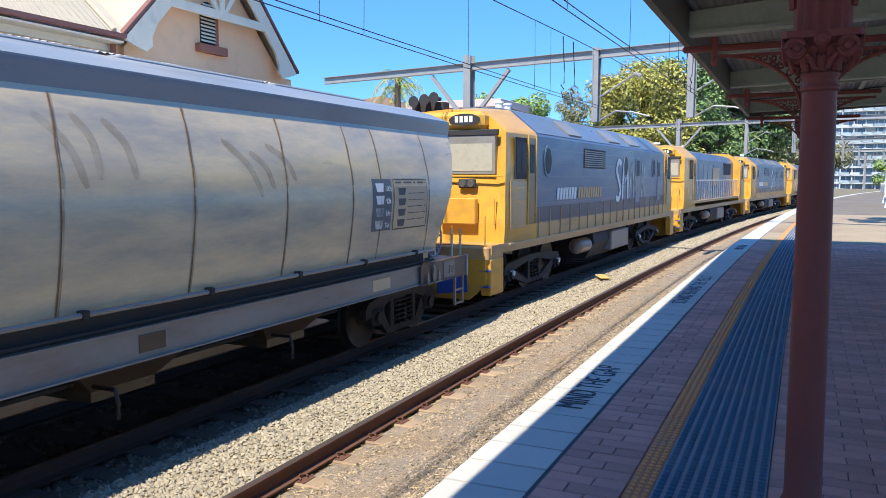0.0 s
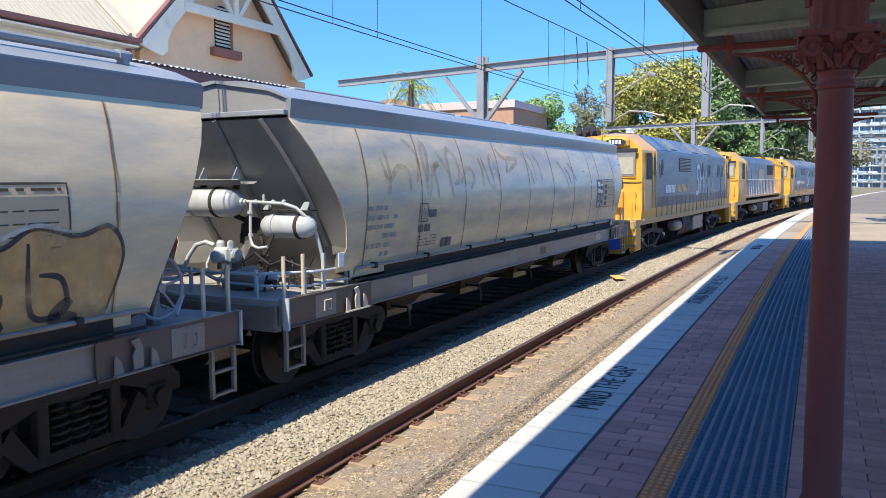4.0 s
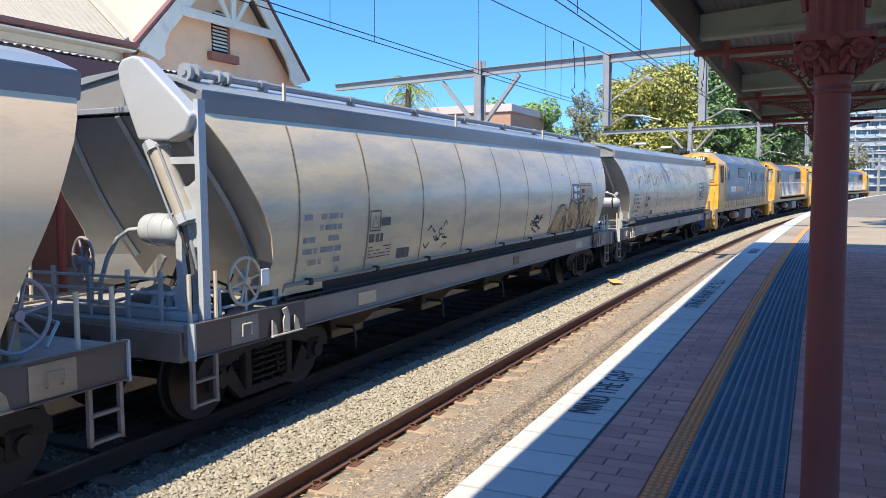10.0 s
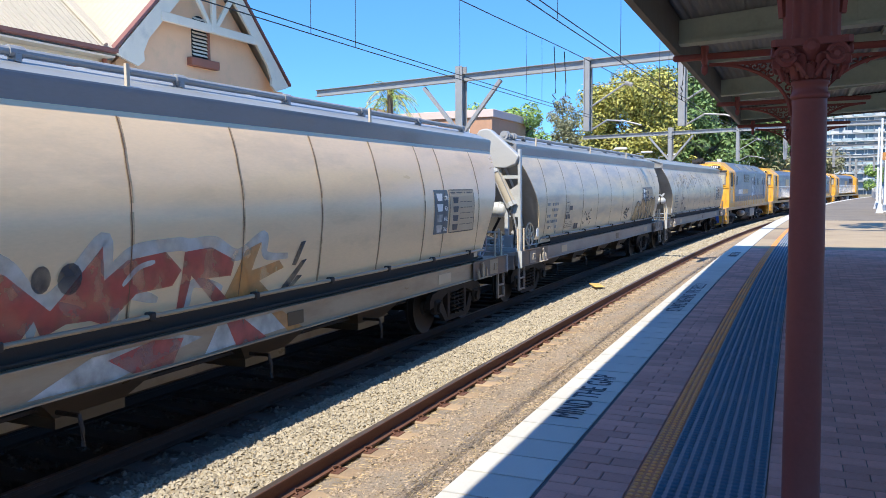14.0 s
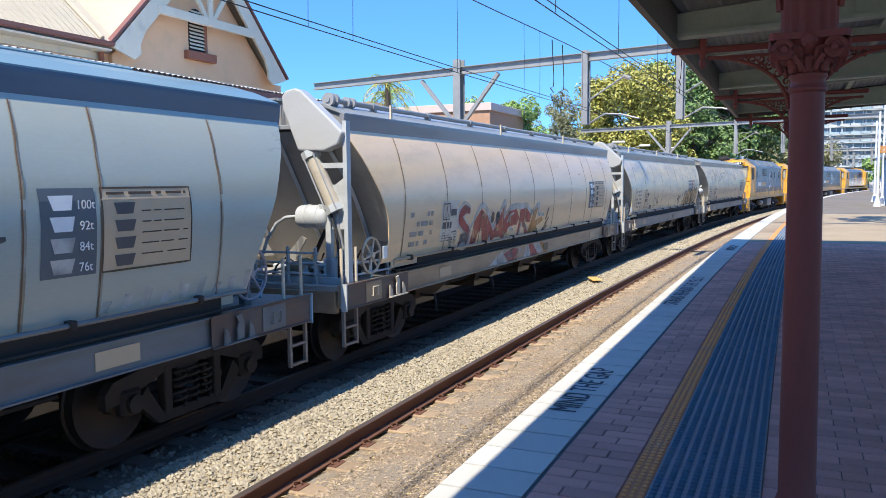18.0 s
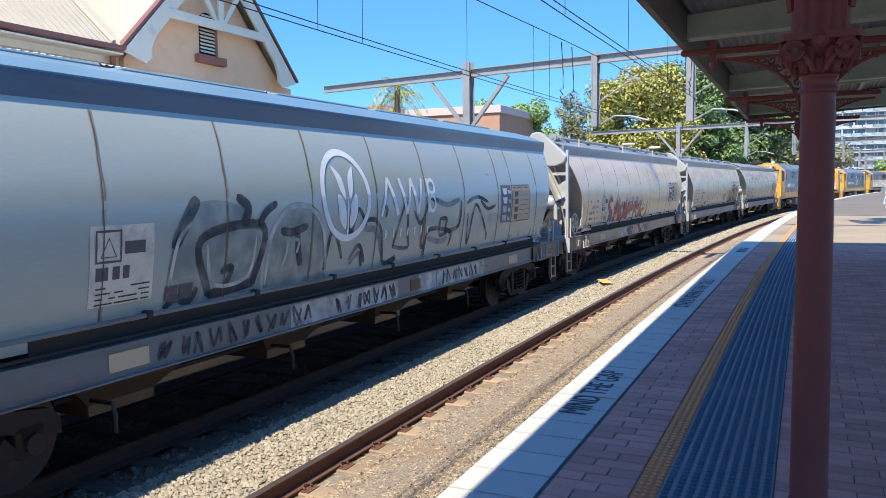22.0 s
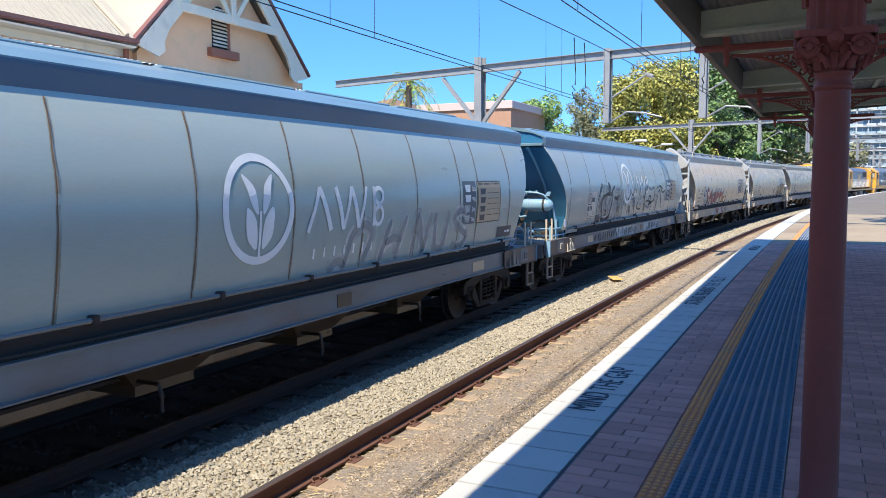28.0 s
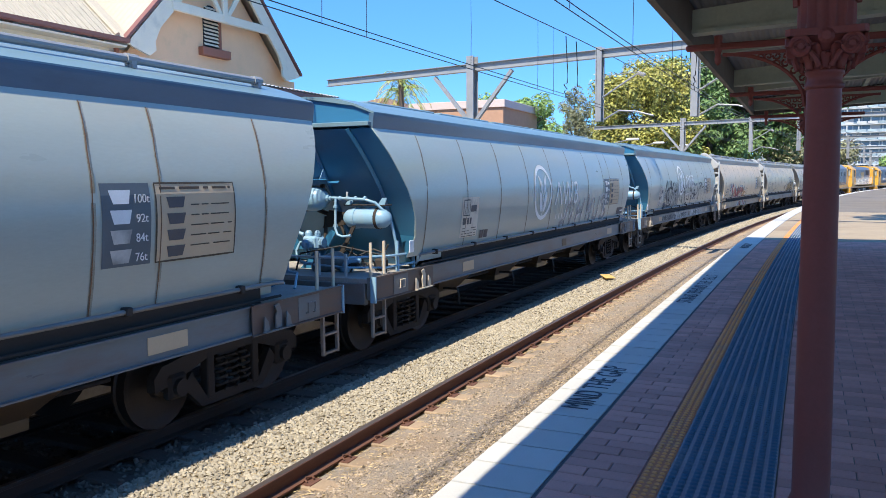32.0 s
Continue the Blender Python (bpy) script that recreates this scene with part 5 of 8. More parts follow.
    # hoses, levers and small valves over the rear deck
    rnd = random.Random(len(label))
    for i in range(5):
        x0, x1 = rnd.uniform(-0.3, 0.9), rnd.uniform(0.2, 1.25)
        y0, z0 = R0 + rnd.uniform(0.4, 1.0), rnd.uniform(1.2, 1.5)
        part("brake_hose", pipe([(x0, y0, 1.17), (x0 + 0.05, y0 + 0.05, z0), ((x0 + x1) / 2, y0 + 0.15, z0 + 0.12), (x1, y0 + 0.22, z0), (x1 + 0.02, y0 + 0.25, 1.17)], 0.015, 6), M["hose"], w, "black brake hose")
    for x, y, z in ((0.62, 0.62, 1.22), (1.02, 0.95, 1.24), (0.15, 1.1, 1.22)):
        part("valve_body", box(x - 0.09, x + 0.09, R0 + y - 0.07, R0 + y + 0.07, z - 0.06, z + 0.11, 0.025), tank if x < 1 else M["bogie"], w, "small valve")
        part("valve_spindle", rod((x, R0 + y, z + 0.1), (x + 0.12, R0 + y, z + 0.32), 0.013, n=6), M["bogie"], w)
    part("brake_lever", slab([(0.30, 1.20), (0.36, 1.20), (0.72, 1.86), (0.68, 1.90)], R0 + 0.74, R0 + 0.765, "y"), M["bogie"], w, "dark brake lever")
    part("valve_bracket", slab([(-0.35, 1.16), (-0.05, 1.16), (0.30, 1.72), (0.22, 1.76)], R0 + 0.82, R0 + 0.86, "y"), end, w)
    if "wheat" in label:
        part("front_panel", blot(rect(HALF - 2.05, HALF - 1.32, 1.46, 1.66)), M["mark_dark"], w, "dark number panel")
        bars(w, HALF - 1.98, HALF - 1.4, 1.52, 1.60, 1, M["mark_white"], fill=0.5, seed=15)
    part("marker_plate", box(1.44, 1.452, R0 + 1.04, R0 + 1.17, 1.44, 1.62, 0.004), M["mark_white"], w, "small white plate")
    # front platform gear
    F0 = HALF
    if front_wheel:
        hand_wheel(w, M["wheel_lilac"], "brake hand wheel", Matrix.Translation((1.24, F0 - 0.85, 1.52)), 0.29)
        part("wheel_stand", box(1.10, 1.20, F0 - 0.90, F0 - 0.80, 1.16, 1.60, 0.01), sill, w)
    fr = bmesh.new()
    add_pipe(fr, [(-1.2, F0 - 0.25, 1.40), (0.6, F0 - 0.25, 1.40), (1.0, F0 - 0.3, 1.36), (1.1, F0 - 0.5, 1.20)], 0.018, 6)
    add_pipe(fr, [(-1.2, F0 - 0.25, 1.28), (0.4, F0 - 0.25, 1.28), (0.8, F0 - 0.3, 1.22)], 0.018, 6)
    for x in (-1.1, -0.4, 0.3):
        add_box(fr, x - 0.02, x + 0.02, F0 - 0.27, F0 - 0.23, 1.16, 1.48)
    part("deck_rail", fr, tank, w, "front pipework and rails")
    # small plates on the sill
    for y, wd, m_ in ((F0 - 3.2, 0.5, "mark_tan"), (R0 + 3.0, 0.45, "mark_tan"), (0.6, 0.32, "pod")):
        part("sill_plate", box(1.416, 1.424, y, y + wd, 0.95, 1.11), M[m_], w)
    return w


# ---- what is painted on each wagon ----
def data_panels(w, y0=12.5 - HALF):
    part("load_panel", blot(rect(y0 - 0.02, y0 + 0.52, 1.78, 2.50)), M["mark_slate"], w, "dark load line panel")
    for i in range(4):
        z = 2.34 - i * 0.17
        part("load_mark", blot([(y0 + 0.06, z + 0.10), (y0 + 0.30, z + 0.10), (y0 + 0.27, z - 0.02), (y0 + 0.10, z - 0.02)], 0.009), M["mark_white" if i < 2 else "spray_pale"], w)
    for i, txt in enumerate(("100t", "92t", "84t", "76t")):
        z = 2.36 - i * 0.17
        o = writing("load_figure", txt, 0.105, Matrix.Translation((side_x(z) + 0.012, y0 + 0.41, z)) @ Matrix.Rotation(radians(90), 4, "Z") @ Matrix.Rotation(radians(90), 4, "X"), M["mark_white"], 0.001)
        o.parent = w
    part("panel_border", ribbon(rect(y0 + 0.585, y0 + 1.655, 1.785, 2.495), 0.018, 0.008, True), M["pod"], w)
    part("instruction_panel", blot(rect(y0 + 0.58, y0 + 1.66, 1.78, 2.50)), M["mark_tan"], w, "tan instruction panel")
    for i in range(4):
        z = 2.30 - i * 0.15
        part("load_mark", blot([(y0 + 0.74, z - 0.03), (y0 + 0.92, z - 0.03), (y0 + 0.95, z + 0.07), (y0 + 0.71, z + 0.07)], 0.009), M["mark_dark"], w)
    bars(w, y0 + 1.02, y0 + 1.60, 1.86, 2.34, 5, M["pod"], fill=0.12, seed=4, cut=0.1)
    bars(w, y0 + 0.64, y0 + 1.60, 2.42, 2.48, 1, M["pod"], fill=0.4, seed=5)


def number_panel(w, y0=3.1 - HALF, plate=True):
    if plate:
        part("number_panel", blot(rect(y0, y0 + 0.70, 1.52, 2.21)), M["mark_plate"], w, "white number panel")
    ink = M["mark_dark"]
    part("hazard_mark", ribbon(rect(y0 + 0.06, y0 + 0.32, 1.90, 2.16), 0.022, 0.010, True), ink, w)
    part("hazard_mark", ribbon([(y0 + 0.11, 1.94), (y0 + 0.27, 1.94), (y0 + 0.19, 2.10)], 0.018, 0.010, True), ink, w)
    bars(w, y0 + 0.36, y0 + 0.70, 1.90, 2.12, 1, ink, fill=0.5, seed=6)
    bars(w, y0 + 0.06, y0 + 0.62, 1.72, 1.88, 1, ink, fill=0.7, seed=7)
    bars(w, y0 + 0.06, y0 + 0.66, 1.52, 1.70, 4, M["pod"], fill=0.3, seed=8)
    bars(w, y0 + 0.86, y0 + 1.22, 1.46, 1.62, 1, ink, fill=0.9, seed=9, cut=0)


def stencil_lines(w, y0, y1, z0, z1, rows, seed):
    bars(w, y0 - HALF, y1 - HALF, z0, z1, rows, M["spray_grey"], "faded_stencil", fill=0.5, seed=seed, cut=0.9)


def wheat_emblem(w, yc, zc, r=0.585):
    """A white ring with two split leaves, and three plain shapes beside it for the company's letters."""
    circ = [(yc + r * 0.93 * math.cos(a), zc + r * 0.93 * math.sin(a)) for a in [k * 6.2832 / 40 for k in range(40)]]
    part("emblem_ring", ribbon(circ, 0.085, 0.008, True), M["mark_white"], w, "white ring emblem")
    for k in (-1, 1):
        part("emblem_leaf", patch(curve([(yc + HALF + k * 0.045, zc - 0.06), (yc + HALF + k * 0.15, zc + 0.06), (yc + HALF + k * 0.20, zc + 0.22), (yc + HALF + k * 0.25, zc + 0.37), (yc + HALF + k * 0.10, zc + 0.26), (yc + HALF + k * 0.05, zc + 0.12)], True, 4), 0.008), M["mark_white"], w)
        part("emblem_leaf", patch(curve([(yc + HALF + k * 0.045, zc - 0.42), (yc + HALF + k * 0.19, zc - 0.32), (yc + HALF + k * 0.23, zc - 0.16), (yc + HALF + k * 0.215, zc + 0.02), (yc + HALF + k * 0.07, zc - 0.12)], True, 4), 0.008), M["mark_white"], w)
    part("emblem_stem", ribbon([(yc, zc - 0.54), (yc, zc - 0.02)], 0.035, 0.009), M["mark_white"], w)
    # beside it, for the company's name: a chevron, a zigzag, and a bar with two lobes
    lo, hi = zc - 0.30, zc + 0.22
    for pts in ([(0.86, lo), (1.10, hi), (1.34, lo)], [(1.44, hi), (1.62, lo), (1.80, hi), (1.98, lo), (2.16, hi)], [(2.34, lo), (2.34, hi)]):
        for (a, b), (c, d) in zip(pts, pts[1:]):
            part("lettering_bar", ribbon([(yc + a, b), (yc + c, d)], 0.078 if d < b else 0.058, 0.011), M["mark_white"], w)
    for z, r in ((zc + 0.095, 0.105), (zc - 0.165, 0.12)):
        part("lettering_lobe", ribbon([(yc + 2.46 + 0.11 * math.cos(a), z + r * math.sin(a)) for a in [q * 6.2832 / 16 for q in range(16)]], 0.058, 0.011, True), M["mark_white"], w)
    for k in range(7):
        part("lettering_bar", blot(rect(yc + 1.0 + k * 0.22, yc + 1.035 + k * 0.22, zc - 0.62, zc - 0.50), 0.008), M["mark_white"], w)


G = "grain wagons of the passing train"
wagons = []
wg = hopper_wagon("weathered grey bogie grain hopper wagon with graffiti", M["w_grey"], M["w_roof_grey"], M["w_eave_grey"], M["w_end_grey"], M["w_sill_grey"], M["tank"], group=G)
data_panels(wg, 12.75 - HALF)
stencil_lines(wg, 1.7, 2.5, 1.45, 2.2, 6, 11)
number_panel(wg, 3.1 - HALF, plate=False)
for line in ([(3.41, 2.29), (3.43, 2.84), (3.54, 3.06), (3.62, 2.98), (3.5, 2.61), (3.42, 2.47)], [(3.48, 2.27), (3.68, 2.66), (3.94, 2.76), (3.74, 2.65), (3.78, 2.23)],
             [(3.95, 2.95), (4.18, 2.66), (4.3, 2.23)], [(4.23, 2.26), (4.28, 2.87), (4.45, 3.0), (4.63, 2.77), (4.54, 2.51), (4.35, 2.44)],
             [(4.61, 2.46), (4.82, 2.64), (5.08, 2.7), (5.16, 2.54), (4.98, 2.37)], [(5.49, 2.88), (5.51, 2.39)], [(5.64, 2.88), (5.81, 2.45), (6.06, 2.38)]):
    stroke(wg, line, 0.085, M["spray_faint"])
for line in ([(6.01, 2.38), (5.97, 2.81), (6.14, 2.9), (6.28, 2.44)], [(6.47, 3.07), (6.69, 2.92), (7.38, 2.89), (6.8, 2.66)], [(6.68, 2.63), (6.81, 2.89)], [(7.72, 3.02), (8.07, 2.42)],
             [(8.08, 3.04), (8.22, 2.49)], [(8.39, 3.01), (8.61, 2.49)], [(9.86, 2.9), (10.35, 2.31)], [(10.25, 2.78), (10.56, 2.39)], [(10.57, 2.87), (11.0, 2.48)],
             [(2.99, 3.1), (3.22, 2.96), (3.27, 2.74), (3.11, 2.48)], [(2.2, 2.81), (2.31, 2.52), (2.64, 2.69), (2.91, 2.63), (2.87, 2.35)], [(2.25, 2.31), (2.36, 2.56), (2.36, 2.95)]):
    stroke(wg, line, 0.085, M["spray_faint"])
wagons.append(wg)
wg = hopper_wagon("beige bogie grain hopper wagon with a white chute cover", M["w_beige"], M["w_roof_grey"], M["w_eave_grey"], M["w_end_grey"], M["w_sill_grey"], M["tank"], chute=True, roof_pipe=True, group=G)
data_panels(wg, 12.37 - HALF)
stencil_lines(wg, 1.8, 2.6, 1.40, 2.2, 6, 12)
number_panel(wg, 3.2 - HALF, plate=False)
OCHRE = curve([(11.0, 1.40), (11.5, 1.95), (11.9, 2.02), (12.2, 1.90), (12.5, 2.12), (12.9, 2.02), (13.15, 2.15), (13.6, 2.02), (13.9, 2.16), (14.3, 2.08), (14.6, 2.14), (14.75, 1.9), (14.6, 1.40)], False, 5)
part("graffiti_fill", patch(OCHRE, 0.0135), M["spray_ochre"], wg, "ochre sprayed shapes with dark outlines")
stroke(wg, [(11.0, 1.44), (11.5, 1.95), (11.9, 2.02), (12.2, 1.90), (12.5, 2.12), (12.9, 2.02), (13.15, 2.15), (13.6, 2.02), (13.9, 2.16), (14.3, 2.08), (14.6, 2.14), (14.75, 1.9), (14.6, 1.44)], 0.045, M["spray_dark"], 0.0150)
for line in ([(11.75, 1.42), (11.85, 1.75), (12.05, 1.45)], [(12.3, 1.88), (12.35, 1.55), (12.65, 1.55), (12.7, 1.9)], [(13.0, 2.0), (13.05, 1.45)], [(13.3, 1.45), (13.45, 1.8), (13.65, 1.45)], [(13.85, 2.05), (13.9, 1.5), (14.2, 1.5), (14.15, 1.75), (13.95, 1.8)]):
    stroke(wg, line, 0.05, M["spray_dark"], 0.0150)
for line, width in (([(12.02, 1.78), (12.10, 1.55), (12.04, 1.40)], 0.13), ([(12.55, 1.62), (12.50, 1.45)], 0.12), ([(13.10, 2.02), (13.12, 1.82), (13.26, 1.62), (13.12, 1.42)], 0.12), ([(12.95, 1.98), (13.30, 2.03)], 0.07), ([(13.62, 1.70), (13.55, 1.50), (13.66, 1.41)], 0.14), ([(14.25, 1.58), (14.10, 1.44), (14.32, 1.42)], 0.12)):
    stroke(wg, line, width, M["spray_dark"], 0.0150)
for line in ([(11.66, 1.60), (11.95, 2.03), (12.25, 1.93)], [(12.52, 2.14), (12.75, 2.10), (12.92, 2.04)], [(13.55, 2.06), (13.9, 2.18), (14.25, 2.11)]):
    stroke(wg, line, 0.035, M["spray_silver"], 0.0165)
rnd = random.Random(77)
for i in range(22):
    a, q = rnd.uniform(0, 6.28), rnd.uniform(0.2, 1.0)
    y, z = 10.05 + 0.34 * q * math.cos(a), 1.72 + 0.23 * q * math.sin(a)
    stroke(wg, [(y, z), (y + rnd.uniform(-0.12, 0.16), z + rnd.uniform(-0.05, 0.08)), (y + rnd.uniform(0.05, 0.22), z + rnd.uniform(-0.08, 0.05))], 0.035, M["spray_dark"])
for i in range(12):
    y, z = rnd.uniform(4.9, 5.9), rnd.uniform(1.50, 1.85)
    stroke(wg, [(y, z), (y + rnd.uniform(0.02, 0.12), z + rnd.uniform(-0.08, 0.10)), (y + rnd.uniform(0.1, 0.2), z + rnd.uniform(-0.06, 0.06))], 0.03, M["spray_dark"])
slide_spray(wg, -0.20)
wagons.append(wg)
wg = hopper_wagon("cream bogie grain hopper wagon with red graffiti", M["w_cream"], M["w_roof_grey"], M["w_eave_grey"], M["w_end_grey"], M["w_sill_beige"], M["tank"], chute=True, roof_pipe=True, group=G)
data_panels(wg, 12.6 - HALF)
stencil_lines(wg, 1.9, 2.7, 1.5, 2.1, 4, 13)
number_panel(wg, 3.02 - HALF)
RED_A = [(4.35, 1.37), (4.45, 1.80), (4.75, 2.02), (5.05, 1.91), (5.16, 1.82), (5.46, 1.58), (5.95, 2.06), (5.98, 1.77), (6.22, 1.92), (6.68, 1.96), (6.9, 1.77), (6.79, 1.63), (6.35, 1.61), (6.05, 1.37), (5.87, 1.44), (5.62, 1.45), (5.4, 1.37), (5.32, 1.52),
         (5.20, 1.37), (4.98, 1.37), (4.86, 1.62), (4.70, 1.60), (4.62, 1.37)]
RED_B = [(6.93, 1.94), (7.3, 1.96), (7.68, 1.8), (7.63, 1.64), (7.29, 1.65), (7.66, 1.37), (7.43, 1.37), (7.04, 1.7), (6.98, 1.39), (6.88, 1.4)]
ORANGE = [(7.54, 1.38), (7.85, 1.89), (8.11, 1.96), (7.97, 1.66), (8.46, 1.73), (8.56, 1.64), (8.13, 1.53), (8.35, 1.38), (7.75, 1.38)]
stroke(wg, [(4.30, 1.70), (4.72, 2.08), (5.05, 1.98), (5.42, 1.66), (5.95, 2.12), (6.02, 1.84), (6.31, 1.99), (6.81, 2.02), (7.01, 2.0), (7.35, 2.0), (7.72, 1.85), (8.15, 2.02), (8.2, 1.81), (8.62, 1.77)], 0.13, M["spray_pale"], 0.004)
for y in (5.30, 6.12, 7.02):
    stroke(wg, [(y, 1.38), (y + 0.06, 1.62), (y + 0.5, 1.52)], 0.10, M["spray_pale"], 0.004)
part("graffiti_fill", patch(RED_A, 0.006), M["spray_red"], wg, "red sprayed shape with a pale outline")
part("graffiti_fill", patch(RED_B, 0.006), M["spray_red"], wg)
part("graffiti_fill", patch(ORANGE, 0.006), M["spray_orange"], wg)
stroke(wg, [(4.24, 2.02), (3.98, 2.06), (3.78, 1.90), (4.00, 1.74), (4.22, 1.62), (4.14, 1.44), (3.82, 1.42)], 0.26, M["spray_pale"], 0.004)
stroke(wg, [(4.22, 2.00), (3.98, 2.04), (3.80, 1.90), (4.02, 1.74), (4.20, 1.62), (4.12, 1.45), (3.84, 1.43)], 0.17, M["spray_red"], 0.0065, name="graffiti_fill")
stroke(wg, [(3.52, 1.42), (3.48, 1.60), (3.66, 1.62), (3.62, 1.46)], 0.14, M["spray_shade"], 0.005)
stroke(wg, [(6.18, 1.70), (6.35, 1.84), (6.55, 1.88)], 0.05, M["spray_pale"], 0.009)
for c, z, ry, rz in ((5.36, 1.84, 0.09, 0.11), (5.63, 1.82, 0.12, 0.13)):
    part("graffiti_fill", patch([(c + ry * math.cos(a), z + rz * math.sin(a)) for a in [k * 6.2832 / 14 for k in range(14)]], 0.008), M["spray_dark"], wg)
for sh_ in ([(8.71, 1.65), (8.87, 1.91), (8.97, 1.92), (8.8, 1.64)], [(8.55, 1.4), (8.91, 1.69), (9.02, 1.7), (8.69, 1.38)], [(8.69, 1.38), (8.85, 1.52), (8.96, 1.51), (8.77, 1.38)]):
    part("graffiti_fill", patch(sh_, 0.006), M["spray_dark"], wg)
# the paint runs on over the sill
for sh_, c in (([(5.2, 0.92), (5.83, 1.14), (6.91, 1.15), (7.18, 1.08), (6.08, 0.90)], "spray_pale"), ([(7.2, 0.90), (7.4, 1.15), (8.5, 1.15), (8.7, 0.95)], "spray_pale")):
    part("graffiti_fill", patch(sh_, flat=1.4185), M[c], wg)
for sh_, c in (([(5.99, 1.08), (6.52, 1.16), (6.91, 1.12), (6.76, 0.9), (6.26, 0.91)], "spray_red"), ([(7.54, 1.16), (7.82, 1.16), (8.2, 0.9), (7.68, 0.9)], "spray_red"), ([(8.3, 1.15), (8.5, 1.15), (8.9, 0.9), (8.6, 0.9)], "spray_orange")):
    part("graffiti_fill", patch(sh_, flat=1.4205), M[c], wg)
wagons.append(wg)
wg = hopper_wagon("faded blue bogie grain hopper wagon with a white emblem and graffiti", M["w_teal"], M["w_roof_blue"], M["w_eave_blue"], M["w_end_blue"], M["w_sill_blue"], M["tank_blue"], group=G, seam=-0.25)
data_panels(wg, 12.32 - HALF)
number_panel(wg, 2.83 - HALF)
wheat_emblem(wg, 6.81 - HALF, 2.40)
for shape in ([(3.95, 1.40), (4.05, 2.0), (4.35, 2.36), (4.95, 2.34), (5.30, 2.05), (5.40, 1.40)], [(5.45, 1.40), (5.48, 1.95), (5.75, 2.28), (6.15, 2.33), (6.52, 2.12), (6.68, 1.40)]):
    part("graffiti_fill", patch(curve(shape, False, 5), 0.005), M["spray_shade"], wg, "thin grey sprayed shapes")
for line, width in (([(4.05, 1.95), (4.22, 2.22), (4.38, 2.42)], 0.14), ([(4.95, 2.42), (5.12, 2.30), (5.02, 2.12)], 0.12), ([(5.28, 2.10), (5.42, 2.25), (5.62, 2.34)], 0.09),
                    ([(3.97, 1.40), (4.12, 1.48), (4.28, 1.42), (4.40, 1.55)], 0.08), ([(5.68, 2.03), (5.90, 2.00), (6.20, 2.06)], 0.10), ([(6.00, 2.0), (6.03, 1.80), (6.10, 1.60)], 0.11), ([(4.72, 1.66), (4.88, 1.70), (4.80, 1.50)], 0.08)):
    stroke(wg, line, width, M["spray_dark"], 0.008)
for line in ([(4.42, 2.02), (4.55, 1.50), (4.62, 1.46), (5.18, 1.50), (5.26, 1.56), (5.36, 2.10)],):
    stroke(wg, line, 0.10, M["spray_dark"], 0.007, True)
for line, width in (([(4.50, 1.96), (4.62, 1.56), (5.14, 1.58), (5.26, 2.02)], 0.04), ([(5.46, 1.45), (5.50, 1.95), (5.76, 2.24), (6.14, 2.29), (6.50, 2.06), (6.66, 1.45)], 0.06), ([(5.84, 1.96), (5.80, 1.75), (5.70, 1.56)], 0.035), ([(5.94, 1.92), (6.0, 1.75)], 0.04), ([(4.0, 1.5), (4.1, 2.0), (4.3, 2.2)], 0.04)):
    stroke(wg, line, width, M["spray_silver"], 0.009)
stroke(wg, [(8.68, 2.28), (8.37, 1.73), (8.43, 1.64), (8.81, 1.61), (8.78, 1.79)], 0.055, M["spray_dark"], closed=True)
for line in ([(7.45, 2.04), (7.76, 2.06), (7.98, 1.87), (8.1, 1.45), (8.45, 1.49), (8.29, 1.38)], [(8.94, 2.14), (9.19, 1.95), (9.46, 2.3), (9.62, 2.29), (9.78, 2.26)], [(9.3, 2.1), (9.24, 1.64), (9.35, 1.57)],
             [(9.38, 1.41), (9.48, 1.82), (10.28, 1.75), (10.27, 1.52)], [(9.85, 1.98), (10.11, 1.97), (10.1, 1.82), (10.37, 1.74)], [(9.87, 1.98), (9.88, 1.73), (10.19, 1.76)], [(10.68, 2.25), (10.61, 1.84), (10.09, 1.77)]):
    stroke(wg, line, 0.07, M["spray_dark"])
for line in ([(10.98, 2.03), (11.06, 1.5), (11.31, 2.17), (11.88, 1.68), (11.94, 1.51)], [(11.54, 2.23), (11.89, 2.08), (12.28, 2.13)], [(7.14, 2.22), (7.16, 1.87), (7.34, 2.21), (7.56, 1.99)], [(7.17, 1.57), (7.4, 1.74), (7.58, 1.49)],
             [(7.19, 1.51), (7.42, 1.64), (7.52, 1.45)], [(7.98, 2.24), (8.08, 2.08)], [(10.9, 2.2), (11.4, 2.3), (11.9, 2.2)], [(6.6, 1.5), (6.75, 2.0), (7.0, 1.6)]):
    stroke(wg, line, 0.065, M["spray_dark"])
for line in ([(9.5, 2.34), (10.1, 2.20), (10.62, 2.28)], [(7.5, 1.95), (7.85, 1.9), (8.0, 1.6)], [(9.45, 1.70), (9.9, 1.62), (10.2, 1.66)]):
    stroke(wg, line, 0.09, M["spray_grey"], 0.005)
for i in range(9):
    part("paint_drip", blot(rect(12.9 + i * 0.24 - HALF, 13.0 + i * 0.24 - HALF, 1.42, 1.52 + 0.04 * (i % 3), 0.04), 0.006), M["spray_pale"], wg)
slide_spray(wg, -0.28)
wagons.append(wg)
wg = hopper_wagon("blue bogie grain hopper wagon with a white wheat emblem", M["w_blue"], M["w_roof_blue"], M["w_eave_blue"], M["w_end_blue"], M["w_sill_blue"], M["tank_blue"], group=G, seam=-0.12)
data_panels(wg, 12.32 - HALF)
number_panel(wg, 2.9 - HALF)
wheat_emblem(wg, 7.09 - HALF, 2.22)
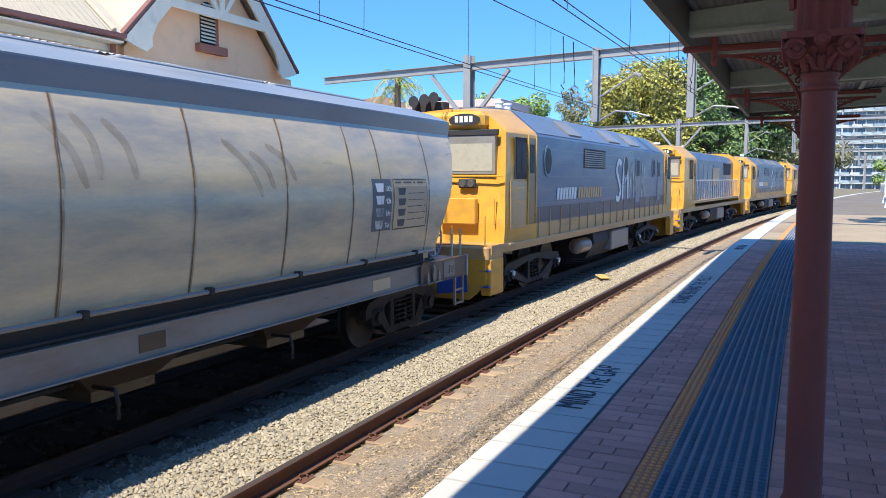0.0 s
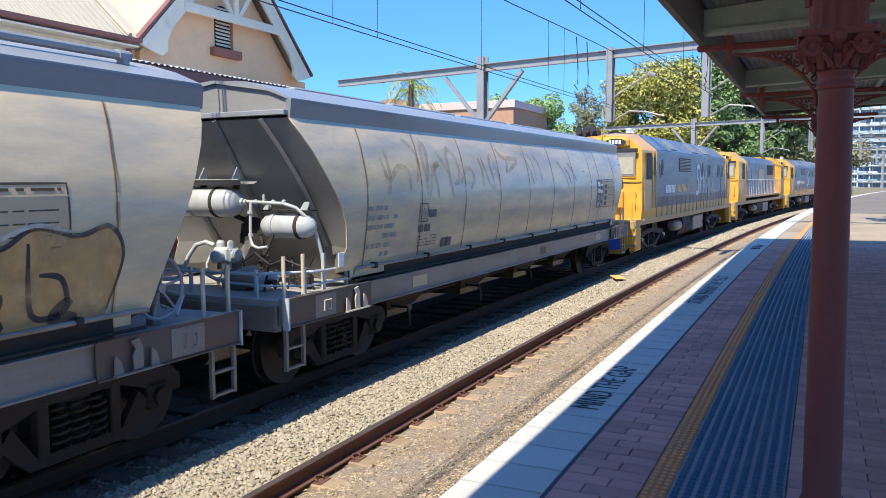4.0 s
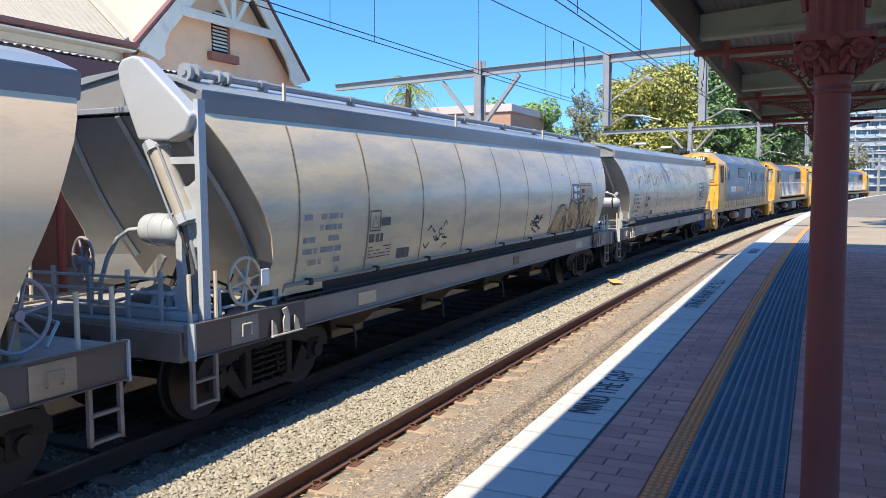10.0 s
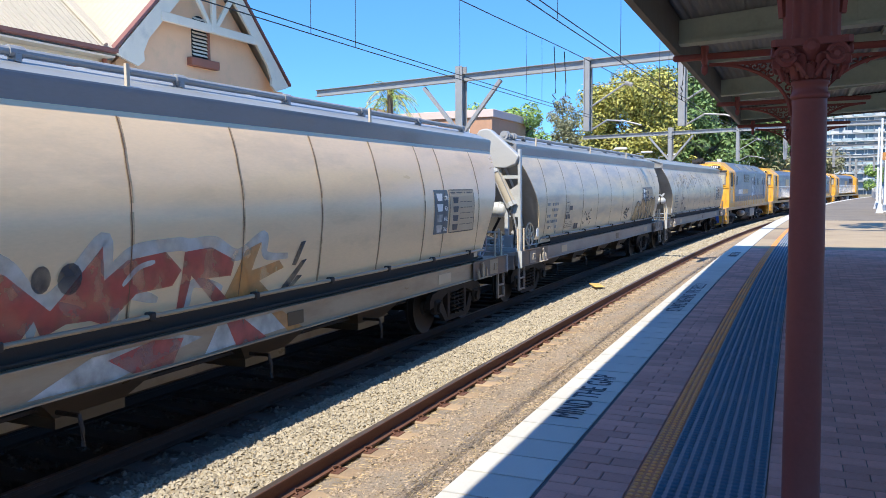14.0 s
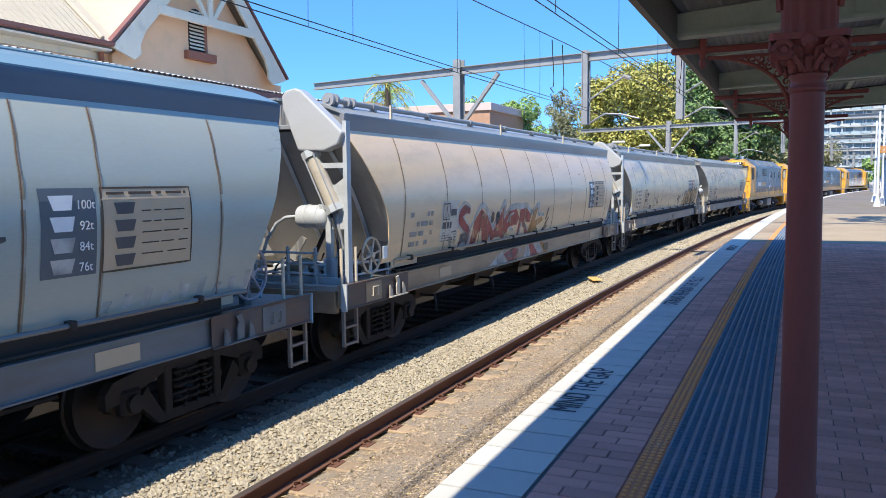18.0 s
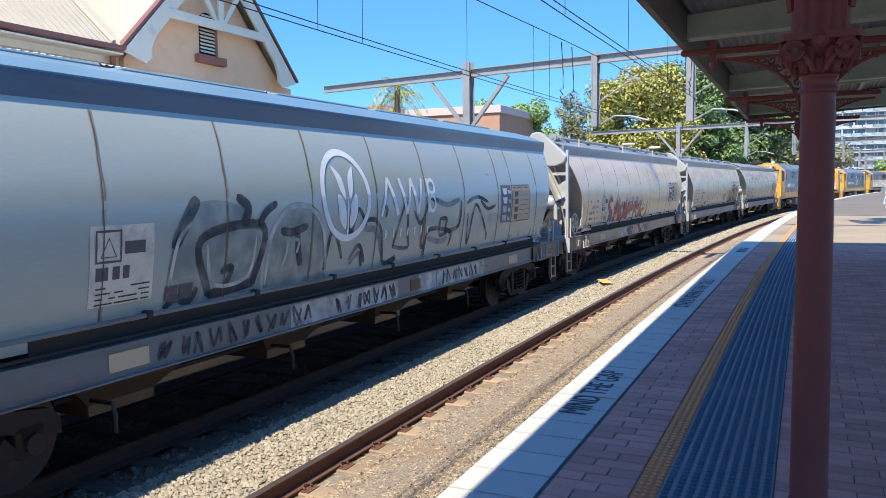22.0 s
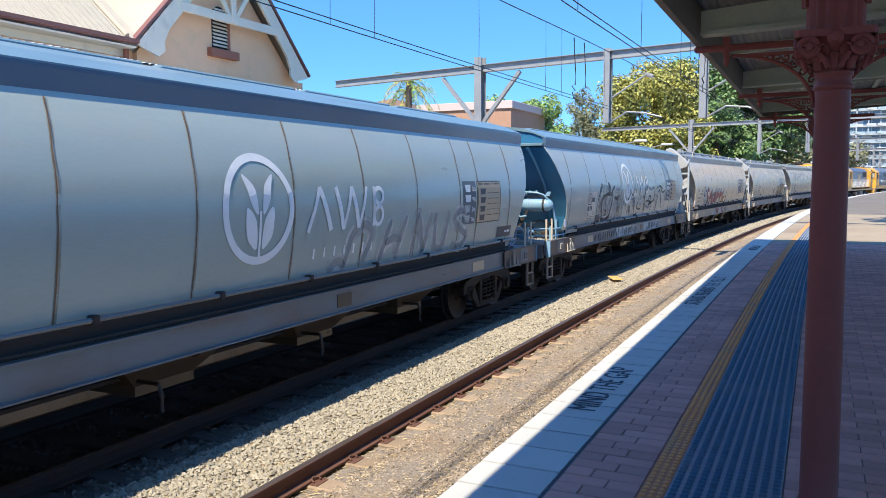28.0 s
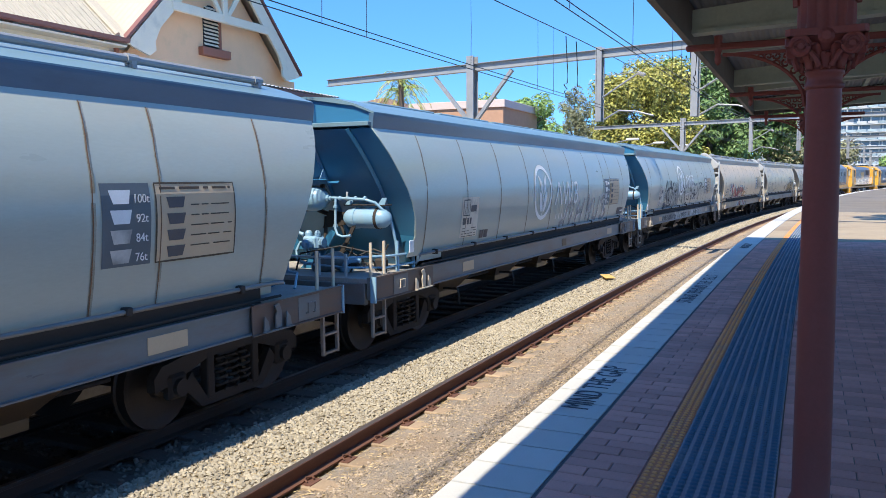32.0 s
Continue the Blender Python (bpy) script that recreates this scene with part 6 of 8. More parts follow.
for line in ([(8.72, 1.42), (8.95, 1.52), (9.12, 1.44)], [(9.10, 1.42), (9.22, 1.80), (9.50, 1.95), (9.72, 1.84), (9.62, 1.60), (9.48, 1.44)], [(9.98, 1.42), (10.08, 1.70), (10.22, 1.98)], [(10.08, 1.66), (10.32, 1.72), (10.55, 1.68)],
             [(10.42, 1.42), (10.50, 1.70), (10.66, 2.02)], [(10.88, 1.42), (10.95, 1.72), (11.02, 2.02), (11.20, 1.62), (11.26, 1.44), (11.36, 1.80), (11.44, 2.04)],
             [(11.62, 2.02), (11.62, 1.62), (11.76, 1.46), (11.96, 1.54), (12.06, 2.04)], [(12.78, 1.96), (12.50, 2.02), (12.30, 1.88), (12.62, 1.70), (12.84, 1.58), (12.62, 1.44), (12.28, 1.48)]):
    stroke(wg, line, 0.22, M["spray_silver"], 0.006, name="graffiti_fill")
    stroke(wg, line, 0.11, M["spray_shade"], 0.009)
slide_spray(wg, -0.30)
wagons.append(wg)
wg = hopper_wagon("pale blue bogie grain hopper wagon with load panels", M["w_teal"], M["w_roof_blue"], M["w_eave_blue"], M["w_end_blue"], M["w_sill_blue"], M["tank_blue"], roof_pipe=True, group=G, front_wheel=False)
data_panels(wg, 12.33 - HALF)
wagons.append(wg)
# sprayed panels along two sills
for n, y0, y1, m_ in ((3, 9.5, 11.5, "spray_pale"), (3, 5.6, 8.2, "spray_pale"), (3, 8.87, 9.46, "spray_pale")):
    part("sprayed_sill", box(1.416, 1.420, y0 - HALF, y1 - HALF, 0.90, 1.16), M[m_], wagons[n])
for n, y0, y1 in ((3, 9.7, 11.3), (3, 6.6, 8.1), (3, 3.6, 6.0)):
    rnd = random.Random(y0)
    y = y0 - HALF
    while y < y1 - HALF:
        pts = curve([(y + rnd.uniform(-0.05, 0.14), 1.03 + q_ * rnd.uniform(0.06, 0.11)) for q_ in (1, -1, 1, -1)], rnd.random() < 0.35)
        bm = bmesh.new()
        rows = []
        for i, (a, b) in enumerate(pts):
            p0, p1 = pts[max(i - 1, 0)], pts[min(i + 1, len(pts) - 1)]
            d = Vector((p1[0] - p0[0], p1[1] - p0[1]))
            d = d.normalized() if d.length > 1e-5 else Vector((1, 0))
            rows.append([bm.verts.new((1.4225, a - d.y * 0.02, b + d.x * 0.02)), bm.verts.new((1.4225, a + d.y * 0.02, b - d.x * 0.02))])
        for p0, p1 in zip(rows, rows[1:]):
            bm.faces.new((p0[0], p0[1], p1[1], p1[0]))
        y += 0.23
        part("sprayed_tag", bm, M["spray_dark"], wagons[n])

# ---- locomotives ----
M["l_yellow"] = paint("loco yellow paint", (0.72, 0.38, 0.055), (0.42, 0.22, 0.08), 0.45, gloss=0.15)
M["l_blue"] = paint("faded loco blue paint", (0.085, 0.125, 0.215), (0.19, 0.215, 0.25), 0.5, gloss=0.12)
M["l_navy"] = paint("dark navy loco paint", (0.018, 0.026, 0.068), (0.045, 0.045, 0.055), 0.35, gloss=0.05)
M["l_pale"] = paint("chalky loco roof paint", (0.135, 0.175, 0.245), (0.12, 0.14, 0.17), 0.45, gloss=0.10)
M["l_tan"] = paint("grimy ochre underframe", (0.55, 0.34, 0.14), (0.26, 0.16, 0.09), 0.4, gloss=0.1)
M["l_recess_shade"] = paint("brown door paint with recess shade in it", (0.30, 0.165, 0.055), (0.14, 0.09, 0.05), 0.5, gloss=0.05)
M["l_black"] = mat("black underframe paint", (0.03, 0.03, 0.035), 0.7, vary=0.3, scale=3, fine=40, bump=0.1)
M["glass"] = mat("dusty cab glass", (0.02, 0.022, 0.025), 0.45, vary=0.2, bump=0, spec=0.25)
M["blind"] = mat("pale cab window glass with blind", (0.46, 0.43, 0.34), 0.3, vary=0.1, bump=0)
M["chrome"] = mat("bright steel", (0.6, 0.6, 0.6), 0.3, 0.9, vary=0.1, bump=0)
M["l_blueplate"] = mat("bright blue pilot paint", (0.05, 0.12, 0.45), 0.4, vary=0.1, bump=0.03)

CS = [(1.42, 1.50), (1.44, 1.60), (1.44, 3.42), (1.40, 3.48), (0.80, 3.98), (0.60, 4.03), (0.0, 4.06)]


def full_section(y, shrink=1.0, cs=CS):
    r = [(x * shrink, z) for x, z in cs]
    return [(x, y, z) for x, z in r] + [(-x, y, z) for x, z in r[:-1][::-1]]


def loft(rows, cap=True):
    bm = bmesh.new()
    rs = [[bm.verts.new(p) for p in row] for row in rows]
    n = len(rs[0])
    for a, b in zip(rs, rs[1:]):
        for i in range(n):
            bm.faces.new((a[i], a[(i + 1) % n], b[(i + 1) % n], b[i]))
    if cap:
        bm.faces.new(rs[0])
        bm.faces.new(rs[-1])
    bmesh.ops.recalc_face_normals(bm, faces=bm.faces)
    return bm


def loco_cab(l, sgn, y_face, y_back, simple=False):
    """A full width yellow cab; sgn is the way that it faces."""
    f, b = y_face, y_back
    face = [(1.40, 1.22), (1.42, 1.60), (1.42, 2.55), (1.36, 3.42), (1.30, 3.50), (0.85, 3.86), (0.0, 3.92)]
    rows = []
    for t in (0.0, 1.0):
        src = face if t == 0 else [(1.44, 1.22), (1.445, 1.60), (1.445, 2.55), (1.445, 3.42), (1.40, 3.49), (0.80, 3.99), (0.0, 4.065)]
        row = []
        for x, z in src:
            lean = 0.0 if z < 2.6 else (0.18 * (z - 2.6) / 0.85 if z < 3.45 else 0.30)
            row.append((x, (f - sgn * lean) if t == 0 else b, z))
        rows.append(row + [(-x, y, z) for x, y, z in row[:-1][::-1]])
    cab = part("cab", loft(rows), M["l_yellow"], l, "yellow driver's cab")
    yf = f + sgn * 0.012
    # number board housing over the windscreen
    nb = part("number_board", box(-0.95, 0.95, min(f + sgn * 0.02, f - sgn * 0.35), max(f + sgn * 0.02, f - sgn * 0.35), 3.48, 3.84, 0.09), M["l_yellow"], cab, "yellow housing over the windscreen")
    part("number_panel", slab([(0.55 + 0.34 * math.cos(a), 3.67 + 0.12 * math.sin(a)) for a in [k * 6.2832 / 20 for k in range(20)]], yf + sgn * 0.012, yf + sgn * 0.03, "y"), M["l_black"], nb, "black oval number panel")
    for k in range(4):
        part("number_bar", box(0.345 + k * 0.105, 0.415 + k * 0.105, min(yf + sgn * 0.03, yf + sgn * 0.036), max(yf + sgn * 0.03, yf + sgn * 0.036), 3.62, 3.74), M["mark_white"], nb)
    for x0, x1 in ((0.06, 1.18), (-1.18, -0.06)):
        fr = part("windscreen", slab([(x0, 2.60), (x1, 2.60), (x1, 3.45), (x0, 3.45)], f - sgn * 0.15, f - sgn * 0.035, "y"), M["w_end_grey"], cab, "grey windscreen frame", m=Matrix.Translation((0, -sgn * 0.005, 0)))
        part("pane", slab([(x0 + 0.05, 2.66), (x1 - 0.06, 2.66), (x1 - 0.06, 3.20), (x0 + 0.05, 3.20)], f - sgn * 0.04, f - sgn * 0.027, "y"), M["blind"], fr, "dusty windscreen pane")
    # black strip standing in for the shade in the gap under the yellow housing
    part("visor", box(-1.24, 1.24, min(f - sgn * 0.10, f - sgn * 0.02), max(f - sgn * 0.10, f - sgn * 0.02), 3.36, 3.475, 0.01), M["l_black"], cab, "black strip painted as the shade under the housing")
    part("nose_band", box(-1.38, 1.38, min(yf, yf + sgn * 0.03), max(yf, yf + sgn * 0.03), 2.54, 2.58, 0.008), M["l_yellow"], cab)
    hl = part("headlight", box(0.42, 0.80, min(yf - sgn * 0.03, yf + sgn * 0.03), max(yf - sgn * 0.03, yf + sgn * 0.03), 2.32, 2.50, 0.02), M["l_black"], cab, "twin headlight")
    for x in (0.52, 0.70):
        part("lens", rod((x, yf + sgn * 0.02, 2.41), (x, yf + sgn * 0.045, 2.41), 0.07, n=14), M["chrome"], hl)
    part("nose_locker", box(0.05, 0.85, min(yf, yf + sgn * 0.16), max(yf, yf + sgn * 0.16), 1.60, 2.12, 0.02), M["l_yellow"], cab, "yellow nose locker door")
    for x in (0.0, 1.22):
        part("grab_rail", pipe([(x, yf, 2.15), (x, yf + sgn * 0.06, 2.12), (x, yf + sgn * 0.06, 1.62), (x, yf, 1.60)], 0.014, 6), M["l_yellow"], cab)
    # side door and window
    y0, y1 = sorted((b + sgn * 0.10, b + sgn * 0.55))
    for k in (-1, 1):
        a0, a1 = sorted((k * 1.435, k * 1.455))
        # the door isn't set in: a recess's shade is put into its brown
        part("cab_door", box(a0, a1, y0, y1, 1.55, 3.36, 0.006), M["l_recess_shade"], cab, "brown cab door, painted dark as a shaded recess")
        part("door_post", box(min(k * 1.44, k * 1.475), max(k * 1.44, k * 1.475), y0 - 0.035, y0 + 0.005, 1.55, 3.40, 0.006), M["l_yellow"], cab)
        part("door_post", box(min(k * 1.44, k * 1.475), max(k * 1.44, k * 1.475), y1 - 0.005, y1 + 0.035, 1.55, 3.40, 0.006), M["l_yellow"], cab)
        part("side_panel", box(min(k * 1.435, k * 1.449), max(k * 1.435, k * 1.449), min(b + sgn * 0.60, b + sgn * 1.55), max(b + sgn * 0.60, b + sgn * 1.55), 1.50, 2.46, 0.005), M["l_tan"], cab, "grimy ribbed cab side")
        part("door_pane", box(min(k * 1.45, k * 1.462), max(k * 1.45, k * 1.462), y0 + 0.09, y1 - 0.09, 2.62, 3.22), M["glass"], cab)
        w0, w1 = sorted((b + sgn * 0.65, b + sgn * 1.30))
        sw = part("side_window", box(min(k * 1.43, k * 1.458), max(k * 1.43, k * 1.458), w0, w1, 2.50, 3.34, 0.008), M["l_black"], cab, "black framed side window")
        part("pane", box(min(k * 1.45, k * 1.464), max(k * 1.45, k * 1.464), w0 + 0.05, (w0 + w1) / 2 - 0.02, 2.62, 3.24), M["glass"], sw)
        part("pane", box(min(k * 1.45, k * 1.464), max(k * 1.45, k * 1.464), (w0 + w1) / 2 + 0.02, w1 - 0.05, 2.62, 3.24), M["glass"], sw)
        for z in (2.02, 2.30):
            part("side_rib", box(min(k * 1.44, k * 1.462), max(k * 1.44, k * 1.462), b + sgn * 0.7 if sgn > 0 else w0, w1 if sgn > 0 else b + sgn * 0.7, z, z + 0.04), M["l_yellow"], cab)
    # horns and lamps on the roof
    part("horn_bracket", box(-0.9, -0.15, min(f - sgn * 0.75, f - sgn * 0.45), max(f - sgn * 0.75, f - sgn * 0.45), 3.84, 4.10, 0.02), M["l_black"], cab)
    for i, x in enumerate((-0.75, -0.50, -0.28)):
        part("air_horn", lathe([(0.04, 0), (0.05, 0.12), (0.07, 0.22), (0.12, 0.30)], 12, Matrix.Translation((x, f - sgn * 0.55, 4.10 + 0.03 * i)) @ Matrix.Rotation(radians(-90 * sgn), 4, "X")), M["l_black"], cab, "black air horn")
    # pilot, steps and coupling
    p0, p1 = sorted((f + sgn * 0.02, f + sgn * 0.80))
    part("headstock", box(-1.40, 1.40, p0, p1, 0.95, 1.22, 0.03), M["l_tan"], l, "grimy end platform")
    pil = part("pilot", slab([(-1.35, 0.98), (1.35, 0.98), (1.35, 0.50), (1.0, 0.20), (-1.0, 0.20), (-1.35, 0.50)], f + sgn * 0.70, f + sgn * 0.82, "y"), M["l_yellow"], l, "yellow pilot plate")
    part("pilot_panel", slab([(0.35, 0.90), (0.95, 0.90), (1.0, 0.35), (0.35, 0.28)], f + sgn * 0.822, f + sgn * 0.84, "y"), M["l_blueplate"], pil)
    for k in (-1, 1):
        a0, a1 = sorted((k * 1.22, k * 1.42))
        s0, s1 = sorted((f + sgn * 0.05, f + sgn * 0.72))
        part("step_box", box(a0, a1, s0, s1, 0.28, 0.98, 0.02), M["l_yellow"], l, "yellow step side")
        for z in (0.45, 0.75):
            part("step", box(a0, a1 + 0.01, s1 if sgn > 0 else s0 - 0.10, s1 + 0.10 if sgn > 0 else s0, z, z + 0.03), M["l_blueplate"], l)
    cp = bmesh.new()
    add_box(cp, -0.12, 0.12, min(f + sgn * 0.7, f + sgn * 1.28), max(f + sgn * 0.7, f + sgn * 1.28), 0.76, 1.0, 0.04)
    part("coupler", cp, M["l_black"], l)
    hr = bmesh.new()
    for x in (-1.3, -0.6, 0.6, 1.3):
        add_rod(hr, (x, f + sgn * 0.72, 1.22), (x, f + sgn * 0.72, 1.80 if abs(x) > 1 else 1.60), 0.018, n=6)
    part("end_rail", hr, M["l_yellow"], l, "yellow end handrails")
    return cab


def black_bogie():
    """The loco bogies share one blackened frame."""
    if "black_bogie" not in mesh_store:
        me = mesh_store[("bogie", True, 3)][0].copy()
        me.materials.clear()
        me.materials.append(M["l_black"])
        mesh_store["black_bogie"] = me
    return mesh_store["black_bogie"]


def loco_underneath(l, half):
    fr = part("side_frame", slab([(-half + 0.2, 1.06), (half - 0.2, 1.06), (half - 0.2, 1.24), (-half + 0.2, 1.24)], -1.42, 1.42, "x"), M["l_tan"], l, "ochre sill band")
    part("fuel_tank", slab([(-1.25, 1.0), (-1.30, 0.75), (-1.05, 0.30), (1.05, 0.30), (1.30, 0.75), (1.25, 1.0)], -1.9, 2.0, "y"), M["l_black"], l, "dark fuel tank")
    part("tank_box", box(1.10, 1.36, -0.2, 1.9, 0.42, 0.98, 0.03), M["w_end_grey"], l, "grey battery box")
    part("air_tank", capsule(1.2, 0.2), M["w_sill_grey"], l, m=Matrix.Translation((1.12, -2.6, 0.72)) @ Matrix.Rotation(radians(90), 4, "X"), smooth=40)
    for sgn in (-1, 1):
        b = bogie(l, sgn * (half - 3.6), r=0.51, base=1.55, axles=(-1, 0, 1), heavy=True, label="black three axle loco bogie")
        b.data = black_bogie()
        for a in (-1.55, 0, 1.55):
            for k in (-1, 1):
                part("axle_cap", rod((k * 1.10, a, 0.51), (k * 1.18, a, 0.51), 0.055, n=12), M["mark_white"] if k > 0 and a != 0 else M["l_black"], b)


def streamlined_loco(label):
    """A full bodied diesel with a cab at each end."""
    l = thing("diesel_locomotive", label, "locomotive", None, "locomotives of the passing train")
    H = 9.75
    f = 8.88
    part("body", loft([full_section(-f + 1.75), full_section(f - 1.75)]), M["l_blue"], l, "faded blue side with ribbed panels")
    loco_cab(l, -1, -f, -f + 1.76)
    loco_cab(l, 1, f, f - 1.76)
    part("roof_cap", slab([(-0.62, 4.02), (-0.80, 3.985), (-0.6, 4.05), (0, 4.10), (0.6, 4.05), (0.80, 3.985), (0.62, 4.02), (0, 4.06)], -f + 1.8, f - 1.8, "y"), M["l_pale"], l, "chalky roof")
    for k in (-1, 1):
        for z in (1.95, 2.25, 2.55, 2.85, 3.15):
            a0, a1 = sorted((k * 1.438, k * 1.452))
            part("side_rib", box(a0, a1, -f + 1.95, f - 2.0, z, z + 0.022), M["l_pale"], l, "pale rubbing strip")
        # the band of posts over the sill
        part("lower_band", box(min(k * 1.40, k * 1.425), max(k * 1.40, k * 1.425), -f + 1.7, f - 1.7, 1.22, 1.42), M["l_tan"], l, "ochre lower band")
        part("band_stripe", box(min(k * 1.425, k * 1.430), max(k * 1.425, k * 1.430), -f + 1.7, f - 1.7, 1.40, 1.60), M["l_tan"], l)
        part("sill_line", box(min(k * 1.42, k * 1.458), max(k * 1.42, k * 1.458), -f + 0.2, f - 0.2, 1.195, 1.225), M["mark_tan"], l, "pale line along the sill")
        part("navy_band", box(min(k * 1.44, k * 1.4445), max(k * 1.44, k * 1.4445), -f + 1.78, f - 1.78, 1.58, 1.90), M["l_navy"], l, "dark navy lower side")
        part("roof_slope", slab([(k * 1.40, 3.485), (k * 0.80, 3.985), (k * 0.803, 3.992), (k * 1.406, 3.49)], -f + 1.9, f - 1.9, "y"), M["l_pale"], l, "pale blue roof slope")
        y = -f + 1.9
        while y < f - 1.9:
            part("band_post", box(min(k * 1.40, k * 1.455), max(k * 1.40, k * 1.455), y, y + 0.03, 1.20, 1.86), M["l_tan"], l)
            y += 0.78
    g = part("intake_grille", box(1.440, 1.458, -3.55, -1.45, 2.78, 3.28, 0.006), M["l_black"], l, "black intake grille")
    for i in range(8):
        part("grille_slat", box(1.457, 1.468, -3.5, -1.5, 2.82 + i * 0.055, 2.845 + i * 0.055), M["w_end_grey"], g)
    for y in (-6.4, 1.0, 5.2):
        part("porthole", slab([(y + 0.28 * math.cos(a), 2.90 + 0.36 * math.sin(a)) for a in [k * 6.2832 / 18 for k in range(18)]], 1.44, 1.462, "x"), M["l_pale"], l, "oval side window")
        part("porthole_pane", slab([(y + 0.21 * math.cos(a), 2.90 + 0.29 * math.sin(a)) for a in [k * 6.2832 / 18 for k in range(18)]], 1.462, 1.468, "x"), M["glass"], l)
    for y0, y1, z0, z1 in ((2.4, 3.0, 1.75, 3.2), (5.9, 6.4, 1.75, 3.2)):
        d = part("side_door", box(1.44, 1.456, y0, y1, z0, z1, 0.005), M["l_pale"], l, "faded side door")
        part("door_pane", box(1.456, 1.462, y0 + 0.1, y1 - 0.1, z1 - 0.6, z1 - 0.1), M["glass"], d)
    # company name as plain shapes: a white run and a gold run
    for y0, y1, m_ in ((-5.75, -4.2, "mark_white"), (-4.05, -1.9, "l_tan")):
        y = y0
        while y < y1 - 0.1:
            part("name_bar", slab([(y, 2.02), (y + 0.17, 2.02), (y + 0.22, 2.30), (y + 0.05, 2.30)], 1.453, 1.458, "x"), M[m_], l)
            y += 0.225
    # swollen sprayed shapes, half washed off
    for pts, m_ in (([(0.42, 2.95), (0.10, 3.02), (-0.12, 2.76), (0.12, 2.48), (0.36, 2.20), (0.16, 1.92), (-0.18, 1.95)], "mark_white"), ([(0.62, 1.90), (0.66, 2.45), (0.78, 2.98), (0.98, 2.50), (1.16, 2.98), (1.30, 2.45), (1.32, 1.90)], "mark_white"),
                    ([(1.56, 1.90), (1.66, 2.50), (1.86, 3.00), (2.06, 2.50), (2.12, 1.90)], "spray_pale"), ([(2.92, 2.80), (2.66, 3.0), (2.42, 2.72), (2.40, 2.20), (2.62, 1.92), (2.92, 2.05)], "spray_pale"), ([(3.35, 3.0), (3.30, 2.4), (3.34, 1.9)], "spray_pale"), ([(3.80, 2.95), (3.45, 2.45), (3.86, 1.92)], "spray_pale")):
        c = curve(pts, False, 5)
        bm = bmesh.new()
        rows = []
        for n_, (a, b) in enumerate(c):
            p0, p1 = c[max(n_ - 1, 0)], c[min(n_ + 1, len(c) - 1)]
            d = Vector((p1[0] - p0[0], p1[1] - p0[1])).normalized()
            rows.append([bm.verts.new((1.4555, a - d.y * 0.085, b + d.x * 0.085)), bm.verts.new((1.4555, a + d.y * 0.085, b - d.x * 0.085))])
        for p0, p1 in zip(rows, rows[1:]):
            bm.faces.new((p0[0], p0[1], p1[1], p1[0]))
        bmesh.ops.recalc_face_normals(bm, faces=bm.faces)
        part("graffiti_fill", bm, M[m_], l)
    # roof slope hatches
    for y0, y1 in ((-0.6, 0.7), (2.0, 3.4), (-4.5, -3.4)):
        part("roof_hatch", slab([(1.33, 3.56), (0.92, 3.90), (0.94, 3.925), (1.35, 3.585)], y0, y1, "y"), M["w_end_grey"], l, "grey hatch on the roof slope")
    for y in (-6.6, -6.1):
        part("roof_vent", lathe([(0.09, 4.02), (0.09, 4.18), (0.11, 4.19), (0.11, 4.24)], 10, Matrix.Translation((0.35, y, 0))), M["mark_white"], l)
    loco_underneath(l, H)
    return l


def hood_loco(label):
    """A diesel with one cab at its rear, a hood and railed walkways."""
    l = thing("diesel_locomotive", label, "locomotive", None, "locomotives of the passing train")
    f = 9.2
    loco_cab(l, -1, -f, -f + 2.3)
    loco_cab(l, 1, f, f - 2.3)
    hood = [(1.05, 1.50), (1.05, 3.45), (0.85, 3.75), (0.5, 3.88), (0.0, 3.92)]
    part("hood", loft([full_section(-f + 2.29, 1, hood), full_section(f - 2.29, 1, hood)]), M["l_blue"], l, "faded blue engine hood")
    part("deck", box(-1.42, 1.42, -f + 2.29, f - 2.29, 1.40, 1.50), M["l_tan"], l, "walkway deck")
    for y in (-5.5, -4.2, -2.9, -1.6, 0.0, 1.4, 2.8, 4.2):
        part("hood_door", box(1.05, 1.066, y, y + 1.1, 1.65, 3.25, 0.006), M["l_pale"] if y < 0 else M["l_blue"], l, "hood door")
    part("radiator_grille", box(1.05, 1.075, 3.2, 5.8, 2.75, 3.4, 0.006), M["l_black"], l)
    part("sprayed_panel", box(1.067, 1.072, -0.2, 1.8, 2.2, 3.1), M["l_tan"], l, "sprayed orange panel")
    for k in (-1, 1):
        for y in [-6.7 + i * 0.62 for i in range(22)]:
            part("railing_post", rod((k * 1.38, y, 1.48), (k * 1.38, y, 2.45), 0.020, n=6), M["mark_white"], l, "pale railing post")
        part("railing", rod((k * 1.38, -6.8, 2.45), (k * 1.38, 6.6, 2.45), 0.022, n=6), M["mark_white"], l, "pale railing")
    loco_underneath(l, 10.0)
    return l


locos = [streamlined_loco("yellow and faded blue double cab diesel locomotive with graffiti"),
         hood_loco("yellow and blue hood diesel locomotive with white railings"),
         streamlined_loco("grey blue and yellow double cab diesel locomotive"),
         hood_loco("blue and yellow leading diesel locomotive")]


# ---- how the train runs: place of the first wagon's rear end along the line ----
def run(t):
    return 7.546e-05 * t ** 3 - 7.3654e-03 * t ** 2 + 2.64657 * t - 3.4017


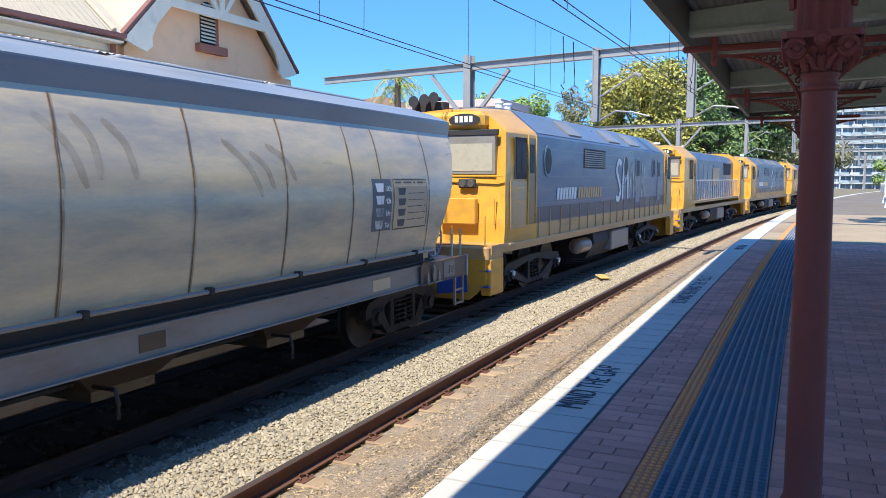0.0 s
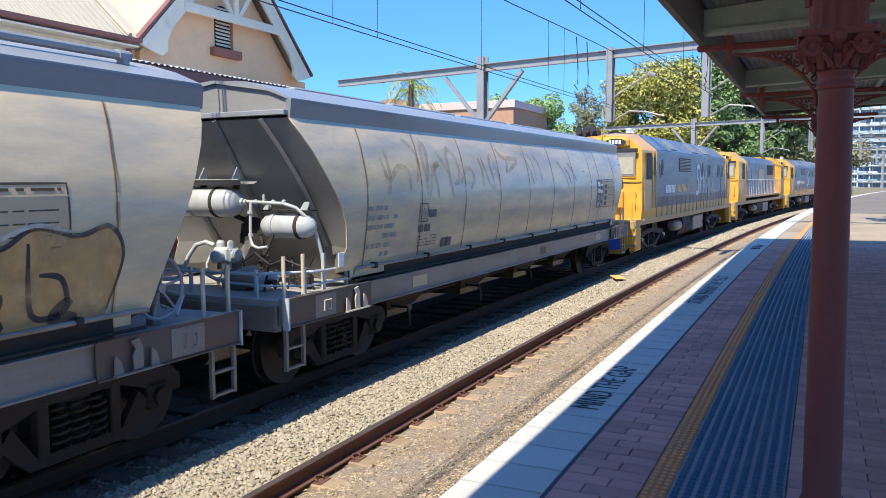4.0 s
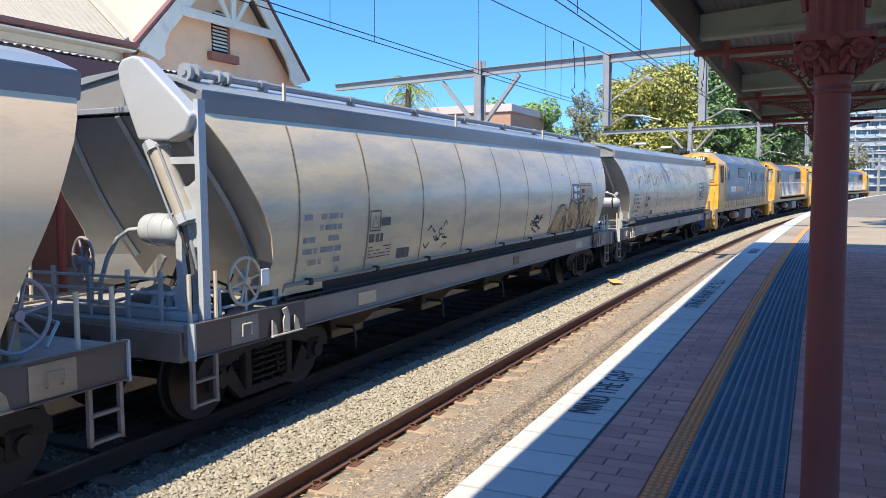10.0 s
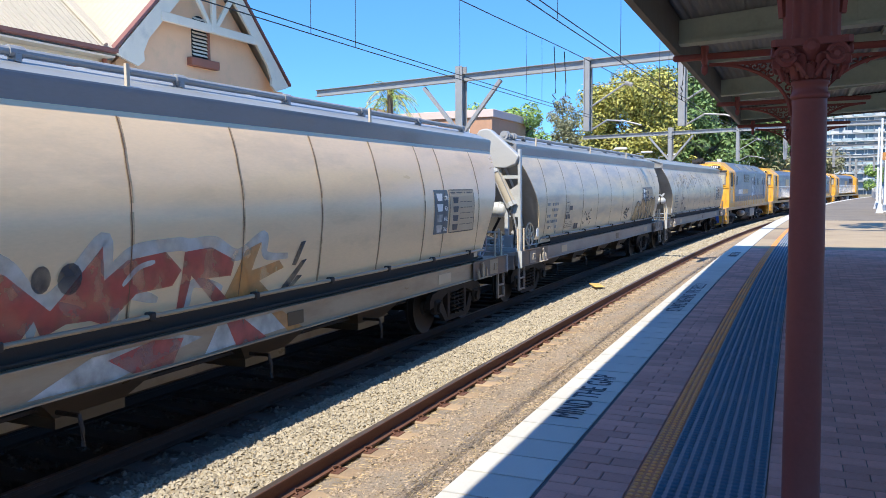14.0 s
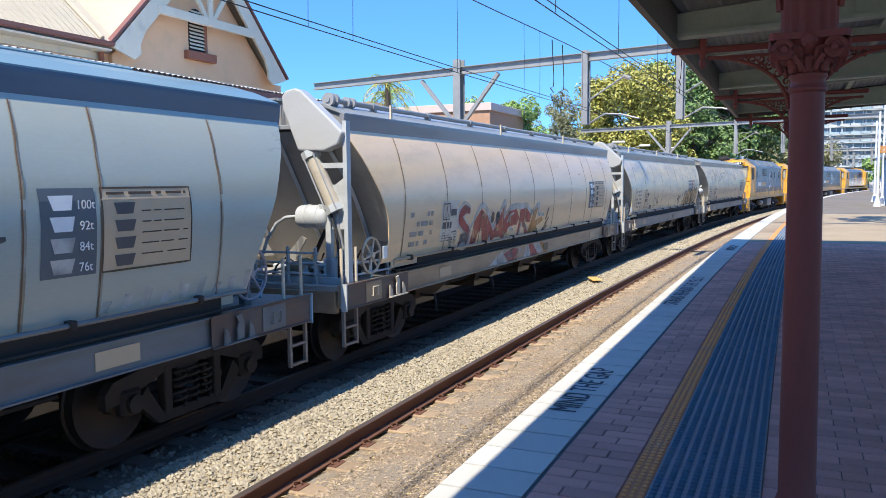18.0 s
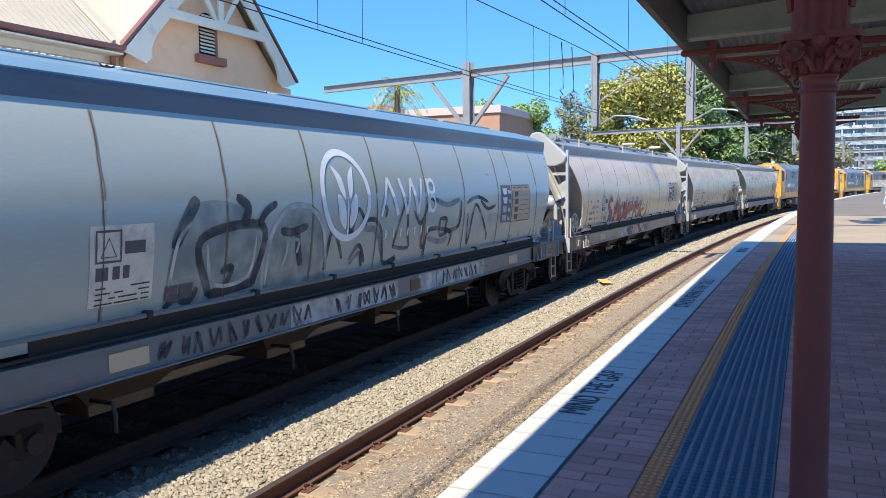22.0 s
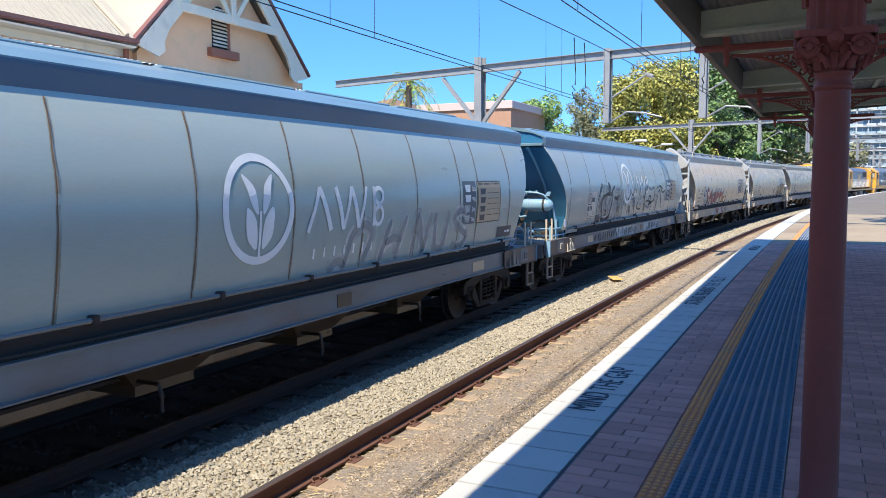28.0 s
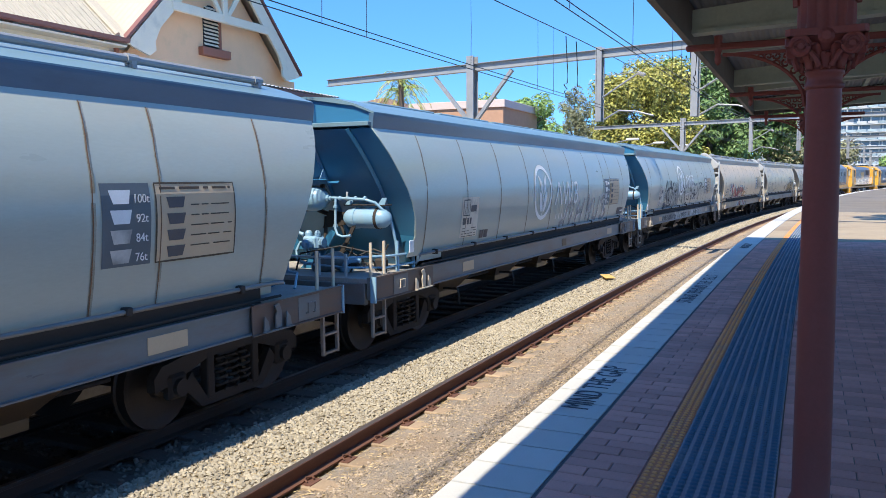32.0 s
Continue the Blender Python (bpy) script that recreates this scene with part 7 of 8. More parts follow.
def vehicle_pose(s, reach, z=0.0):
    """A rigid vehicle on two bogies, each held to the line."""
    a, b = on_line(s - reach, TRAIN_TRACK, z), on_line(s + reach, TRAIN_TRACK, z)
    d = b - a
    turn = Matrix.Rotation(-math.atan2(d.x, d.y), 4, "Z") @ Matrix.Rotation(math.asin(d.z / d.length), 4, "X")
    return Matrix.Translation((a + b) / 2) @ turn


FLEET = [(w, -PITCH * i + HALF, HALF - 1.62) for i, w in enumerate(wagons)] + [(l, c, 6.1) for l, c in zip(locos, (26.8, 47.5, 68.2, 89.2))]
for ob, c, reach in FLEET:
    ob.matrix_basis = vehicle_pose(run(0) + c, reach)


def motions():
    for ob, c, reach in FLEET:
        walk(ob, [(k * 1.0, vehicle_pose(run(k * 1.0) + c, reach)) for k in range(33)])
    for w, y, r in WHEELS:
        walk(w, [(k * 0.2, Matrix.Translation((0, y, r)) @ Matrix.Rotation(-(run(k * 0.2) - run(0)) / r, 4, "X")) for k in range(161)])

M["tile_lap"] = mat("dusty sheet lap", (0.50, 0.44, 0.36), 0.8, vary=0.3, bump=0)
# ---- the opposite platform, its awning and the station building ----
OPP = -8.62
opp = tagged(new("opposite_platform"), "opposite platform with a pale edge", "platform", kind="structure")
part("platform_body", box(OPP - 7.0, OPP, -40, 75, -0.9, 1.0, 0.02), M["concrete"], opp)
part("platform_edge", box(OPP - 0.42, OPP + 0.02, -40, 75, 1.003, 1.045, 0.01), M["coping"], opp)
part("platform_floor", box(OPP - 6.9, OPP - 0.44, -40, 75, 1.003, 1.02), M["paver_far"], opp)

AW_X, AW_Z = -9.25, 4.33
awning = tagged(new("station_awning"), "corrugated iron awning with a dark red fascia", "awning", kind="structure")
bm = bmesh.new()
n = 620
rows = []
for i in range(n + 1):
    y = -12 + 26.8 * i / n
    dz = 0.016 * math.cos(y * 2 * math.pi / 0.125)
    rows.append([bm.verts.new((AW_X, y, AW_Z + dz)), bm.verts.new((-12.62, y, AW_Z + 0.42 + dz))])
for a, b in zip(rows, rows[1:]):
    bm.faces.new((a[0], b[0], b[1], a[1]))
part("awning_sheet", bm, M["roof_iron"], awning, "corrugated iron sheet").modifiers.new("thick", "SOLIDIFY").thickness = 0.006
part("fascia", box(AW_X - 0.05, AW_X - 0.01, -12, 14.8, AW_Z - 0.30, AW_Z - 0.03, 0.005), M["brown_gutter"], awning, "dark red fascia")
for i in range(9):
    y = -11 + i * 3.15
    part("awning_post", rod((AW_X - 0.5, y, 1.02), (AW_X - 0.5, y, AW_Z - 0.02), 0.06, n=12), M["post_red"], awning, "dark red post")
    part("awning_beam", slab([(-12.6, AW_Z + 0.20), (-12.6, AW_Z + 0.38), (AW_X - 0.06, AW_Z - 0.03), (AW_X - 0.06, AW_Z - 0.18)], y - 0.04, y + 0.04, "y"), M["post_red"], awning)

bld = tagged(thing("station_building", "ochre rendered station building with a cream iron roof and gable", "station building"), kind="")
WX = -12.8
# side wall, with the gable's front standing a little forward
part("wall", box(WX - 6.0, WX, -12.0, 18.2, 1.02, 5.22), M["render_wall"], bld, "ochre rendered wall")
part("lower_wall", box(WX + 0.005, WX + 0.10, -12.0, 14.6, 1.02, 4.0), M["terracotta"], bld, "dark red painted lower wall")
for y in (-4.0, 0.5, 5.0, 9.2):
    d = part("door_opening", box(WX + 0.08, WX + 0.13, y - 0.5, y + 0.5, 1.04, 3.2, 0.01), M["brown_gutter"], bld, "dark red door")
GY, GZ, APEX = 14.92, 5.30, 8.32
gl, gr = 12.25, 17.60
part("gable_wall", slab([(gl, 4.4), (gr, 4.4), (gr, GZ - 0.1), (GY, APEX - 0.45), (gl, GZ - 0.1)], WX, WX + 0.12, "x"), M["render_wall"], bld, "ochre gable wall")


def bargeboard(side):
    yo = 11.98 if side < 0 else 17.86
    up = Vector((0, GY - yo, APEX - GZ)).normalized()
    inw = Vector((0, -up.z * side, up.y * side)) * -1
    if inw.z > 0:
        inw = -inw
    a, b = Vector((0, yo, GZ)), Vector((0, GY, APEX))
    w = 0.34
    pts = [a, b, b + Vector((0, 0, -0.48)), a + up * 0.95 + inw * w, a + up * 0.62 + inw * (w + 0.10), a + up * 0.50 + inw * (w + 0.24), a + up * 0.28 + inw * (w + 0.20), a + up * 0.06 + inw * 0.14]
    part("bargeboard", slab([(p.y, p.z) for p in pts], WX + 0.36, WX + 0.42, "x"), M["cream_trim"], bld, "cream shaped bargeboard")
    cap = [a + Vector((0, -0.06 * (1 if side < 0 else -1), 0.02)), b + Vector((0, 0, 0.02)), b + Vector((0, 0, 0.10)), a + Vector((0, -0.08 * (1 if side < 0 else -1), 0.07))]
    part("barge_cap", slab([(p.y, p.z) for p in cap], WX + 0.30, WX + 0.45, "x"), M["brown_gutter"], bld, "dark red barge capping")
    # the roof slope behind it, of corrugated iron
    bm = bmesh.new()
    rows = []
    for i in range(95):
        x = WX + 0.34 - i * 0.045
        dz = 0.012 * math.cos(i * math.pi / 2)
        rows.append([bm.verts.new((x, (a.y), a.z + 0.10 + dz)), bm.verts.new((x, b.y, b.z + 0.15 + dz))])
    for p, q in zip(rows, rows[1:]):
        bm.faces.new((p[0], p[1], q[1], q[0]))
    part("gable_roof", bm, M["cream_roof"], bld, "cream corrugated gable roof").modifiers.new("thick", "SOLIDIFY").thickness = 0.02


bargeboard(-1)
bargeboard(1)
part("collar_tie", box(WX + 0.37, WX + 0.44, 13.25, 16.55, 6.18, 6.38, 0.01), M["cream_trim"], bld, "cream collar tie")
part("king_post", box(WX + 0.385, WX + 0.455, GY - 0.075, GY + 0.075, 6.20, 8.0, 0.01), M["cream_trim"], bld, "cream king post")
for s_ in (-1, 1):
    part("brace", slab([(GY, 6.28), (GY + s_ * 0.12, 6.28), (GY + s_ * 0.95, 7.35), (GY + s_ * 0.82, 7.42)], WX + 0.375, WX + 0.425, "x"), M["cream_trim"], bld, "cream slanted brace")
lv = part("louvre", slab([(14.50, 5.62), (15.00, 5.62), (15.00, 6.36)] + [(14.75 + 0.25 * math.cos(a), 6.36 + 0.22 * math.sin(a)) for a in [k * math.pi / 10 for k in range(1, 10)]] + [(14.50, 6.36)], WX + 0.10, WX + 0.135, "x"), M["dark"], bld, "arched timber louvre")
for i in range(11):
    z = 5.66 + i * 0.082
    hw = 0.24 if z < 6.36 else 0.24 * math.sqrt(max(0.05, 1 - ((z - 6.36) / 0.22) ** 2))
    part("louvre_slat", slab([(WX + 0.13, z + 0.045), (WX + 0.17, z), (WX + 0.175, z + 0.008), (WX + 0.135, z + 0.055)], 14.75 - hw, 14.75 + hw, "y"), M["cream_trim"], lv)
part("window_reveal", box(WX + 0.10, WX + 0.17, 15.00, 15.08, 5.60, 6.40), M["terracotta"], bld)
part("window_sill", box(WX + 0.10, WX + 0.26, 14.34, 15.30, 5.41, 5.60, 0.01), M["terracotta"], bld, "terracotta window sill")
# main roof: corrugated iron rising to the back, with gutter and soffit
bm = bmesh.new()
rows = []
for i in range(1098):
    y = -12 + i * 0.022
    dz = 0.011 * math.cos(i * math.pi / 2)
    rows.append([bm.verts.new((WX + 0.42, y, 5.36 + dz)), bm.verts.new((WX - 3.2, y, 8.6 + dz))])
for p, q in zip(rows, rows[1:]):
    bm.faces.new((p[0], q[0], q[1], p[1]))
part("main_roof", bm, M["cream_roof"], bld, "cream corrugated iron roof").modifiers.new("thick", "SOLIDIFY").thickness = 0.02
for i in range(68):
    y = 0.2 + i * 0.173
    part("sheet_lap", rod((WX + 0.415, y, 5.378), (WX - 3.18, y, 8.597), 0.008, n=4), M["tile_lap"], bld)
part("ridge_roll", rod((WX + 0.40, 11.75, 5.42), (WX - 3.2, 11.75, 8.66), 0.05, n=8), M["cream_roof"], bld)
part("gutter", slab([(WX + 0.42, 5.35), (WX + 0.53, 5.36), (WX + 0.52, 5.29), (WX + 0.42, 5.27)], -12, 11.95, "y"), M["brown_gutter"], bld, "dark red gutter")
part("soffit", box(WX, WX + 0.42, -12, 11.96, 5.20, 5.235), M["cream_trim"], bld, "cream soffit")
part("frieze", box(WX + 0.002, WX + 0.04, -12, 12.1, 5.06, 5.20), M["cream_trim"], bld)
part("downpipe", rod((WX + 0.14, 11.95, 1.05), (WX + 0.14, 11.95, 5.25), 0.055, n=10), M["terracotta"], bld, "red brown downpipe")
part("back_roof", slab([(WX - 3.2, 8.55), (WX - 6.2, 5.3), (WX - 6.2, 5.2), (WX - 3.2, 8.4)], -12, 18.2, "y"), M["cream_roof"], bld)

# ---- overhead wiring: portals over the line ----
def portal(name_y, left, right, z=6.55, label="galvanised steel portal over the tracks"):
    """left, right: ends of the beam in plan, at the upright and at the near track."""
    a, b = Vector((*left, 0)), Vector((*right, 0))
    d = (b - a).normalized()
    p = tagged(thing("wiring_portal", label, "gantry", None, "portals over the line"))
    g0, g1 = a - d * 7.5, b + d * 9.0
    th = math.atan2(d.y, d.x)
    R = Matrix.Translation(a) @ Matrix.Rotation(th, 4, "Z")
    L0, L1, LB = -7.5, (b - a).length + 9.0, (b - a).length
    bm = bmesh.new()
    add_slab(bm, [(-0.11, 0.06), (0.11, 0.06), (0.11, 0.08), (0.012, 0.09), (0.012, 0.31), (0.11, 0.32), (0.11, 0.34), (-0.11, 0.34), (-0.11, 0.32), (-0.012, 0.31), (-0.012, 0.09), (-0.11, 0.08)], L0, L1, "x")
    bmesh.ops.transform(bm, matrix=Matrix.Translation((0, 0, z)), verts=bm.verts)
    part("beam", bm, M["galv"], p, "wide flanged beam", m=R)

    def upright(x, z0, z1, w=0.16, nm="upright"):
        bm = bmesh.new()
        for k in (-1, 1):
            add_box(bm, x - w, x + w, k * w - 0.015, k * w + 0.015, z0, z1)
        add_box(bm, x - 0.012, x + 0.012, -w, w, z0, z1)
        return part(nm, bm, M["galv"], p, m=R)
    base = -0.6 if a.z > -1 else 0
    upright(0.0, -0.6, z + 0.62, 0.155)
    upright(L1 - 0.6, 0.3, z + 0.4, 0.20)
    for s_ in (-1, 1):
        bm = bmesh.new()
        add_box(bm, -0.065, 0.065, -0.065, 0.065, 0, 2.45)
        part("knee_brace", bm, M["galv"], p, m=R @ Matrix.Translation((s_ * 0.1, 0, z - 1.85)) @ Matrix.Rotation(s_ * radians(42), 4, "Y"))
    tt = LB * (-6.94 + 11.6) / (11.6 - 3.33)
    for x in (LB - 3.25, LB):
        drop = upright(x, z - 2.05, z + 0.42, 0.11, "drop_post")
        bm = bmesh.new()
        add_rod(bm, (x + 0.1, 0, z - 1.25), (x + 1.35, 0, z - 0.55), 0.03, n=8)
        add_rod(bm, (x + 0.1, 0, z - 0.55), (x + 1.35, 0, z - 0.50), 0.012, n=6)
        part("registration_arm", bm, M["galv"], p, m=R)
        bm = bmesh.new()
        for i in range(5):
            add_rod(bm, (x + 1.35 + i * 0.05, 0, z - 0.54 - i * 0.02), (x + 1.37 + i * 0.05, 0, z - 0.55 - i * 0.02), 0.07, n=10)
        part("insulator", bm, M["insul"], p, "ribbed insulator", m=R)
        part("steady_arm", pipe([tuple(R @ Vector(q)) for q in ((x + 0.15, 0, z - 2.0), (x + 0.7, 0, z - 1.72), (x + 1.3, 0, z - 1.78), (x + 1.9, 0, z - 1.95))], 0.03, 6), M["galv"], p, "bent steady arm")
    return p


def beside(s, off):
    v = on_line(s, off, 0)
    return (v.x, v.y)


portal(27, (-11.6, 27.9), (-3.33, 26.2), 6.55)
portal(60, beside(61.5, -11.5), beside(60.2, -3.3), 6.55)
portal(95, beside(96.5, -11.5), beside(95, -3.3), 6.75)
portal(130, beside(131, -11.5), beside(130, -3.3), 6.9)
portal(160, beside(161, -11.5), beside(160, -3.3), 7.0)


def wire_run(off, z_c, z_m, s0=-30.0, s1=165.0):
    w = tagged(thing("overhead_wire", "dark contact and carrier wires over a track", "overhead wire", None, "overhead wires"))
    ss = [s0 + i * 3.0 for i in range(int((s1 - s0) / 3) + 1)]
    for d in (-0.03, 0.03):
        part("contact_wire", pipe([on_line(s, off + d, z_c + (0.07 if d > 0 else 0)) for s in ss], 0.009, 5), M["wire"], w)
    part("carrier_wire", pipe([on_line(s, off, z_m + 0.12 * math.cos((s - 27) / 33 * 2 * math.pi)) for s in ss], 0.013, 5), M["wire"], w)
    s = s0 + 2.0
    k = 0
    while s < 80:
        zt = z_m + 0.12 * math.cos((s - 27) / 33 * 2 * math.pi)
        part("dropper", pipe([on_line(s, off, z_c), on_line(s, off, z_c + 0.10), on_line(s + 0.02, off, (z_c + zt) / 2), on_line(s, off, zt)], 0.006, 4), M["wire"], w)
        k += 1
        s += 1.3 if k % 3 == 0 else 4.3
    for s_ in (22.6, 23.6):
        pts = [on_line(s_, off, z_m), on_line(s_, off + 0.05, (z_m + z_c) / 2), on_line(s_ + 0.16, off, z_c + 0.42), on_line(s_ - 0.16, off, z_c + 0.34), on_line(s_ + 0.16, off, z_c + 0.24), on_line(s_ - 0.12, off, z_c + 0.16), on_line(s_ + 0.05, off, z_c)]
        part("jumper_wire", pipe(pts, 0.017, 5), M["wire"], w, "curled jumper wire")
    return w


wire_run(TRAIN_TRACK, 4.88, 6.62)
wire_run(NEAR_TRACK, 5.0, 6.75)

# ---- trees ----
def leaf_cloud(centre, radii, count, size, seed, lumps=9):
    """Loose leaves set in uneven clumps; about a third of the clumps stand out of the crown's outline."""
    rnd = random.Random(seed)
    vs, fs = [], []
    clumps = []
    for _ in range(lumps):
        u, v = rnd.uniform(-1, 1), rnd.uniform(0, 6.2832)
        q = math.sqrt(1 - u * u)
        r = rnd.uniform(0.3, 1.0) ** 0.6
        clumps.append((Vector((q * math.cos(v) * r * radii[0], q * math.sin(v) * r * radii[1], u * r * radii[2])), rnd.uniform(0.16, 0.36) * min(radii)))
    for i in range(count):
        c, cr = clumps[rnd.randrange(lumps)]
        d = Vector((rnd.gauss(0, 1), rnd.gauss(0, 1), rnd.gauss(0, 1))).normalized() * cr * rnd.uniform(0.55, 1.12) ** 0.6
        p = Vector(centre) + c + d
        n = (d.normalized() + Vector((rnd.uniform(-0.8, 0.8), rnd.uniform(-0.8, 0.8), rnd.uniform(0, 0.9)))).normalized()
        t = n.orthogonal().normalized()
        t = Matrix.Rotation(rnd.uniform(0, 6.28), 3, n) @ t
        b = n.cross(t)
        s = size * rnd.uniform(0.6, 1.3)
        k = len(vs)
        vs += [p - t * s, p - b * s * 0.45 + n * s * 0.1, p + t * s, p + b * s * 0.45 + n * s * 0.1]
        fs.append((k, k + 1, k + 2, k + 3))
    return vs, fs


def tree(x, y, z0, height, radii, leaf, label, seed, count=5000, size=0.22, lumps=26, trunk=0.3):
    t = thing("tree", label, "tree", Matrix.Translation((x, y, z0)))
    rnd = random.Random(seed)
    top = height - radii[2]
    bm = bmesh.new()
    add_pipe(bm, [(0, 0, -0.3), (0.1, 0.05, top * 0.35), (-0.08, 0.1, top * 0.7), (0.0, 0, top + radii[2] * 0.3)], trunk, 8)
    for i in range(9):
        a = i * 2.4
        h = top * rnd.uniform(0.45, 0.95)
        add_rod(bm, (0, 0, h), (math.cos(a) * radii[0] * 0.7, math.sin(a) * radii[1] * 0.7, h + radii[2] * rnd.uniform(0.4, 1.1)), trunk * 0.4, trunk * 0.08, 6)
    part("trunk", bm, M["bark"], t, "brown trunk with limbs")
    vs, fs = leaf_cloud((0, 0, top), radii, count, size, seed, lumps)
    me = bpy.data.meshes.new("crown")
    me.from_pydata(vs, [], fs)
    me.materials.append(leaf)
    c = new("crown", me)
    c.parent = t
    return t


tree(-14.2, 77.0, -0.5, 14.2, (5.0, 5.0, 4.9), M["leaf_gold"], "broad tree with yellow green leaves", 1, 36000, 0.17, 110, 0.4)
tree(-6.6, 97.0, -0.5, 18.6, (8.5, 7.0, 6.6), M["leaf_dark"], "tall dark green tree behind the line", 2, 26000, 0.30, 120, 0.5)
tree(-13.5, 100.0, -0.5, 18.0, (6.5, 6.0, 6.0), M["leaf_green"], "tall green tree with a full crown", 3, 12000, 0.28, 45, 0.5)
tree(-22.6, 64.0, 0.0, 9.6, (4.6, 4.0, 2.8), M["leaf_green"], "bright green rounded tree", 4, 15000, 0.15, 30, 0.25)
tree(-24.5, 90.0, 0.0, 12.8, (2.4, 2.4, 3.6), M["leaf_grey"], "slim grey green gum tree", 5, 5500, 0.16, 60, 0.25)
tree(-29.0, 92.0, 0.0, 9.6, (5.0, 4.0, 3.0), M["leaf_grey"], "olive coloured tree beyond the houses", 6, 6000, 0.2, 26, 0.3)
tree(-19.5, 84.0, 0.0, 9.0, (4.0, 4.0, 3.2), M["leaf_grey"], "olive tree among the bushes", 7, 6000, 0.2, 24, 0.3)
tree(3.0, 150.0, -0.5, 14.0, (6.0, 6.0, 5.5), M["leaf_grey"], "grey green tree by the line", 8, 6000, 0.3, 24, 0.4)
tree(-3.5, 135.0, -0.5, 14.5, (5.5, 5.0, 5.2), M["leaf_dark"], "shaded green tree by the line", 9, 11000, 0.3, 60, 0.4)
tree(17.0, 165.0, -0.5, 9.5, (6.0, 5.0, 4.0), M["leaf_green"], "low green tree past the platform", 10, 5000, 0.3, 22, 0.4)
tree(25.0, 175.0, -0.5, 11.0, (7.0, 5.0, 5.0), M["leaf_grey"], "grey green tree past the platform", 11, 5000, 0.3, 22, 0.4)
tree(-9.6, 88.0, -0.5, 12.0, (4.5, 4.0, 4.8), M["leaf_dark"], "dark green tree in the shade of its neighbours", 12, 14000, 0.24, 70, 0.35)
tree(-1.5, 118.0, -0.5, 11.0, (4.0, 4.0, 4.4), M["leaf_grey"], "olive tree beside the far portals", 13, 9000, 0.26, 50, 0.3)
tree(6.2, 27.5, -0.5, 11.2, (5.2, 3.2, 2.2), M["leaf_green"], "broad green tree leaning over the platform", 14, 9000, 0.2, 60, 0.35)
# hedge and bushes on the bank
for i, (x, y, h, rx) in enumerate(((-13.0, 66.0, 4.6, 3.0), (-11.0, 72.0, 5.2, 3.2), (-9.0, 80.0, 6.0, 3.2), (-17.0, 70.0, 5.5, 3.5), (-22.0, 74.0, 6.0, 3.5), (-27.0, 80.0, 6.5, 4.0))):
    b = thing("bush", "dense yellow green bush on the bank", "bush", Matrix.Translation((x, y, -0.4)), "bushes on the bank")
    vs, fs = leaf_cloud((0, 0, h * 0.5), (rx, rx * 0.8, h * 0.5), 3200, 0.18, 40 + i, 18)
    me = bpy.data.meshes.new("foliage")
    me.from_pydata(vs, [], fs)
    me.materials.append(M["leaf_grey"] if i % 2 else M["leaf_gold"])
    f = new("foliage", me)
    f.parent = b
    part("stem", rod((0, 0, -0.3), (0, 0, h * 0.5), 0.12, 0.05, 7), M["bark"], b)


def palm(x, y, z0, h, seed):
    t = thing("palm_tree", "palm tree with arching yellow green fronds", "palm tree", Matrix.Translation((x, y, z0)))
    rnd = random.Random(seed)
    part("trunk", pipe([(0, 0, 0), (0.1, 0, h * 0.5), (0, 0, h)], 0.2, 8), M["bark"], t)
    for i in range(22):
        a = i * 2.4
        rise = rnd.uniform(-0.5, 1.2)
        L = rnd.uniform(1.6, 2.2)
        pts = []
        for k in range(8):
            u = k / 7
            pts.append(Vector((math.cos(a) * L * u, math.sin(a) * L * u, h + rise * u * 1.6 - 1.7 * u * u)))
        bm = bmesh.new()
        for k in range(1, 8):
            p = pts[k]
            d = (pts[k] - pts[k - 1]).normalized()
            side = d.cross(Vector((0, 0, 1))).normalized()
            for j in range(3):
                o = p - d * j * 0.09
                for s_ in (-1, 1):
                    tip = o + side * s_ * 0.42 * (1 - 0.5 * k / 8) + d * 0.22 - Vector((0, 0, 0.16))
                    v = [bm.verts.new(o), bm.verts.new(o + d * 0.05), bm.verts.new(tip)]
                    bm.faces.new(v)
        add_pipe(bm, pts, 0.02, 4)
        part("frond", bm, M["leaf_gold"] if i % 3 else M["leaf_green"], t)
    return t


palm(-26.2, 50.0, 0.0, 9.6, 5)
palm(-27.6, 52.5, 0.0, 9.2, 6)

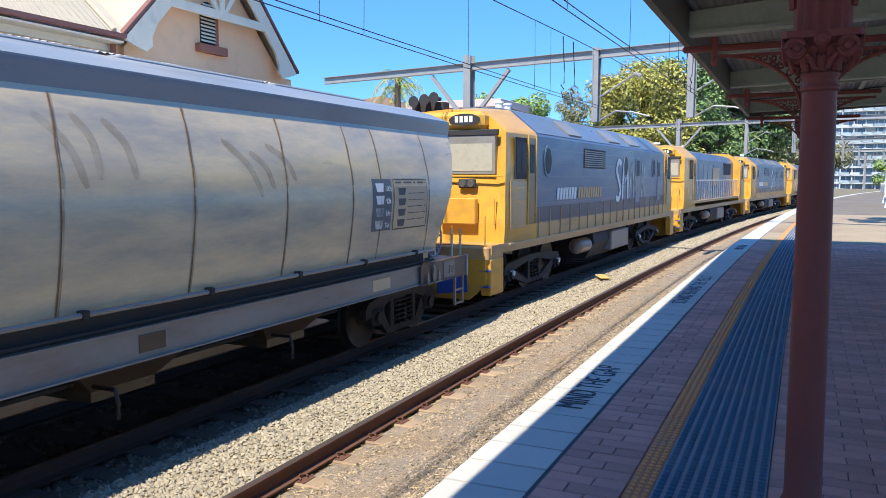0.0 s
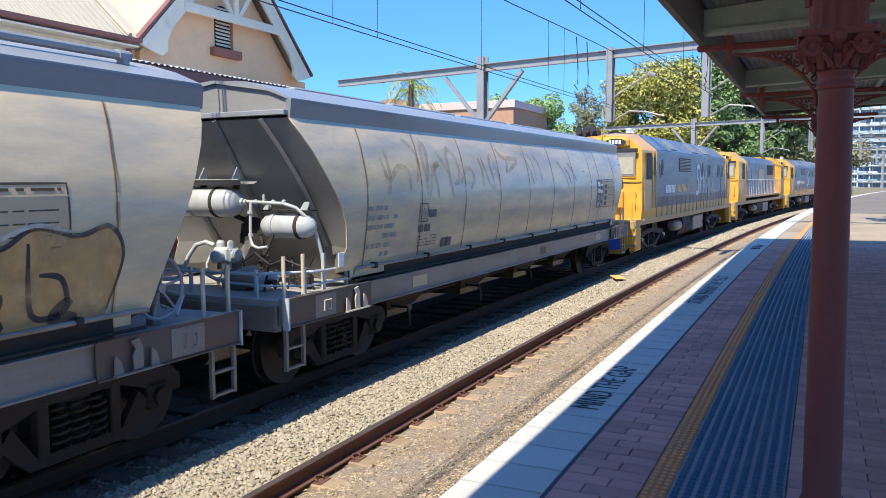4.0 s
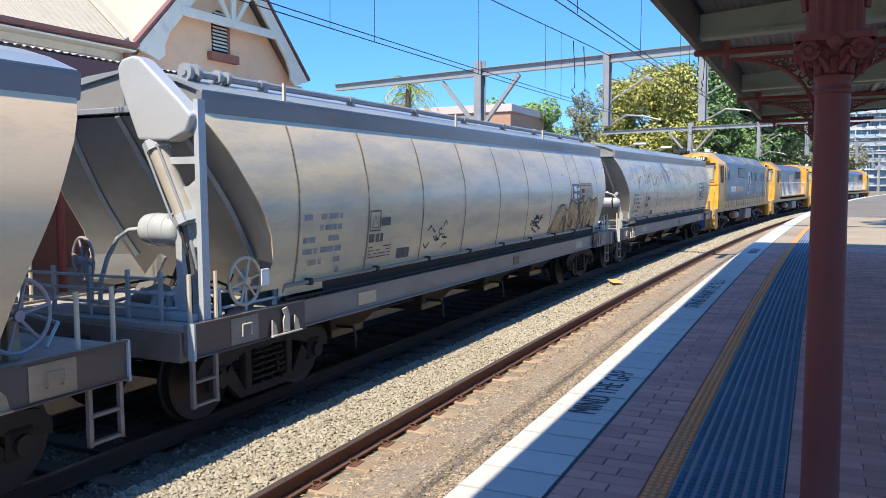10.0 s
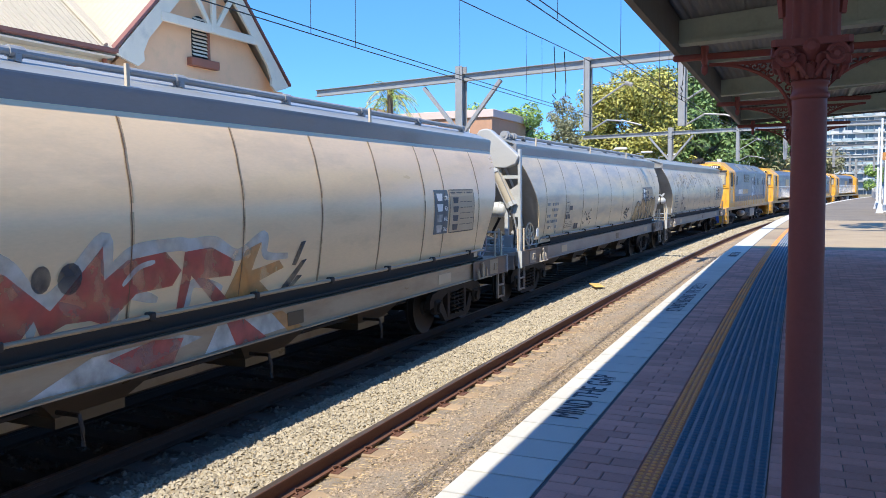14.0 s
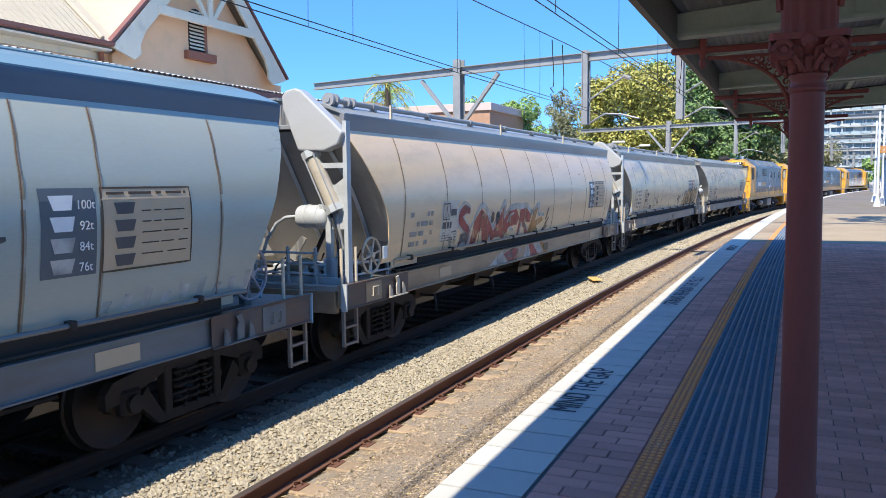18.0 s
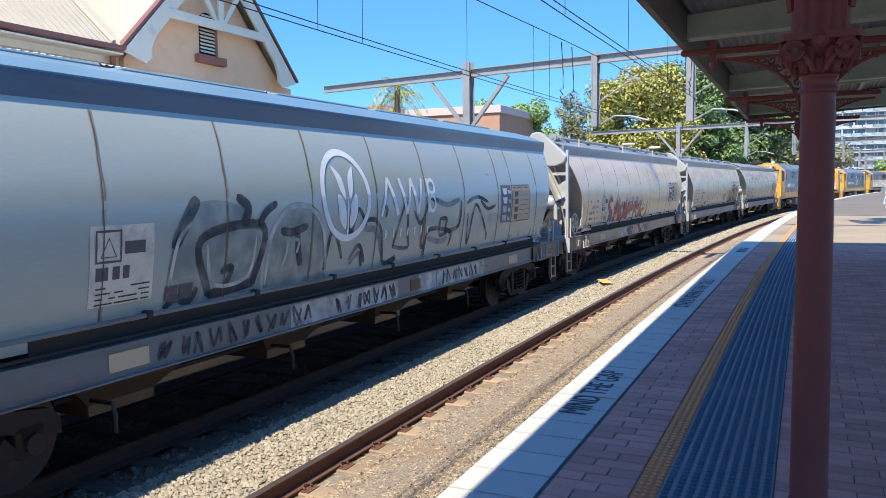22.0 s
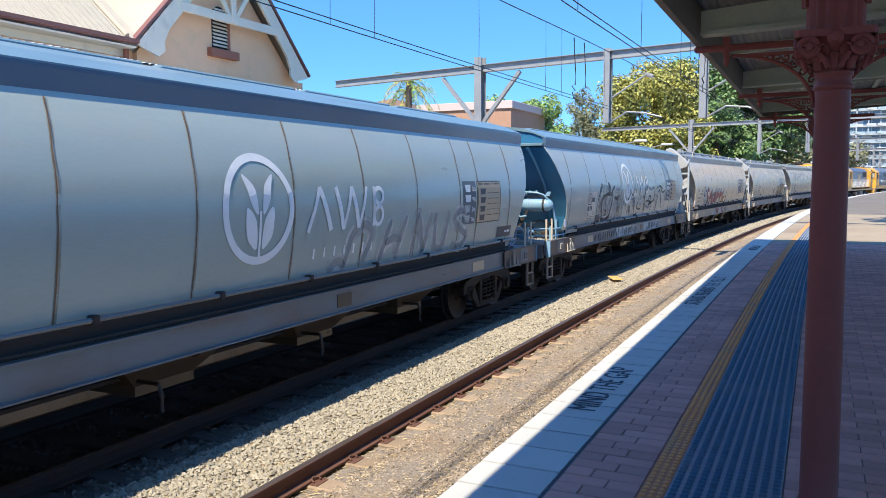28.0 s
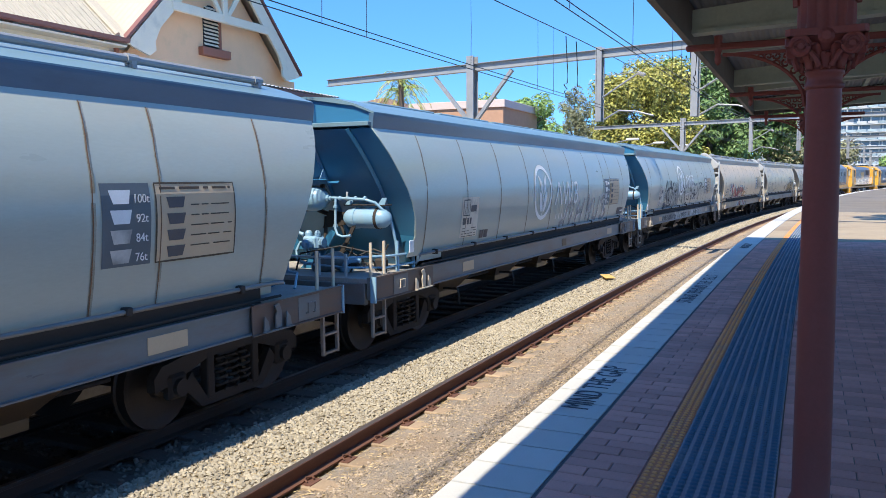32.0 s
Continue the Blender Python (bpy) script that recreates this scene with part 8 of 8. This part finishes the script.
# ---- houses beyond the line ----
def house(x0, x1, y0, y1, z1, label, wall, roof=None, rise=0.0, windows=()):
    h = thing("house", label, "house", None, "houses beyond the line")
    part("wall", box(x0, x1, y0, y1, -0.8, z1), wall, h)
    if roof is not None:
        bm = bmesh.new()
        o = 0.5
        a = [bm.verts.new(p) for p in ((x0 - o, y0 - o, z1), (x1 + o, y0 - o, z1), (x1 + o, y1 + o, z1), (x0 - o, y1 + o, z1))]
        cy = (y0 + y1) / 2
        w = min(x1 - x0, y1 - y0) / 2
        b = [bm.verts.new((x0 + w, cy, z1 + rise)), bm.verts.new((x1 - w, cy, z1 + rise))]
        bm.faces.new((a[0], a[1], b[1], b[0]))
        bm.faces.new((a[2], a[3], b[0], b[1]))
        bm.faces.new((a[1], a[2], b[1]))
        bm.faces.new((a[3], a[0], b[0]))
        bm.faces.new(a[::-1])
        part("roof", bm, roof, h, "tiled hip roof")
    else:
        part("parapet", box(x0 - 0.15, x1 + 0.15, y0 - 0.15, y1 + 0.15, z1 - 0.55, z1 + 0.02, 0.02), M["pink_band"], h, "pale parapet band")
    for (wx, wz, ww, wh) in windows:
        f = part("window", box(wx, wx + ww, y0 - 0.06, y0 - 0.01, wz, wz + wh), M["white"], h, "white framed window")
        k = max(1, round(ww / 0.7))
        for i in range(k):
            part("pane", box(wx + 0.05 + i * ww / k, wx + (i + 1) * ww / k - 0.05, y0 - 0.075, y0 - 0.05, wz + 0.06, wz + wh - 0.06), M["far_glass"], f)
    return h


M["pink_band"] = mat("pinkish parapet paint", (0.62, 0.50, 0.47), 0.8, vary=0.1, bump=0.05)
M["tile_roof"] = mat("brown roof tiles", (0.22, 0.14, 0.10), 0.85, vary=0.2, scale=2, fine=20, bump=0.3)
hs = house(-28.5, -20.8, 56.0, 64.0, 8.55, "flat roofed brick house with a pale parapet", M["brick_house"], None, 0, ((-27.4, 6.6, 2.2, 0.95), (-23.6, 6.4, 1.0, 0.9)))
house(-40.0, -29.5, 58.0, 68.0, 8.1, "brown brick house with a tiled hip roof", M["brick_house"], M["tile_roof"], 1.9)
house(-52.0, -40.0, 62.0, 72.0, 8.4, "brick house with a low brown roof", M["brick_house"], M["tile_roof"], 1.8)
house(-20.5, -16.5, 46.0, 52.0, 4.7, "low white house by the line", M["white"], M["tile_roof"], 1.0)
# a small street lamp head or two beyond the train
for x, y, z in ((-11.5, 52.0, 5.0), (-11.2, 60.0, 5.1), (-10.5, 68.0, 5.2)):
    st_ = thing("platform_lamp", "white platform lamp on a slim post", "street lamp", Matrix.Translation((x, y, 1.0)), "platform lamps")
    part("post", rod((0, 0, 0), (0, 0, z - 1.0), 0.05, n=8), M["galv"], st_)
    part("arm", rod((0, 0, z - 1.02), (1.0, -0.2, z - 0.86), 0.03, n=6), M["galv"], st_)
    part("lamp_head", box(0.7, 1.5, -0.35, -0.05, z - 0.92, z - 0.78, 0.05), M["white"], st_, "white lamp head")

# ---- towers far off ----
M["rail_glass"] = mat("pale balcony glass", (0.34, 0.42, 0.46), 0.2, vary=0.2, scale=0.4, fine=2, bump=0, spread=0.3)
def tower(x, y, w, d, floors, label, curved, seed, rot=0.0):
    t = thing("apartment_tower", label, "apartment tower", Matrix.Translation((x, y, -1.0)) @ Matrix.Rotation(radians(rot), 4, "Z"), "towers far off")
    fh = 3.1
    part("core", box(-w / 2, w / 2, 0.6, d, 0, floors * fh), M["far_conc"], t, "pale concrete core")
    rnd = random.Random(seed)
    for f in range(floors):
        z = f * fh
        if curved:
            out = [(-w / 2 - 0.3, 0.7)] + [(-w / 2 + w * k / 8, -1.6 * math.sin(math.pi * k / 8)) for k in range(9)] + [(w / 2 + 0.3, 0.7)]
        else:
            out = [(-w / 2 - 0.2, 0.7), (-w / 2 - 0.2, -0.6), (w / 2 + 0.2, -0.6), (w / 2 + 0.2, 0.7)]
        part("balcony", slab(out, z + fh - 0.38, z + fh, "z"), M["far_conc"], t, "white balcony slab")
        n = max(4, int(w / 3.0))
        for i in range(n):
            x0 = -w / 2 + w * i / n
            if rnd.random() < 0.85:
                part("window", box(x0 + 0.2, x0 + w / n - 0.2, 0.5, 0.62, z + 0.3, z + fh - 0.6), M["far_glass"], t)
        k_ = 10
        for i in range(k_):
            if rnd.random() < 0.75:
                xa, xb = -w / 2 + w * i / k_ + 0.2, -w / 2 + w * (i + 1) / k_ - 0.2
                yo = (-1.6 * math.sin(math.pi * (i + 0.5) / k_) - 0.05) if curved else -0.58
                part("balcony_rail", box(xa, xb, yo, yo + 0.06, z + fh, z + fh + 0.95), M["rail_glass"] if rnd.random() < 0.7 else M["far_conc"], t, "pale glass balcony rail")
    for i in range(10):
        xx = -w / 2 + w * i / 9
        part("fin", box(xx - 0.25, xx + 0.25, -0.5, 0.7, 0, floors * fh + 0.6), M["far_conc"], t)
    return t


tower(27.0, 349.0, 37.0, 20.0, 20, "white apartment tower with curved balconies", True, 1, -4)
tower(-11.0, 406.0, 25.0, 20.0, 20, "pale apartment tower with square balconies", False, 2, 4)
tower(67.0, 372.0, 31.0, 20.0, 19, "pale apartment tower beside the curved one", False, 3, -8)

# ---- far end of the platform ----
sh = thing("platform_shelter", "pale blue shelter on the platform", "shelter", Matrix.Translation((4.75, 42.0, PLAT + 0.12)))
part("wall", box(0, 4.2, 0, 12.0, 0, 2.55, 0.01), M["blue_wall"], sh, "pale blue wall")
part("skirting", box(-0.03, 4.23, -0.03, 12.03, 0.0, 0.25, 0.01), M["blue_wall"], sh)
part("roof", box(-0.35, 4.5, -0.4, 12.3, 2.55, 2.72, 0.03), M["roof_iron"], sh, "flat iron roof")
part("downpipe", rod((0.5, -0.08, 0), (0.5, -0.08, 2.6), 0.06, n=8), M["galv"], sh)
for x, y, h, sign in ((4.0, 47.0, 4.9, True), (4.4, 49.0, 5.6, False), (4.6, 56.0, 5.0, False)):
    pl = thing("lamp_post", "slim white post with a footing", "post", Matrix.Translation((x, y, PLAT + GRADE * y)), "posts on the platform")
    part("shaft", rod((0, 0, 0), (0, 0, h), 0.07, 0.05, 8), M["white"], pl)
    part("footing", rod((0, 0, 0), (0, 0, 0.5), 0.2, 0.08, 8), M["white"], pl)
    if sign:
        part("sign", box(-0.05, 0.35, -0.04, 0.0, 2.75, 3.15, 0.01), M["spray_orange"], pl, "small orange sign")
fn = thing("platform_fence", "white picket fence at the platform's end", "fence")
pk = box(-0.045, 0.045, -0.02, 0.02, 0.0, 1.05, 0.01)
pme = mesh_of(pk, "picket")
pme.materials.append(M["white"])
F0v, F1v = on_line(92, 1.0, PLAT), on_line(112, -1.2, PLAT)
nF = 90
for i in range(nF):
    share("picket", pme, fn, Matrix.Translation(F0v.lerp(F1v, i / nF)))
F2v = on_line(92, 6.5, PLAT)
for i in range(36):
    share("picket", pme, fn, Matrix.Translation(F0v.lerp(F2v, i / 36)))
for z in (0.3, 0.85):
    part("fence_rail", rod(F0v + Vector((0, 0, z)), F1v + Vector((0, 0, z)), 0.03, n=6), M["white"], fn)
    part("fence_rail", rod(F0v + Vector((0, 0, z)), F2v + Vector((0, 0, z)), 0.03, n=6), M["white"], fn)

# ---- loose stones, grit and litter on the track bed ----
def scatter(name, count, spot, size, material, label, seed, category, flat=0.8, sliver=False):
    """Many small angular pieces in one mesh; spot(rnd) gives s, offset and height."""
    rnd = random.Random(seed)
    vs, fs = [], []
    O = [(1, 0, 0), (-1, 0, 0), (0, 1, 0), (0, -1, 0), (0, 0, 1), (0, 0, -1)]
    T = [(0, 2, 4), (2, 1, 4), (1, 3, 4), (3, 0, 4), (2, 0, 5), (1, 2, 5), (3, 1, 5), (0, 3, 5)]
    for _ in range(count):
        s, o, z = spot(rnd)
        c = on_line(s, o, z)
        r = rnd.uniform(*size)
        a, b = rnd.uniform(0, 6.28), rnd.uniform(-0.7, 0.7)
        ca, sa, cb, sb = math.cos(a), math.sin(a), math.cos(b), math.sin(b)
        k = len(vs)
        if sliver:
            dx, dy = ca * r, sa * r
            w = 0.0035
            vs += [(c.x - dx, c.y - dy, c.z), (c.x - sa * w, c.y + ca * w, c.z + 0.006), (c.x + dx, c.y + dy, c.z + rnd.uniform(0, 0.02)), (c.x + sa * w, c.y - ca * w, c.z + 0.002)]
            fs.append((k, k + 1, k + 2, k + 3))
            continue
        for x, y, zz in O:
            x, y, zz = x * r * rnd.uniform(0.7, 1.3), y * r * rnd.uniform(0.6, 1.1), zz * r * flat * rnd.uniform(0.6, 1.1)
            x, y = x + rnd.uniform(-0.3, 0.3) * r, y + rnd.uniform(-0.3, 0.3) * r
            x, zz = x * cb - zz * sb, x * sb + zz * cb
            vs.append((c.x + x * ca - y * sa, c.y + x * sa + y * ca, c.z + zz))
        fs += [(k + p, k + q, k + t) for p, q, t in T]
    me = bpy.data.meshes.new(name)
    me.from_pydata(vs, [], fs)
    me.materials.append(material)
    return tagged(new(name, me), label, category, kind="stuff")


def mound(o):
    """Height of the bed at an offset from the platform track."""
    P_ = [(-0.66, -0.20), (-0.84, -0.155), (-1.35, -0.15), (-2.0, -0.17), (-2.5, -0.205), (-2.75, -0.24), (-4.6, -0.24)]
    for (a, z0), (b, z1) in zip(P_, P_[1:]):
        if b <= o <= a:
            return z0 + (z1 - z0) * (a - o) / (a - b)
    return -0.24


def between(s0, s1, o0, o1, power=1.0):
    def spot(rnd):
        o = rnd.uniform(o0, o1)
        return s0 + (s1 - s0) * rnd.random() ** power, NEAR_TRACK + o, mound(o) + rnd.uniform(-0.005, 0.02)
    return spot


scatter("ballast_stones", 13500, between(3.5, 12.5, -2.14, -0.84), (0.018, 0.036), M["stone"], "pale angular ballast stones between the tracks", 1, "ballast")
scatter("ballast_stones", 14000, between(12.5, 30, -2.14, -0.84, 1.5), (0.024, 0.044), M["stone"], "pale angular ballast stones between the tracks", 2, "ballast")
scatter("ballast_stones", 6500, between(30, 75, -2.14, -0.84, 1.3), (0.04, 0.075), M["stone"], "pale angular ballast stones between the tracks", 3, "ballast")
# stones under the train carry its shade in their colour, besides oil
scatter("ballast_stones", 10000, between(2.5, 30, -4.6, -2.10, 1.3), (0.024, 0.045), M["oily_shade_stone"], "stones under the train, darkened for oil and the train's shade", 4, "ballast")


def between_rails(s0, s1, power=1.0, wide=(-0.66, 1.6)):
    def spot(rnd):
        o = rnd.uniform(*wide)
        z = -0.135 if o > 0 else -0.135 - 0.055 * min(1.0, -o / 0.6)
        return s0 + (s1 - s0) * rnd.random() ** power, NEAR_TRACK + o, z + rnd.uniform(-0.004, 0.008)
    return spot


M["grit_stone"] = mat("brown grit stone", (0.30, 0.24, 0.18), 0.9, vary=0.25, scale=9.0, fine=60.0, bump=0.3, spread=0.6, island=True)
scatter("track_grit", 22000, between_rails(4.5, 15, 1.2, (-0.45, 1.3)), (0.008, 0.024), M["grit_stone"], "small brown stones between the rails", 5, "gravel")
scatter("track_grit", 6000, between_rails(15, 40, 1.4), (0.014, 0.03), M["grit_stone"], "small brown stones between the rails", 6, "gravel")
M["dark_grit"] = mat("dark grey grit", (0.20, 0.17, 0.145), 0.9, vary=0.25, scale=9.0, fine=60.0, bump=0.3, spread=0.7, island=True)
scatter("track_grit", 16000, between_rails(4.0, 16, 1.3, (0.50, 1.7)), (0.009, 0.024), M["dark_grit"], "dark grit beside the platform wall", 15, "gravel")
scatter("track_grit", 4000, between_rails(4.0, 26, 1.3, (0.45, 0.72)), (0.008, 0.02), M["dark_grit"], "dark grit along the inner rail", 16, "gravel")
scatter("straw_litter", 9000, between_rails(4.5, 26, 1.4, (-0.70, 0.5)), (0.02, 0.055), M["dead_grass"], "dry straw litter along the rail", 7, "dry grass", sliver=True)
scatter("straw_litter", 2500, between(4.0, 22, -1.4, -0.80, 1.3), (0.02, 0.05), M["dead_grass"], "dry straw litter beside the rail", 8, "dry grass", sliver=True)
mk = on_line(20.6, -4.95, -0.05)
part("timber_offcut", box(-0.12, 0.14, -0.38, 0.38, -0.03, 0.0, 0.01, Matrix.Translation(mk) @ Matrix.Rotation(radians(25), 4, "Z")), M["orange_mark"])
tagged(bpy.data.objects["timber_offcut"], "orange painted board lying on the ballast", "board")

# ---- brick paving of the platform ----
def brick_mesh(lx, ly):
    g = 0.003
    b = 0.004
    x, y = lx / 2 - g, ly / 2 - g
    vs = [(-x, -y, -0.02), (x, -y, -0.02), (x, y, -0.02), (-x, y, -0.02), (-x, -y, -b), (x, -y, -b), (x, y, -b), (-x, y, -b),
          (-x + b, -y + b, 0), (x - b, -y + b, 0), (x - b, y - b, 0), (-x + b, y - b, 0)]
    fs = [(8, 9, 10, 11)] + [(i, (i + 1) % 4, 4 + (i + 1) % 4, 4 + i) for i in range(4)] + [(4 + i, 4 + (i + 1) % 4, 8 + (i + 1) % 4, 8 + i) for i in range(4)]
    return vs, fs


M["paver_many"] = mat("red brown brick pavers", (0.60, 0.285, 0.235), 0.8, vary=0.25, scale=5, fine=90, bump=0.25, dirt=(0.26, 0.18, 0.155), dirt_amount=0.45, dirt_scale=0.9, spread=0.17, island=True)
spots = []      # s, offset, length across, length along
rnd = random.Random(9)
s, k = -9.024, 0
# stops at the canopy's shadow edge, where the sunlit copy takes over
while s < 20.2:
    # between coping and strip: a course of three, alternately shifted
    xs = [XI + 0.014, XI + 0.014 + (0.135 if k % 2 else 0.235), TY - 0.004]
    for a, b in zip(xs, xs[1:]):
        spots.append((s, (a + b) / 2, b - a, 0.118))
    x = TB1 + 0.004
    first = 0.119 if k % 2 else 0.238
    while x < 5.6:
        spots.append((s, x + first / 2, first, 0.118))
        x += first
        first = 0.238
    s += 0.118
    k += 1
paving = tagged(new("paving"), "red brown brick paving of the platform", "paving", kind="structure")
store = {}
vs, fs = [], []
count = 0
for s, o, lx, ly in spots:
    key = (round(lx, 3), ly)
    if key not in store:
        store[key] = brick_mesh(lx, ly)
    near = 3.0 < s < 7.6 and o < 0.75 and count < 300
    z = PLAT + rnd.uniform(-0.002, 0.0015)
    m = line_pose(s, o, z)
    if near:
        mk_ = ("me", key)
        if mk_ not in store:
            me = bpy.data.meshes.new("paver")
            me.from_pydata(*[store[key][0], [], store[key][1]])
            me.materials.append(M["paver"])
            store[mk_] = me
        share("paver", store[mk_], paving, m)
        count += 1
    else:
        b = len(vs)
        vs += [m @ Vector(v) for v in store[key][0]]
        fs += [tuple(i + b for i in f) for f in store[key][1]]
me = bpy.data.meshes.new("pavers")
me.from_pydata(vs, [], fs)
me.materials.append(M["paver_many"])
pv = new("pavers", me)
pv.parent = paving
tagged(pv, kind="stuff")

motions()
